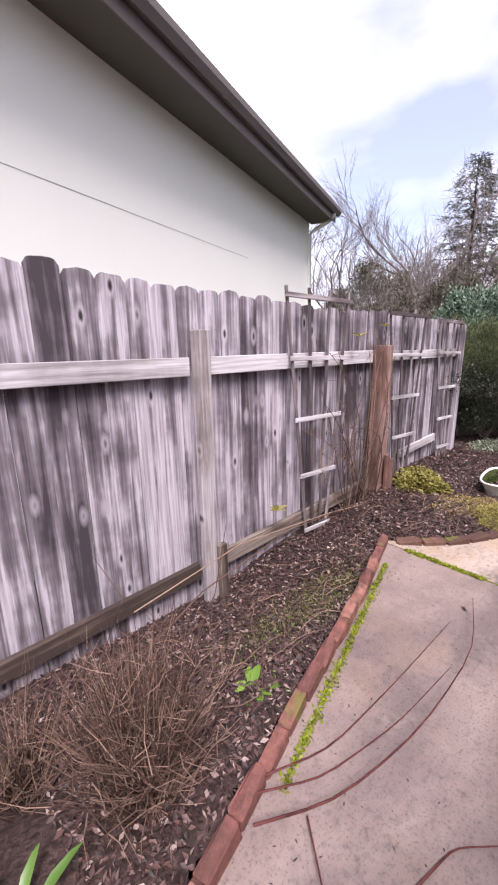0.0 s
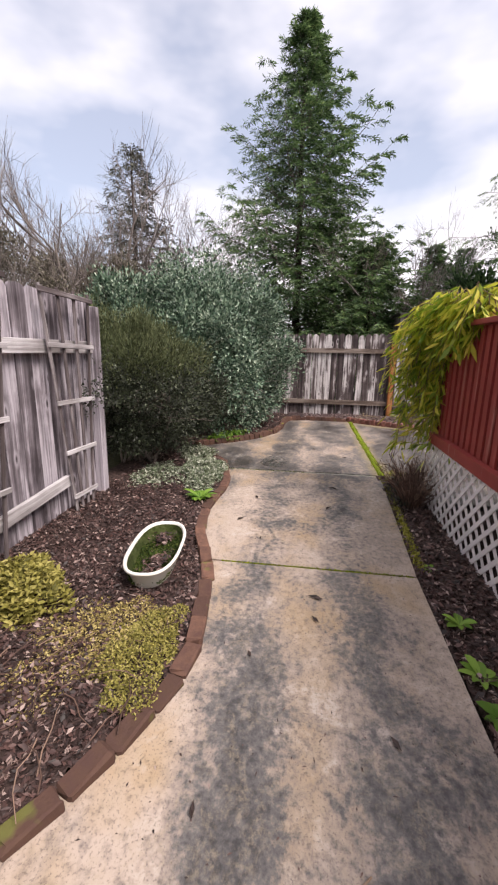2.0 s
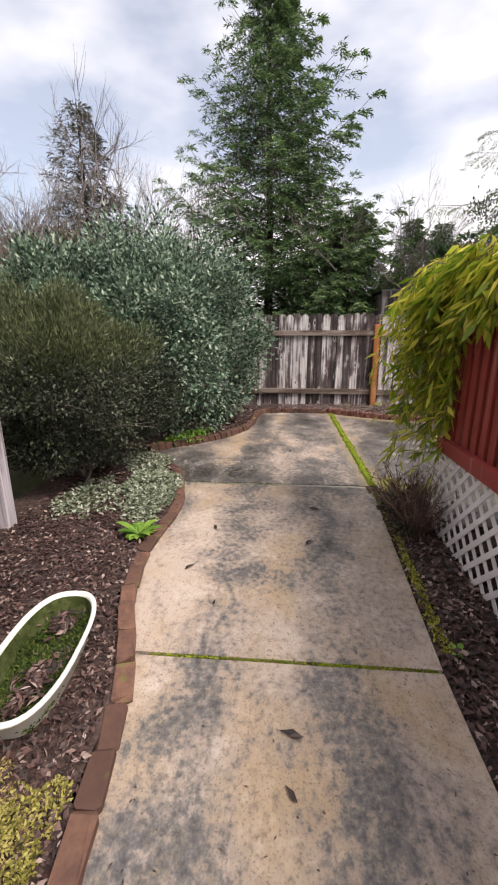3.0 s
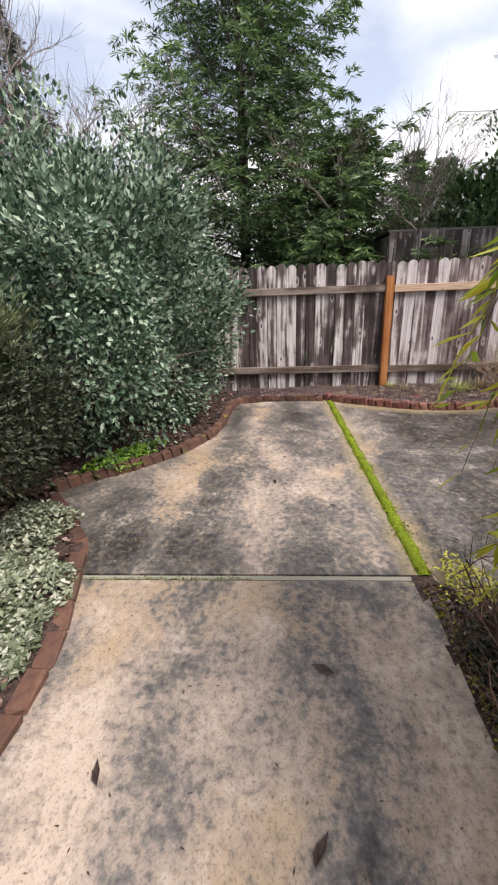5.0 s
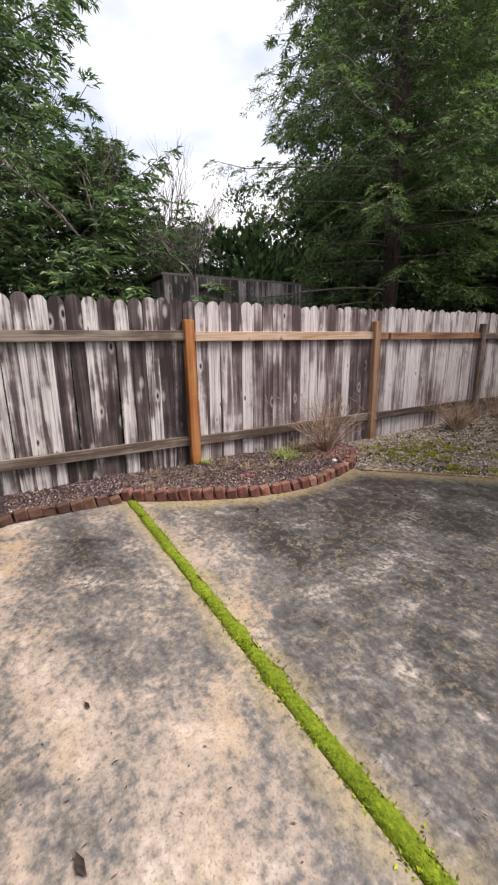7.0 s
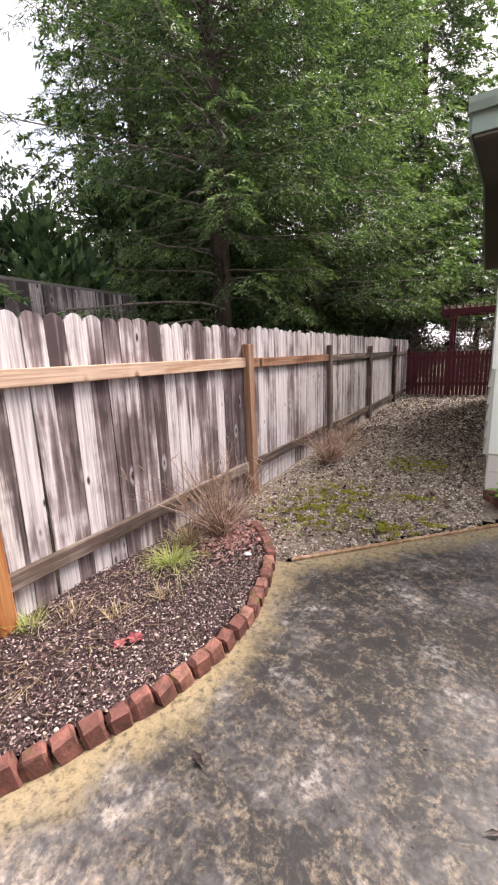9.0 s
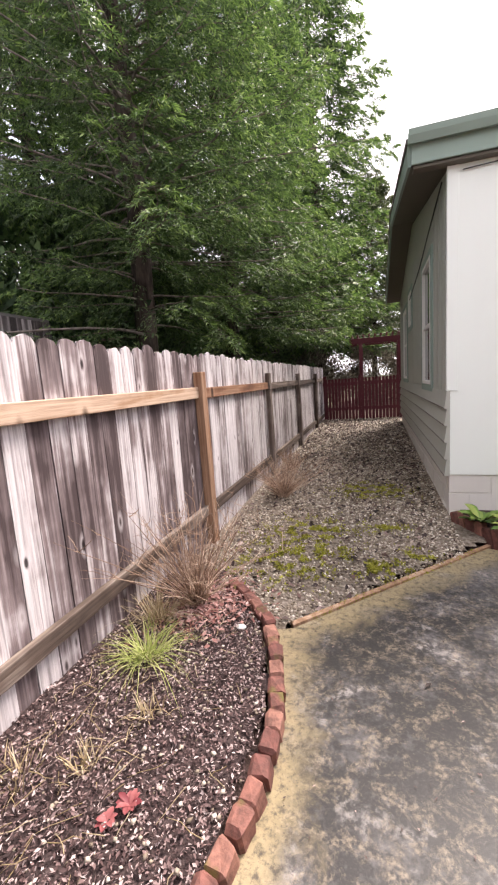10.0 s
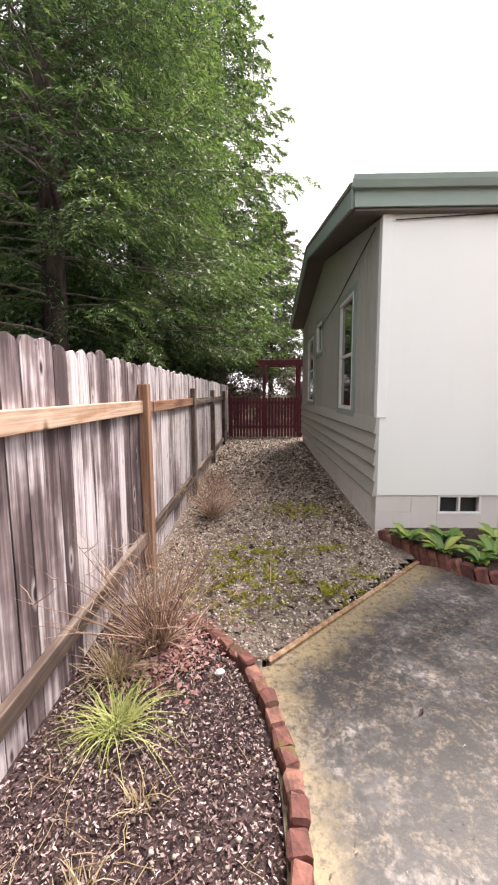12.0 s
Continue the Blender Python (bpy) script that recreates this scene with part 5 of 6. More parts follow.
gut = [(HY + 0.127, ES + 0.1), (HY + 0.127, ES + 0.0), (HY + 0.18, ES - 0.01), (HY + 0.21, ES + 0.05), (HY + 0.22, ES + 0.1), (HY + 0.2, ES + 0.1), (HY + 0.19, ES + 0.03), (HY + 0.14, ES + 0.015), (HY + 0.14, ES + 0.1)]
ends = [[bm.verts.new((x, y, z)) for y, z in gut] for x in (-3.3, EX + 0.03)]
bm.faces.new(ends[0])
bm.faces.new(ends[1][::-1])
for j in range(len(gut)):
    bm.faces.new((ends[0][j], ends[0][(j + 1) % len(gut)], ends[1][(j + 1) % len(gut)], ends[1][j]))
part("gutter", bm, FASCIA, house, "sage-green metal gutter")
V, F = tubes([([(HX + 0.03, -5.4, 3.45), (HX + 0.03, -6.5, 3.3), (HX + 0.03, -7.6, 3.13), (HX + 0.03, -9.4, 2.98)], [0.008] * 4), ([(9.6, HY + 0.02, 3.44), (9.0, HY + 0.02, 3.47), (8.0, HY + 0.02, 3.52)], [0.006] * 3)], 5)
arrays("cable", V, F, CABLE, house, "black cable along the wall")

# ---- neighbouring house behind the fence ----
nb_turn = 21.3
nb = thing("neighbour_house", "off-white neighbouring house with dark eaves and gutter", "house", (7.97, 6.9, 0))
nb.rotation_euler = (0, 0, radians(nb_turn))
NM = Matrix.Translation((7.97, 6.9, 0)) @ pose(0, 0, 0, 0, 0, nb_turn)


def nb_part(name, bm, mat, label=""):
    bm.transform(NM)
    return part(name, bm, mat, nb, label)


nb_part("wall", soft_box((-16, 0, -0.4), (0, 0.15, 4.62), 0.003), NEIGHBOUR, "off-white flat siding wall")
nb_part("end_wall", soft_box((-0.15, 0.152, -0.4), (0, 9, 4.62), 0.003), NEIGHBOUR)
nb_part("corner_board", soft_box((-0.07, -0.014, -0.4), (0.012, -0.001, 4.4), 0.003), NEIGHBOUR)
nb_part("siding_joint", soft_box((-9.5, -0.003, 3.12), (-3.2, -0.001, 3.124), 0.0005), GUTTER, "thin dark siding joint")
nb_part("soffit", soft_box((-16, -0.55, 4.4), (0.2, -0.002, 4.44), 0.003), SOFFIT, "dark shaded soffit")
nb_part("fascia", soft_box((-16, -0.575, 4.36), (0.22, -0.551, 4.6), 0.003), GUTTER, "grey-brown fascia board")
gb = bmesh.new()
gut = [(-0.578, 4.62), (-0.578, 4.5), (-0.65, 4.49), (-0.7, 4.56), (-0.705, 4.63), (-0.685, 4.63), (-0.68, 4.57), (-0.64, 4.51), (-0.59, 4.52), (-0.59, 4.62)]
ends = [[gb.verts.new((x, y, z)) for y, z in gut] for x in (-16, 0.26)]
gb.faces.new(ends[0])
gb.faces.new(ends[1][::-1])
for j in range(len(gut)):
    gb.faces.new((ends[0][j], ends[0][(j + 1) % len(gut)], ends[1][(j + 1) % len(gut)], ends[1][j]))
nb_part("gutter", gb, GUTTER, "brown-grey metal gutter")
gb = bmesh.new()
prof = [(-0.6, 4.64), (4.5, 6.9), (9.6, 4.64), (9.6, 4.72), (4.5, 7.0), (-0.6, 4.72)]
ends = [[gb.verts.new((x, y, z)) for y, z in prof] for x in (-16, 0.24)]
gb.faces.new(ends[0])
gb.faces.new(ends[1][::-1])
for j in range(6):
    gb.faces.new((ends[0][j], ends[0][(j + 1) % 6], ends[1][(j + 1) % 6], ends[1][j]))
nb_part("roof", gb, ROOF, "dark shingled roof")
V, F = tubes([([(-0.02, -0.62, 4.5), (-0.02, -0.5, 4.36), (-0.05, -0.14, 4.2), (-0.05, -0.05, 4.12), (-0.05, -0.05, 0.2)], [0.045] * 5)], 8)
V = np.array([NM @ Vector(v) for v in V])
arrays("downspout", V, F, NEIGHBOUR, nb, "white downspout")

# ---- red deck with lattice skirt ----
deck = thing("deck", "dark red painted deck with white lattice skirt", "deck", (3, -1.5, 0))
DX0, DX1 = -3.0, 6.72
slab_box("deck_floor", (DX0, -3.4, 0.69), (DX1 - 0.02, DECK_Y - 0.002, 0.75), RED_PAINT, deck, "red deck boards")
slab_box("ledge", (DX0, DECK_Y, 0.66), (DX1, DECK_Y + 0.06, 0.76), RED_PAINT, deck, "worn red edge board")
slab_box("rail_cap", (DX0, DECK_Y - 0.1, 1.74), (DX1 + 0.04, DECK_Y + 0.07, 1.78), RED_PAINT, deck, "red rail cap")
slab_box("lower_rail", (DX0, DECK_Y - 0.05, 0.85), (DX1 - 0.1, DECK_Y - 0.012, 0.93), RED_PAINT, deck)
slab_box("upper_rail", (DX0, DECK_Y - 0.05, 1.62), (DX1 - 0.1, DECK_Y - 0.012, 1.7), RED_PAINT, deck)
for px in (6.66, 5.2, 3.4, 1.6, -0.2):
    slab_box("rail_post", (px - 0.045, DECK_Y - 0.14, 0.75), (px + 0.045, DECK_Y - 0.052, 1.738), RED_PAINT, deck)
slab_box("backing_panel", (DX0, DECK_Y - 0.085, 0.752), (DX1 - 0.12, DECK_Y - 0.055, 1.736), RED_PAINT, deck, "solid red boards behind the pickets")
picket = board_mesh(400, 0.072, 0.98, 0.004)
picket.materials.append(RED_PAINT)
x = DX1 - 0.1
while x > 1.0:
    place("picket", picket, Matrix.Translation((x, DECK_Y + random.uniform(-0.002, 0.004), 1.738)), deck)
    x -= 0.118
for i in range(12):
    place("picket", picket, Matrix.Translation((DX1, DECK_Y - 0.12 - i * 0.118, 1.738)) @ pose(0, 0, 0, 0, 0, 90), deck)
# lattice: two layers of crossing laths
LAT0, LAT1, LZ0, LZ1 = 2.6, DX1 - 0.02, -0.02, 0.66
for layer, slope in ((0, 1), (1, -1)):
    s = LAT0 - (LZ1 - LZ0)
    while s < LAT1 + (LZ1 - LZ0):
        a, b = (s, LZ0), (s + slope * (LZ1 - LZ0), LZ1)
        pts = []
        for q in (a, b):
            pts.append(q)
        (ax, az), (bx, bz) = pts
        if ax > bx:
            (ax, az), (bx, bz) = (bx, bz), (ax, az)
        if bx > LAT0 and ax < LAT1:
            if ax < LAT0:
                az, ax = az + (bz - az) * (LAT0 - ax) / (bx - ax), LAT0
            if bx > LAT1:
                bz, bx = az + (bz - az) * (LAT1 - ax) / (bx - ax), LAT1
            if abs(bx - ax) > 0.03:
                bm = bmesh.new()
                beam(bm, (ax, DECK_Y + 0.02 + layer * 0.007, az), (bx, DECK_Y + 0.02 + layer * 0.007, bz), 0.0065, 0.036, (0, 0, 1))
                part("lath", bm, WHITE_LATTICE, deck)
        s += 0.15

# ---- gate, arbor and shed in the distance ----
gate = thing("garden_gate", "dark maroon picket gate closing the side path", "gate", (10.9, -13.95, 0.2))
gp = board_mesh(410, 0.085, 1.35, 0.006)
gp.materials.append(GATE_RED)
x = 9.66
while x < 12.05:
    place("picket", gp, Matrix.Translation((x, -13.95, 1.52 + random.uniform(-0.006, 0.006))), gate)
    x += 0.104
for z in (0.5, 1.3):
    slab_box("gate_rail", (9.6, -13.99, z), (12.06, -13.962, z + 0.1), GATE_RED, gate)
for px in (10.87, 12.0, 9.66):
    slab_box("gate_post", (px - 0.05, -14.09, 0.1), (px + 0.05, -13.992, 1.62), GATE_RED, gate)
arbor = thing("garden_arbor", "maroon painted timber arbor behind the gate", "arbor", (10.2, -15, 0.2))
for px in (10.86, 9.66):
    for py in (-14.6, -15.4):
        slab_box("arbor_post", (px - 0.05, py - 0.05, 0.0), (px + 0.05, py + 0.05, 2.6), GATE_RED, arbor)
for py in (-14.6, -15.4):
    slab_box("arbor_beam", (9.2, py - 0.03, 2.6), (11.2, py + 0.03, 2.78), GATE_RED, arbor)
for i in range(11):
    slab_box("rafter", (9.3 + i * 0.18, -15.7, 2.782), (9.34 + i * 0.18, -14.3, 2.88), GATE_RED, arbor)

shed = thing("garden_shed", "silvered wooden shed with dark roof behind the fence", "shed", (14.9, -3.2, 0))
shed_board = board_mesh(420, 0.15, 3.2, 0.004)
shed_board.materials.append(SHED_WOOD)
y = -1.95
while y > -4.9:
    if not -2.95 < y < -2.45:
        place("board", shed_board, Matrix.Translation((14.4, y, 2.52)) @ pose(0, 0, 0, 0, 0, 90), shed)
    else:
        place("board", shed_board, Matrix.Translation((14.4, y, 2.22)) @ pose(0, 0, 0, 0, 0, 90), shed)
        slab_box("board_end", (14.391, y - 0.075, 2.36), (14.409, y + 0.075, 2.52), SHED_WOOD, shed)
    y -= 0.153
slab_box("back_wall", (14.6, -4.9, -0.4), (16.5, -1.9, 2.48), SHED_WOOD, shed)
slab_box("shed_roof", (14.42, -4.95, 2.525), (16.6, -1.86, 2.56), ROOF, shed, "dark flat shed roof")

# ---- tub planter ----
tub = thing("tub_planter", "white enamel baby bath filled with mossy soil on the mulch", "planter", (5.03, 1.57, 0.03))


def oval(n, a, b, z, c=(5.03, 1.57)):
    """A stadium-like ring."""
    out = []
    for i in range(n):
        t = 2 * math.pi * i / n
        ct, st = math.cos(t), math.sin(t)
        u, v = a * math.copysign(abs(ct) ** 0.75, ct), b * math.copysign(abs(st) ** 0.75, st)
        out.append((c[0] + 0.993 * u - 0.115 * v, c[1] + 0.115 * u + 0.993 * v, z))
    return out


def loft(bm, rings, cap=True):
    vs = [[bm.verts.new(p) for p in r] for r in rings]
    n = len(vs[0])
    for a, b in zip(vs, vs[1:]):
        for i in range(n):
            bm.faces.new((a[i], a[(i + 1) % n], b[(i + 1) % n], b[i]))
    if cap:
        bm.faces.new(vs[0][::-1])
        bm.faces.new(vs[-1])


bm = bmesh.new()
loft(bm, [oval(48, 0.31, 0.12, 0.045), oval(48, 0.325, 0.135, 0.06), oval(48, 0.36, 0.158, 0.162), oval(48, 0.372, 0.168, 0.17), oval(48, 0.386, 0.179, 0.176), oval(48, 0.39, 0.182, 0.184), oval(48, 0.386, 0.179, 0.192), oval(48, 0.374, 0.169, 0.194), oval(48, 0.366, 0.161, 0.188), oval(48, 0.362, 0.158, 0.176)], False)
part("basin", bm, ENAMEL, tub, "chipped white enamel basin", True)
bm = bmesh.new()
loft(bm, [oval(48, 0.361, 0.157, 0.1765), oval(48, 0.345, 0.143, 0.15), oval(48, 0.318, 0.124, 0.09), oval(48, 0.27, 0.09, 0.075)], False)
part("basin_lining", bm, TUB_STAIN, tub, "green-stained inside of the basin", True)
bm = bmesh.new()
loft(bm, [oval(36, 0.28, 0.1, 0.01), oval(36, 0.305, 0.115, 0.048)])
part("foot", bm, ENAMEL_BASE, tub, "dark foot under the basin")
g1 = rnd(50)
spots = [(5.03 + 0.34 * u - 0.016 * v, 1.57 + 0.039 * u + 0.142 * v) for u, v in g1.uniform(-1, 1, (5200, 2)) if u * u * u * u + v * v * v * v < 0.9]
n = len(spots)
P = np.array([(x, y, 0.1 + 0.035 * noise.noise(Vector((x * 9, y * 9, 0))) - 0.02 * (5.03 - x)) for x, y in spots])
V, F = leaves(P, np.stack([g1.normal(0, 0.8, n), g1.normal(0, 0.8, n), g1.uniform(0.2, 1, n)], 1), sphere_dirs(g1, n), 0.02 * g1.uniform(0.5, 1.4, n), 0.008 * np.ones(n))
tub_moss = tagged(arrays("moss", V, F, island_mat("dark_green_tub_moss", ((0.0, (0.014, 0.028, 0.006)), (0.7, (0.045, 0.075, 0.01)), (1.0, (0.11, 0.12, 0.03))))), "dark green moss and old stems in the tub", "moss", kind="stuff")

scatter_chips("fallen_leaves", CHIPS, "brown leaf litter lying in the tub", "fallen leaves",
              [(4.88 + g1.normal(0, 0.07), 1.53 + g1.normal(0, 0.035)) for _ in range(260)] + [(5.26 + g1.normal(0, 0.05), 1.6 + g1.normal(0, 0.05)) for _ in range(160)], lambda x, y: 0.118, 0.035, 51)

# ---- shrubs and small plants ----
shrub("shrub", "dark olive fine-leaved shrub beside the fence end", (7.55, 2.75, 0.98), (1.12, 0.95, 0.92), 80000, (0.038, 0.019), DARK_SHRUB, 61, lumps=90, lift=0.25, lump=(0.15, 0.3), shoots=OLIVE_LIT_TOP)
shrub("shrub", "large blue-green glossy shrub beside the path", (10.0, 2.45, 1.35), (1.6, 1.45, 1.45), 88000, (0.06, 0.033), VIB, 62, lumps=130, stems=30, lift=0.05, lump=(0.12, 0.27), hollow=0.3)
shrub("shrub", "blue-green shrub rising behind the dark one", (9.1, 3.6, 1.4), (1.0, 0.9, 1.2), 30000, (0.062, 0.034), VIB, 63, lumps=70)


def mat_plant(name, label, material, outline, n, size, height, seed, z=0.03, stand=0.6):
    """A low spreading plant over an oval patch (x, y, rx, ry, turn)."""
    g = rnd(seed)
    cx, cy, rx, ry, turn = outline
    a, q = g.uniform(0, 2 * np.pi, n), np.sqrt(g.random(n))
    edge = 1 + 0.18 * np.sin(a * 3 + seed) + 0.12 * np.sin(a * 7 + 2 * seed)
    u, v = np.cos(a) * q * rx * edge, np.sin(a) * q * ry * edge
    c, s = math.cos(radians(turn)), math.sin(radians(turn))
    hump = np.array([0.5 + 0.5 * noise.noise(Vector((uu * 7, vv * 7, seed))) for uu, vv in zip(u, v)])
    P = np.c_[cx + c * u - s * v, cy + s * u + c * v, z + height * np.sqrt(np.maximum(0, 1 - q ** 2)) * (0.4 + 0.8 * hump) * g.uniform(0.3, 1.0, n)]
    D = np.stack([g.normal(0, 0.8, n), g.normal(0, 0.8, n), g.uniform(0, 1.0, n) * stand], 1)
    N = np.stack([g.normal(0, 0.5, n), g.normal(0, 0.5, n), np.ones(n)], 1)
    L, W = size * g.uniform(0.6, 1.3, n), size * 0.5 * g.uniform(0.7, 1.2, n)
    t = thing(name, label, "plant", (cx, cy, z))
    sector = (a / (2 * np.pi) * 6).astype(int) * 2 + (q > 0.62)
    for i in range(12):
        pick = sector == i
        V, F = leaves(P[pick], D[pick], N[pick], L[pick], W[pick])
        tagged(arrays("leaf_clump", V, F, material, t), kind="stuff")
    return t


mat_plant("groundcover", "yellow-green leafy clump by the fence", YELLOW_PLANT, (4.52, 2.25, 0.36, 0.27, 30), 3200, 0.045, 0.24, 71)
mat_plant("groundcover", "bright yellow low groundcover behind the bricks", YELLOW_PLANT, (4.22, 1.36, 0.36, 0.2, 0), 4600, 0.018, 0.06, 72)
mat_plant("groundcover", "buff-coloured dying groundcover patch", TAN_PLANT, (4.25, 1.66, 0.45, 0.3, -20), 5200, 0.019, 0.05, 73)
mat_plant("groundcover", "pale sage groundcover edging the bricks", SILVER_PLANT, (7.15, 1.78, 0.62, 0.26, 12), 4200, 0.042, 0.16, 74)
mat_plant("groundcover", "pale sage groundcover under the shrub", SILVER_PLANT, (8.0, 2.1, 0.4, 0.26, 20), 1800, 0.042, 0.13, 75)
mat_plant("groundcover", "thin pale sage groundcover in the shade of the shrub", SILVER_PLANT, (6.95, 2.28, 0.5, 0.3, 10), 1500, 0.04, 0.1, 77)
mat_plant("groundcover", "dark green groundcover under the shrub", WEED_LEAF, (9.2, 1.85, 0.45, 0.2, -35), 500, 0.06, 0.13, 76)


def weed(label, at, n, length, width, material, seed, up=0.7, droop=0.0, name="weed"):
    """A rosette of pointed leaves from one crown, each leaf a part."""
    g = rnd(seed)
    t = thing(name, label, "plant", at)
    for i in range(n):
        a = 2 * math.pi * (i + g.random() * 0.7) / n
        L, w = length * g.uniform(0.65, 1.2), width * g.uniform(0.8, 1.2)
        d = np.array([math.cos(a), math.sin(a), 0])
        s = np.array([-d[1], d[0], 0])
        lift = up * g.uniform(0.5, 1.3)
        row, F = [], []
        for u, ww in ((0.0, 0.15), (0.3, 0.8), (0.6, 1.0), (0.85, 0.6), (1.0, 0.05)):
            p = np.array(at) + d * L * u + np.array([0, 0, L * (lift * u - (0.55 * lift + droop) * u * u)])
            row += [p - s * w * ww / 2 + np.array([0, 0, w * 0.18 * ww]), p, p + s * w * ww / 2 + np.array([0, 0, w * 0.18 * ww])]
        for j in range(4):
            q = j * 3
            F += [(q, q + 1, q + 4, q + 3), (q + 1, q + 2, q + 5, q + 4)]
        arrays("leaf", row, F, material, t, smooth=True)
    return t


weed("bright green leafy weed by the bricks", (6.32, 1.6, 0.04), 16, 0.17, 0.06, WEED_LEAF, 81)
for i, (x, y, s) in enumerate(((1.12, 1.5, 0.12), (1.28, 1.42, 0.09), (4.35, -0.32, 0.1), (4.75, -0.36, 0.09), (4.1, -0.33, 0.12), (5.35, -0.36, 0.06), (3.75, -0.4, 0.1))):
    weed("small fresh green weed in leaf litter", (x, y, 0.0 if y > 0 else -0.01), 9, s, s * 0.45, WEED_LEAF, 82 + i)
weed("green strap-leaved clump in the bed", (0.0, 1.3, 0.0), 10, 0.22, 0.04, HELLEBORE, 95, up=1.4)
weed("crimson-leaved seedling in the corner bed", (11.35, -1.66, 0.05), 11, 0.05, 0.026, RED_LEAF, 96)
weed("crimson-leaved seedling in the corner bed", (11.4, -1.59, 0.05), 8, 0.042, 0.024, RED_LEAF, 97)
for i, (x, y, s) in enumerate(((9.5, -4.75, 0.3), (9.28, -4.42, 0.3), (9.1, -4.72, 0.28), (8.85, -4.35, 0.3), (8.6, -4.7, 0.3), (8.3, -4.3, 0.26), (9.05, -4.2, 0.24))):
    weed("broad-leaved green perennial in the house bed", (x, y, 0.1), 22, s * 0.72, s * 0.26, HELLEBORE, 100 + i, up=1.1, name="perennial")
white_rock = part("stone", soft_box((-0.03, -0.022, -0.012), (0.03, 0.022, 0.016), 0.011, 2), TRIM, None, smooth=True)
tagged(white_rock, "single white pebble in the corner bed", "stone").matrix_basis = pose(11.27, -2.76, 0.075, 8, -5, 30)
brick_row("red bricks tilted round the house bed", [(9.68, -5.05), (9.58, -4.85), (9.46, -4.62), (9.3, -4.32), (9.1, -4.06), (8.8, -3.93), (8.2, -3.88)], 0.11, (0.1, 0.085, 0.2), 0.02, 0, -18, 340)
bm = bmesh.new()
prism(bm, [(9.6, -5.19), (9.55, -4.9), (9.42, -4.6), (9.26, -4.32), (9.05, -4.08), (8.8, -3.97), (7.0, -3.92), (7.0, -5.19)], -0.05, 0.09)
tagged(part("house_bed", bm, MULCH_SOIL, None), "dark soil bed against the house", "planting bed", kind="structure")


def blades(name, label, at, n, length, spread, material, seed, width=0.006, category="grass"):
    """A tuft of arching grass blades."""
    g = rnd(seed)
    V, F, base = [], [], 0
    for _ in range(n):
        a, L = g.uniform(0, 6.283), length * g.uniform(0.4, 1.2)
        d = np.array([math.cos(a), math.sin(a), 0])
        s = np.array([-d[1], d[0], 0]) * width / 2
        o = np.array(at) + d * g.uniform(0, 0.05) + np.array([g.normal(0, 0.03), g.normal(0, 0.03), 0])
        k = spread * g.uniform(0.3, 1.3)
        for u in (0, 0.4, 0.75, 1.0):
            p = o + d * L * k * u + np.array([0, 0, L * (u - 0.75 * k * u * u)])
            p[2] = max(p[2], at[2] - 0.01)
            w = 1.05 - u
            V += [p - s * w, p + s * w]
        for j in range(3):
            q = base + j * 2
            F.append((q, q + 1, q + 3, q + 2))
        base += 8
    return tagged(arrays(name, V, F, material), label, category)


blades("grass_tuft", "pale green arching grass tuft by the fence", (11.72, -2.4, 0.06), 190, 0.27, 1.15, GRASS_GREEN, 120)
blades("grass_tuft", "straw-coloured grass at the foot of the dead shrub", (11.85, -2.75, 0.06), 150, 0.34, 0.9, DRY_GRASS, 121)
blades("grass_tuft", "small dry grass tuft in the corner bed", (11.62, -1.75, 0.05), 50, 0.14, 0.9, DRY_GRASS, 122)
blades("grass_tuft", "small dry grass tuft in the corner bed", (11.5, -2.05, 0.05), 40, 0.12, 0.9, DRY_GRASS, 123)
blades("grass_tuft", "pale green grass at the foot of the orange post", (11.97, -1.42, 0.06), 90, 0.2, 0.7, GRASS_GREEN, 124)
blades("grass_tuft", "small dry grass tuft near the orange post", (11.85, -1.62, 0.05), 50, 0.16, 0.8, DRY_GRASS, 125)
blades("grass_tuft", "small dry grass tuft by the fence", (11.9, -0.8, 0.06), 40, 0.14, 0.8, DRY_GRASS, 126)


def dead_shrub(label, at, height, n, material, seed, spread=0.7, name="dead_shrub", r0=0.006):
    """A leafless clump of arching stems with side twigs; each stem, or small bundle of thin ones, is a part."""
    g = rnd(seed)
    t = thing(name, label, "shrub", at)
    bundle = 1 if n <= 120 else 8
    paths = []
    for number in range(n):
        a, L = g.uniform(0, 6.283), height * g.uniform(0.45, 1.15)
        d = np.array([math.cos(a), math.sin(a), 0]) * spread * g.uniform(0.15, 1.2)
        s = np.linspace(0, 1, 6)
        P = np.array(at) + np.c_[np.outer(s, d * L)[:, :2] + np.cumsum(g.normal(0, 0.012, (6, 2)), 0) + g.normal(0, 0.03, 2), L * (s - 0.25 * s ** 2 * np.linalg.norm(d))]
        paths.append((P, r0 * (1.1 - s)))
        for _ in range(3):
            i = g.integers(2, 5)
            e = P[i] + g.normal(0, 0.07, 3) * np.array([1, 1, 0.6]) + np.array([0, 0, 0.07])
            paths.append(([P[i], (P[i] + e) / 2 + g.normal(0, 0.01, 3), e], [r0 * 0.5, r0 * 0.4, r0 * 0.2]))
        if number % bundle == bundle - 1 or number == n - 1:
            V, F = tubes(paths, 4)
            arrays("stem", V, F, material, t)
            paths = []
    return t


dead_shrub("leafless tan twiggy shrub against the fence", (11.68, -3.0, 0.05), 0.9, 120, DEAD_STEM, 131, 0.95, r0=0.0045)
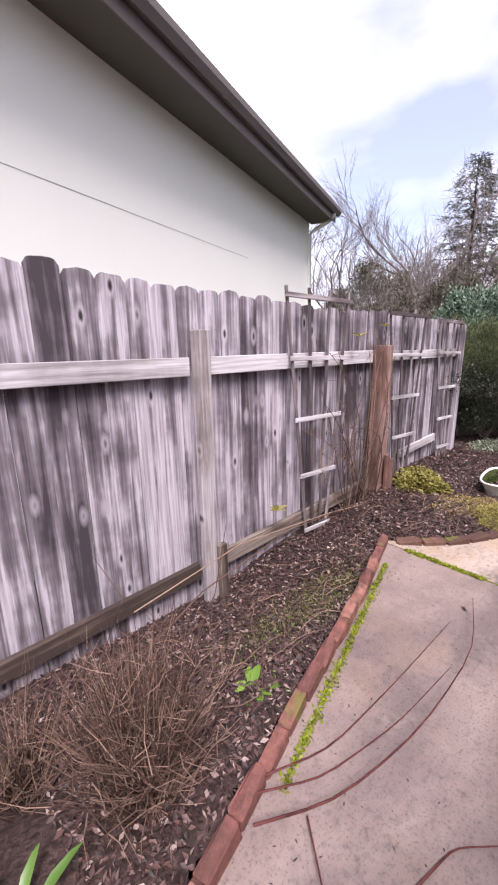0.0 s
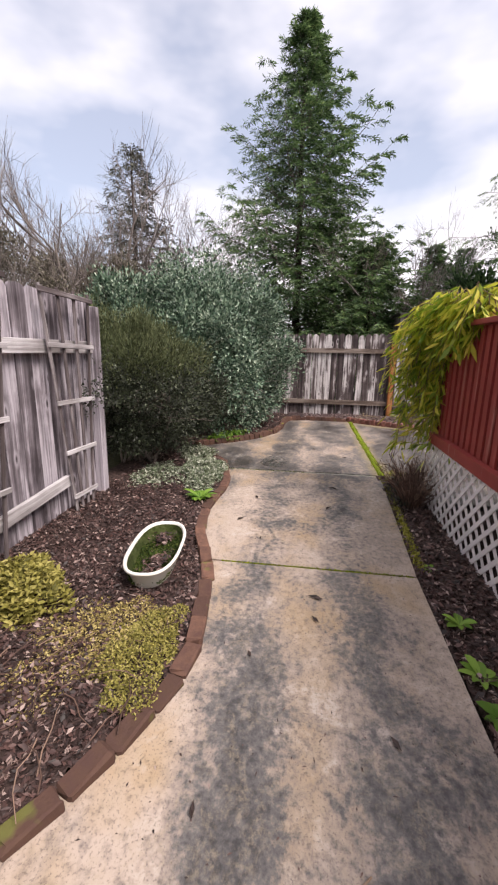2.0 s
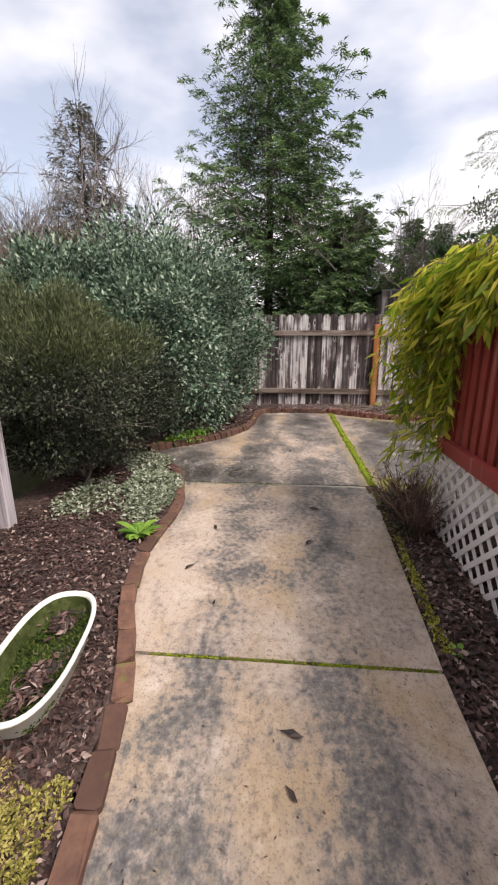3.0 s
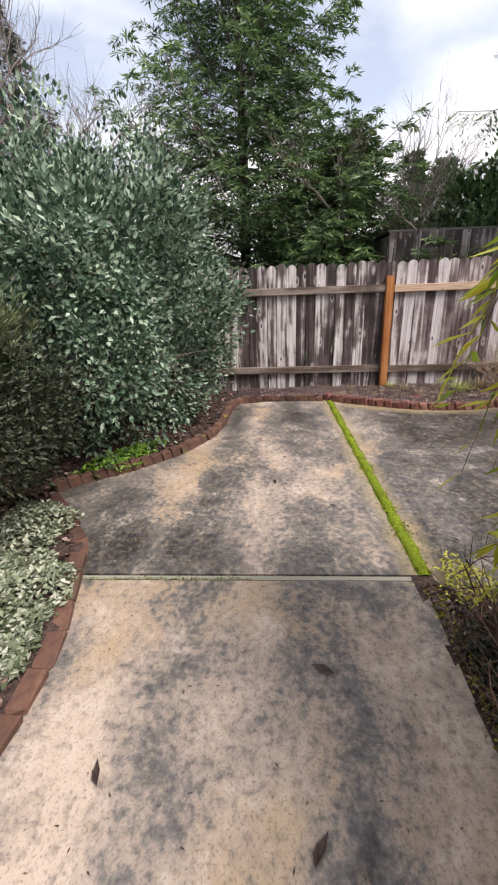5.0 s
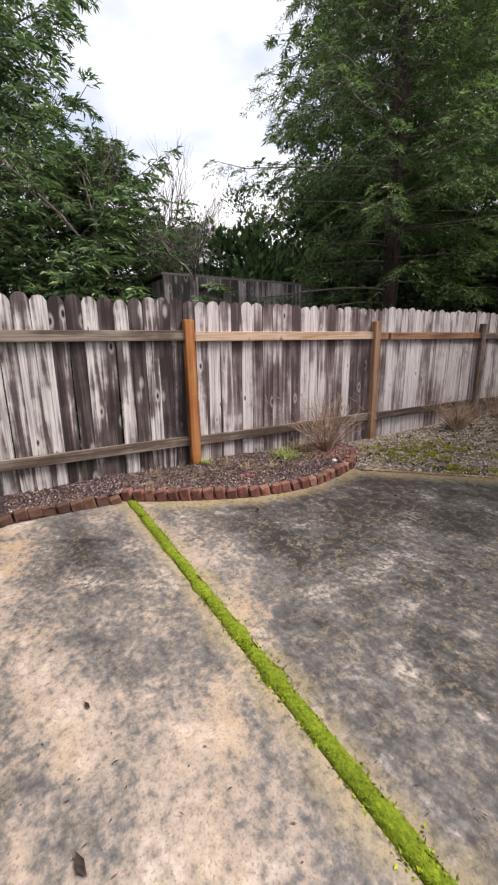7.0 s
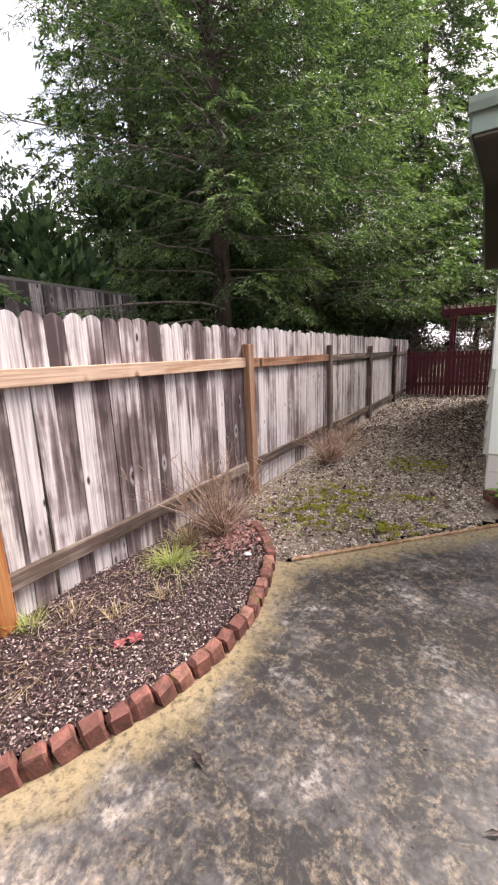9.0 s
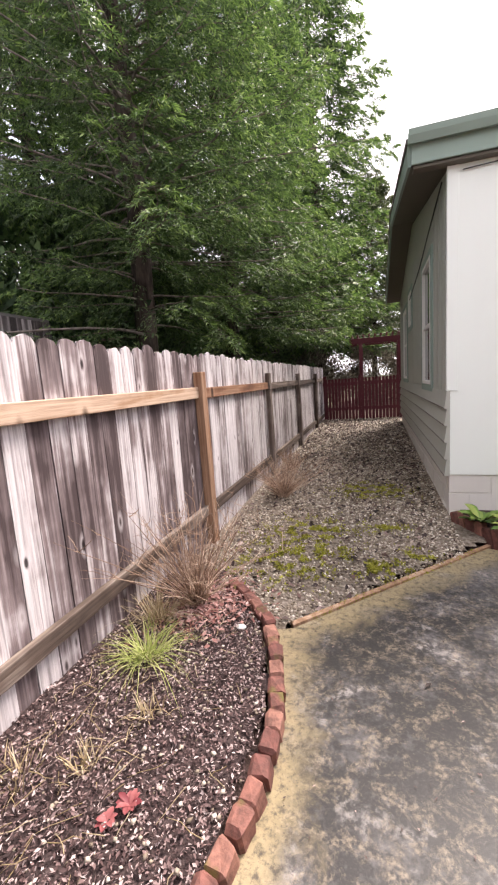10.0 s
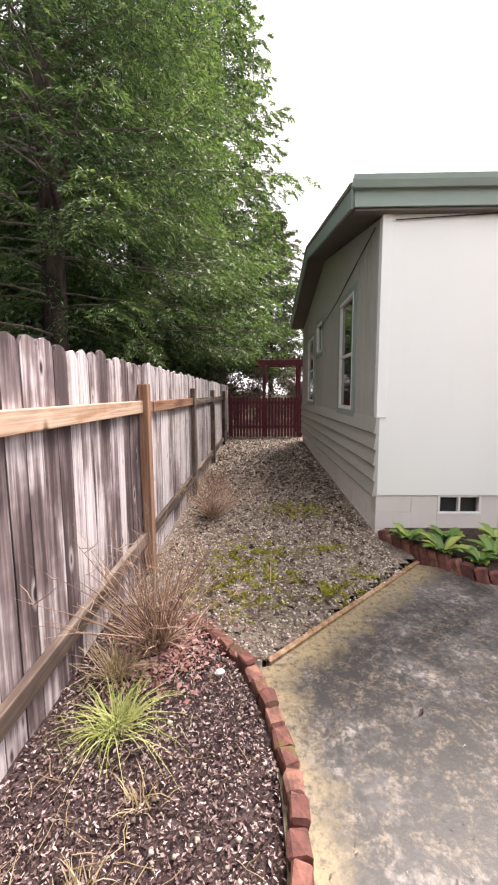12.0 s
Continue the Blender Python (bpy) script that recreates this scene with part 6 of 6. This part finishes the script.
dead_shrub("leafless reddish twiggy shrub against the fence", (11.64, -5.7, 0.05), 0.62, 120, DEAD_STEM, 132, 1.1, r0=0.005)
dead_shrub("second leafless twiggy shrub along the fence", (11.8, -7.1, 0.08), 0.45, 40, DEAD_STEM, 133, 0.8)
dead_shrub("brown dry grassy shrub beside the bricks", (0.5, 1.42, -0.05), 0.7, 560, BROWN_STEM, 134, 0.5, r0=0.004)
dead_shrub("brown dry stems at the base of the fence", (0.15, 1.85, -0.16), 0.55, 120, BROWN_STEM, 135, 0.6, r0=0.004)
dead_shrub("bare brown twiggy plant beside the deck lattice", (6.55, -0.52, 0.0), 0.5, 110, BROWN_STEM, 136, 0.8)
dead_shrub("bare brown twiggy plant beside the deck lattice", (7.0, -0.6, 0.0), 0.42, 90, BROWN_STEM, 137, 0.8)
mat_plant("groundcover", "small olive leaves at the path edge by the deck", DARK_SHRUB, (6.85, -0.52, 0.4, 0.17, -8), 1500, 0.03, 0.2, 138)
mat_plant("groundcover", "small olive leaves at the corner of the slab", YELLOW_MOSS, (7.5, -0.6, 0.2, 0.14, 0), 500, 0.025, 0.06, 139)


def climber(label, paths, material, name="bare_climber", per=1):
    """Woody stems, each with its side shoots a part."""
    t = thing(name, label, "climbing plant", tuple(paths[0][0][0]))
    for i in range(0, len(paths), per):
        V, F = tubes(paths[i:i + per], 5)
        arrays("stem", V, F, material, t)
    return t


def rose_paths(seed, n, x0, x1, y, z1):
    g = rnd(seed)
    out = []
    for _ in range(n):
        a = np.array([g.uniform(x0, x1), y + g.uniform(-0.05, 0.03), -0.02])
        b = np.array([g.uniform(x0 - 0.5, x1 + 0.1), y + g.uniform(-0.15, 0.02), g.uniform(0.5, z1)])
        s = np.linspace(0, 1, 8)[:, None]
        P = a + (b - a) * s + np.c_[g.normal(0, 0.16) * np.sin(s * 3.1), g.normal(-0.04, 0.06) * np.sin(s * 3.1), 0.25 * np.sin(s * 3.1)]
        out.append((P, np.linspace(0.006, 0.002, 8)))
        for _ in range(4):
            i = g.integers(2, 8)
            e = P[i] + g.normal(0, 0.12, 3) * np.array([1, 0.4, 1])
            out.append(([P[i], e], [0.003, 0.0015]))
    return out


climber("bare thorny climber on the fence beside the post", rose_paths(141, 26, 3.35, 3.95, 2.53, 1.75), BROWN_STEM, per=5)
weed("few yellowing climber leaves on the fence", (3.5, 2.5, 1.75), 6, 0.1, 0.035, YELLOW_PLANT, 142, name="climber_leaves")
weed("few yellowing climber leaves on the fence", (3.95, 2.5, 1.85), 5, 0.08, 0.03, YELLOW_PLANT, 143, name="climber_leaves")
weed("few green climber leaves on the fence", (2.35, 2.5, 0.3), 7, 0.1, 0.04, YELLOW_PLANT, 144, name="climber_leaves")
climber("long dry stems trailing over the leaf litter", [([(0.4, 1.7, 0.25), (1.2, 2.0, 0.3), (2.1, 2.15, 0.32), (3.0, 2.25, 0.22), (3.5, 2.3, 0.1)], [0.005, 0.005, 0.004, 0.004, 0.003]),
                                                         ([(0.9, 2.3, 0.15), (1.8, 2.35, 0.25), (2.8, 2.3, 0.2), (3.6, 2.35, 0.06)], [0.005, 0.004, 0.004, 0.003]),
                                                         ([(0.6, 2.1, 0.1), (0.8, 2.2, 0.35), (0.7, 2.3, 0.6)], [0.005, 0.004, 0.002]), ([(1.0, 1.9, 0.0), (1.25, 1.95, 0.28), (1.55, 2.2, 0.55)], [0.004, 0.003, 0.002])], BROWN_STEM, "dry_stalk")


g = rnd(610)
twig_paths = []
for _ in range(240):
    x, y = g.uniform(0.4, 4.4), g.uniform(1.3, 2.5)
    if y > left_edge(x) + 0.08:
        a, L, z = g.uniform(0, 6.283), g.uniform(0.12, 0.5), mulch_z(x, y) + 0.015
        d = np.array([math.cos(a), 0.5 * math.sin(a), 0])
        twig_paths.append((np.array([x, y, z]) + np.outer(np.linspace(-0.5, 0.5, 5), d * L) + np.c_[g.normal(0, 0.012, (5, 2)), 0.012 + 0.05 * g.random() * np.sin(np.linspace(0, 3.14, 5))], np.linspace(0.0035, 0.0015, 5)))
V, F = tubes(twig_paths, 4)
tagged(arrays("twig_litter", V, F, BROWN_STEM), "thin broken twigs lying over the dead leaves", "twigs", kind="stuff")
straw_paths = []
for _ in range(420):
    x, y = g.uniform(10.95, 12.0), g.uniform(-3.2, -0.3)
    if x > east_edge(y) + 0.08 and g.random() < 0.3 + 0.7 * (x > 11.4):
        a, L = g.uniform(0, 6.283), g.uniform(0.05, 0.16)
        d = np.array([math.cos(a), math.sin(a), 0.05])
        straw_paths.append((np.array([x, y, 0.06 + 0.05 * max(0, x - 11.3)]) + np.outer(np.linspace(-0.5, 0.5, 4), d * L) + g.normal(0, 0.004, (4, 3)), [0.002, 0.002, 0.0016, 0.001]))
V, F = tubes(straw_paths, 3)
tagged(arrays("straw_litter", V, F, DRY_GRASS), "dry straw stems lying on the dark grit", "straw", kind="stuff")


# thin bare shoots arching over the slab at the start
def shoot(points, r):
    s = np.linspace(0, 1, len(points))
    q = np.linspace(0, 1, 14)
    P = np.stack([np.interp(q, s, [p[i] for p in points]) for i in range(3)], 1)
    k = np.array([0.25, 0.5, 0.25])
    for i in range(3):
        P[1:-1, i] = np.convolve(P[:, i], k, "valid")
    return P, np.linspace(r, r * 0.35, 14)


shoots = thing("bare_shoot", "thin dark red bare shoots arching over the slab", "twigs", (0.75, 1.05, 0.0))
for one in ([shoot([(0.72, 1.05, 0.05), (1.0, 0.89, 0.06), (1.46, 0.8, 0.09), (2.14, 0.82, 0.07), (2.66, 1.01, 0.05)], 0.006), shoot([(0.8, 1.12, 0.05), (1.0, 0.96, 0.1), (1.4, 0.87, 0.12), (1.9, 0.85, 0.1)], 0.005),
              shoot([(0.85, 1.15, 0.05), (1.1, 1.0, 0.12), (1.6, 0.98, 0.13), (2.3, 1.01, 0.06)], 0.005), shoot([(0.9, 0.95, 0.02), (0.75, 0.75, 0.03), (0.85, 0.6, 0.02)], 0.004)]):
    V, F = tubes([one], 5)
    arrays("shoot", V, F, RED_TWIG, shoots)


# ---- litter on the slabs ----
def stick(label, pts, r, material=STICK):
    V, F = tubes([shoot([(x, y, 0.004 + r) for x, y in pts], r)], 6)
    return tagged(arrays("stick", V, F, material), label, "stick")


stick("pale bare stick lying on the wet slab", [(3.1, 0.66), (3.23, 0.55), (3.36, 0.46), (3.48, 0.33)], 0.009)
stick("thin dark twig on the slab", [(0.95, 0.6), (1.2, 0.55), (1.35, 0.42)], 0.005, RED_TWIG)
for i, (x, y, a, L) in enumerate(((6.95, 0.18, 70, 0.11), (6.51, 1.03, 20, 0.09), (6.33, 0.33, -30, 0.1), (5.94, 1.15, -40, 0.1), (8.75, 0.4, 15, 0.08), (4.85, 0.42, 80, 0.1), (4.62, 0.45, 40, 0.07), (3.9, 0.15, 30, 0.07),
                                  (3.55, 0.9, 10, 0.06), (2.55, 1.0, 60, 0.06), (2.35, 0.55, 20, 0.05), (8.35, -0.05, 60, 0.07), (9.6, -1.6, 30, 0.06), (10.6, -1.3, -20, 0.09), (10.2, -2.6, 50, 0.06), (7.9, -0.75, 40, 0.07), (5.6, 0.9, 0, 0.05), (4.3, 0.8, 30, 0.05), (9.3, 0.3, 20, 0.05))):
    g = rnd(500 + i)
    V, F = leaves(np.array([[0.0, 0, 0.006], [0.0, 0, 0.008]]), np.array([[1, 0, 0.05], [0.9, 0.25, 0.12]]), np.array([[0.1, 0.2, 1.0], [0, 0.3, 1.0]]), np.array([L, L * 0.6]), np.array([L * 0.28, L * 0.2]), 0.35)
    lf = tagged(arrays("fallen_leaf", V, F, DEAD_LEAF), "dark curled dead leaf on the slab", "leaf", "leaves on the slab")
    lf.matrix_basis = pose(x, y, 0.0, 0, 0, a)
g = rnd(77)
n = 700
P = np.c_[g.uniform(0.5, 11, n), g.uniform(-0.2, 1.3, n), np.full(n, 0.004)]
P = np.array([p for p in P if right_edge(p[0]) + 0.05 < p[1] < left_edge(p[0]) - 0.05])
Q = np.c_[g.uniform(7.8, 10.9, 500), g.uniform(-3.0, -0.5, 500), np.full(500, 0.002)]
P = np.concatenate([P, Q])
n = len(P)
V, F = leaves(P, np.c_[g.normal(size=(n, 2)), np.full(n, 0.08)], np.array([[0.05, 0.1, 1.0]]) * np.ones((n, 3)), 0.018 * g.uniform(0.4, 1.4, n), 0.006 * np.ones(n))
tagged(arrays("needle_litter", V, F, CHIPS), "fine needles and crumbs scattered on the slabs", "litter", kind="stuff")
V, F = leaves(np.array([[10.42, 1.02, 0.09]]), np.array([[1.0, -0.6, 0.1]]), np.array([[-0.4, -0.4, 1.0]]), np.array([0.07]), np.array([0.05]))
tagged(arrays("fallen_leaf", V, F, YELLOW_PLANT), "single yellow leaf on the brick edge", "leaf")

# ---- vine over the deck corner ----
vine = thing("climbing_vine", "yellow-green vine with long hanging leaves over the deck corner", "climbing plant", (6.9, -0.7, 0.0))
g = rnd(150)
paths, VC, VD, VN = [], [], [], []
for i in range(380):
    a = g.uniform(-2.6, 1.5)
    start = np.array([g.uniform(5.9, 6.95), g.uniform(-0.95, -0.6), g.uniform(1.78, 1.95)])
    reach = g.uniform(0.08, 0.4)
    drop = g.uniform(0.3, 1.5) * (1.0 if start[0] > 6.45 else 0.3)
    d = np.array([abs(math.cos(a)) * 0.9 + 0.1, math.sin(a + 1.2) * 0.8 + 0.35, 0])
    if start[0] < 6.4:
        d = np.array([0.5, 0.4, 0])
    s = np.linspace(0, 1, 9)
    P = start + np.outer(np.sqrt(s), d * reach) + np.c_[g.normal(0, 0.01, (9, 2)), 0.14 * np.sin(np.minimum(1, s * 3) * 1.7) - drop * s ** 1.4]
    P[:, 2] = np.maximum(P[:, 2], 0.42)
    paths.append((P, np.linspace(0.004, 0.0015, 9)))
    k = int(10 + 22 * drop)
    q = g.uniform(0.02, 1, k)
    C = np.stack([np.interp(q, s, P[:, j]) for j in range(3)], 1)
    VC.append(C)
    VD.append(np.c_[g.normal(0, 0.5, (k, 2)) + d[:2] * 0.35, g.uniform(-1.4, -0.25, k)])
    VN.append(np.c_[g.normal(0, 0.4, (k, 2)) + d[:2] * 0.9, np.full(k, 0.35)])
V, F = tubes(paths, 4)
tagged(arrays("branchwork", V, F, STICK, vine), kind="stuff")
VC, VD, VN = np.concatenate(VC), np.concatenate(VD), np.concatenate(VN)
n = len(VC)
L = g.uniform(0.09, 0.18, n)
V, F = leaves(VC, VD, VN, L, L * g.uniform(0.2, 0.3, n), 0.15)
arrays("leaves", V, F, VINE_LEAF, vine)

# ---- trees beyond the fences ----
fir("cedar_tree", "tall dark green conifer behind the far fence", (16.9, 1.03, -0.4), 11.4, 5.2, 201, 46, 6, (0.14, 0.38), 4, 5, start=0.7, droop=0.03, power=1.1, bare=0.08, old=CEDAR, young=CEDAR_TIP, rise=0.7, step=0.16)
fir("cedar_tree", "smaller dark conifer behind the far fence", (15.9, -1.2, -0.4), 5.0, 2.6, 202, 26, 7, (0.13, 0.42), 4, 5, start=0.4, droop=0.05, bare=0.08, old=CEDAR, young=CEDAR_TIP, rise=0.6, step=0.16)
fir("fir_tree", "large fir with drooping feathery branches over the fence", (14.0, -6.6, -0.4), 17.0, 3.7, 203, 27, 7, (0.08, 0.27), 5, 8, start=2.3, droop=0.3, top_cut=0.62, trunk_r=0.2, bare=0.12)
fir("fir_tree", "large fir further along the fence", (13.9, -10.6, -0.4), 18.0, 4.0, 204, 32, 7, (0.1, 0.32), 5, 6, start=3.2, droop=0.28, top_cut=0.7, trunk_r=0.22, bare=0.12, step=0.15)
fir("fir_tree", "fir standing deeper in the trees", (18.0, -9.0, -0.4), 16.0, 4.0, 205, 32, 7, (0.2, 0.5), 4, 4, start=0.8, droop=0.3, top_cut=0.8, trunk_r=0.25, step=0.22)
fir("fir_tree", "fir standing deeper behind the fence", (17.6, -13.2, -0.4), 15.0, 4.2, 210, 32, 7, (0.2, 0.5), 4, 4, start=0.6, droop=0.3, top_cut=0.8, trunk_r=0.25, step=0.22)
fir("fir_tree", "fir near the gate behind the fence", (13.8, -14.8, -0.4), 16.0, 3.9, 211, 32, 7, (0.15, 0.42), 4, 5, start=2.8, droop=0.28, top_cut=0.8, trunk_r=0.2, step=0.19)
fir("fir_tree", "tall fir beyond the garden arbor", (12.6, -18.4, -0.4), 21.0, 3.7, 213, 36, 7, (0.17, 0.42), 4, 5, start=3.0, droop=0.26, top_cut=0.85, trunk_r=0.22, power=0.5, step=0.2)
fir("fir_tree", "fir standing behind the gate", (13.2, -20.5, -0.4), 11.0, 4.0, 206, 32, 7, (0.2, 0.5), 4, 4, start=0.6, droop=0.3, top_cut=0.9, trunk_r=0.2, step=0.24)
fir("pine_tree", "muted green conifer beyond the arbor", (10.4, -22.0, -0.4), 11.0, 2.9, 214, 36, 7, (0.19, 0.5), 4, 4, start=1.0, droop=0.2, trunk_r=0.15, power=0.5, old=PINE, young=PINE, step=0.22)
for i, (x, y, r, h) in enumerate(((16.2, -4.6, 1.2, 1.9), (16.2, -7.4, 1.6, 2.8), (16.3, -10.2, 1.7, 3.0), (16.0, -12.8, 1.6, 2.8), (15.6, -15.6, 1.7, 2.8), (15.0, -18.4, 1.8, 2.8))):
    shrub("shrub", "tall dense evergreen thicket in the shade of the firs", (x, y, h * 0.9), (r, r * 1.1, h), 13000, (0.17, 0.1), CEDAR, 460 + i, lumps=60, stems=20, hollow=0.6)
conifer("conifer", "grey-green conifer among bare trees", (17.5, 6.9, -0.4), 8.6, 3.4, 207, GREY_CEDAR, (0.17, 0.36), 26, 7, 20, 9, start=1.5, droop=0.15, power=0.8)
conifer("conifer", "dark conifer far behind the fence", (27, -6.0, -0.4), 7.5, 2.6, 208, CEDAR, (0.3, 0.4), 22, 7, 18, 9, start=0.8, droop=0.15)
conifer("conifer", "dark conifer far behind the fence", (30, -8.5, -0.4), 8.0, 2.8, 209, CEDAR, (0.3, 0.4), 22, 7, 18, 9, start=0.8, droop=0.15)
for i, (x, y, h, sp) in enumerate(((11.5, 6.2, 6.0, 0.45), (13.0, 8.0, 7.5, 0.45), (14.5, 6.6, 6.5, 0.42), (16.3, 6.3, 9.5, 0.4), (13.6, 4.6, 5.0, 0.5), (17.0, 9.5, 8.0, 0.4), (12.4, 10.5, 7.5, 0.4), (16.0, 4.0, 5.5, 0.45), (18.5, -0.2, 9.5, 0.3),
                                   (17.5, -2.4, 7.0, 0.32), (15.6, -2.2, 4.2, 0.45), (15.5, 8.2, 7.5, 0.42), (14.2, 9.8, 7.5, 0.42), (18.2, 5.4, 8.0, 0.36), (10.9, 7.9, 5.5, 0.45), (16.8, -3.6, 5.5, 0.4))):
    bare_tree("bare_tree", "leafless grey-brown tree behind the fence", (x, y, -0.4), h, 300 + i, BARE_TWIG, sp, 5, 0.05 + 0.006 * h, 3, 2)
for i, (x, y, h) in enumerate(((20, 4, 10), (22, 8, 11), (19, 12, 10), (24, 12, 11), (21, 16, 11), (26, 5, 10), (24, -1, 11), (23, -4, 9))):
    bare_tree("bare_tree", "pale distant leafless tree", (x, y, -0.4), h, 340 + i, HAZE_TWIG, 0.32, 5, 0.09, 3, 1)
for i, (x, y, r, h) in enumerate(((11.2, 5.2, 1.5, 1.5), (13.4, 5.9, 1.9, 1.7), (15.2, 4.7, 1.8, 1.6), (12.4, 7.6, 1.8, 1.9), (16.8, 6.6, 2.2, 2.0), (9.6, 5.6, 1.0, 1.2), (18.5, 4.2, 2.0, 1.8))):
    shrub("shrub", "muted brown-green thicket behind the fence", (x, y, h * 1.0), (r, r * 0.85, h * 1.2), 15000, (0.075, 0.04), FAR_SHRUB, 360 + i, lumps=26, stems=40, hollow=0.7)
for i, (x, y, h) in enumerate(((10.6, 5.3, 3.6), (11.8, 5.0, 4.0), (12.8, 5.6, 4.2), (13.8, 5.4, 4.4), (14.8, 5.2, 4.4), (12.2, 6.6, 4.6), (15.6, 5.6, 5.0), (9.8, 6.4, 3.8))):
    bare_tree("bare_shrub", "dense leafless brown-grey thicket behind the fence", (x, y, -0.4), h, 420 + i, BARE_TWIG, 0.55, 4, 0.035, 3, 6)
for i, (x, y, r, h) in enumerate(((14.6, -7.0, 1.3, 1.5), (14.9, -8.6, 1.4, 1.6), (15.2, -11.6, 1.5, 1.7), (14.6, -13.2, 1.3, 1.5), (15.6, -5.0, 1.2, 1.5))):
    shrub("shrub", "dark evergreen undergrowth beneath the firs", (x, y, h * 0.85), (r, r, h), 7000, (0.1, 0.05), CEDAR, 440 + i, lumps=40, stems=20, hollow=0.7)
for i, (x, y, r, h) in enumerate(((12.8, -16.4, 1.3, 1.5), (10.2, -18.5, 1.8, 1.4), (8.4, -17, 1.6, 2.0), (14.5, -14.5, 1.8, 2.0), (11.0, -24, 3.5, 4.5), (18, -13, 3, 3.5), (7, -24, 3.5, 4.0), (21, -1.5, 2.5, 2.6), (20, -6, 2.5, 3.0))):
    shrub("shrub", "dark evergreen shrubs closing the view", (x, y, h * 0.85), (r, r, h), 8000, (0.11, 0.06), CEDAR if i > 2 else FAR_SHRUB, 380 + i, lumps=26, stems=24, hollow=0.7)
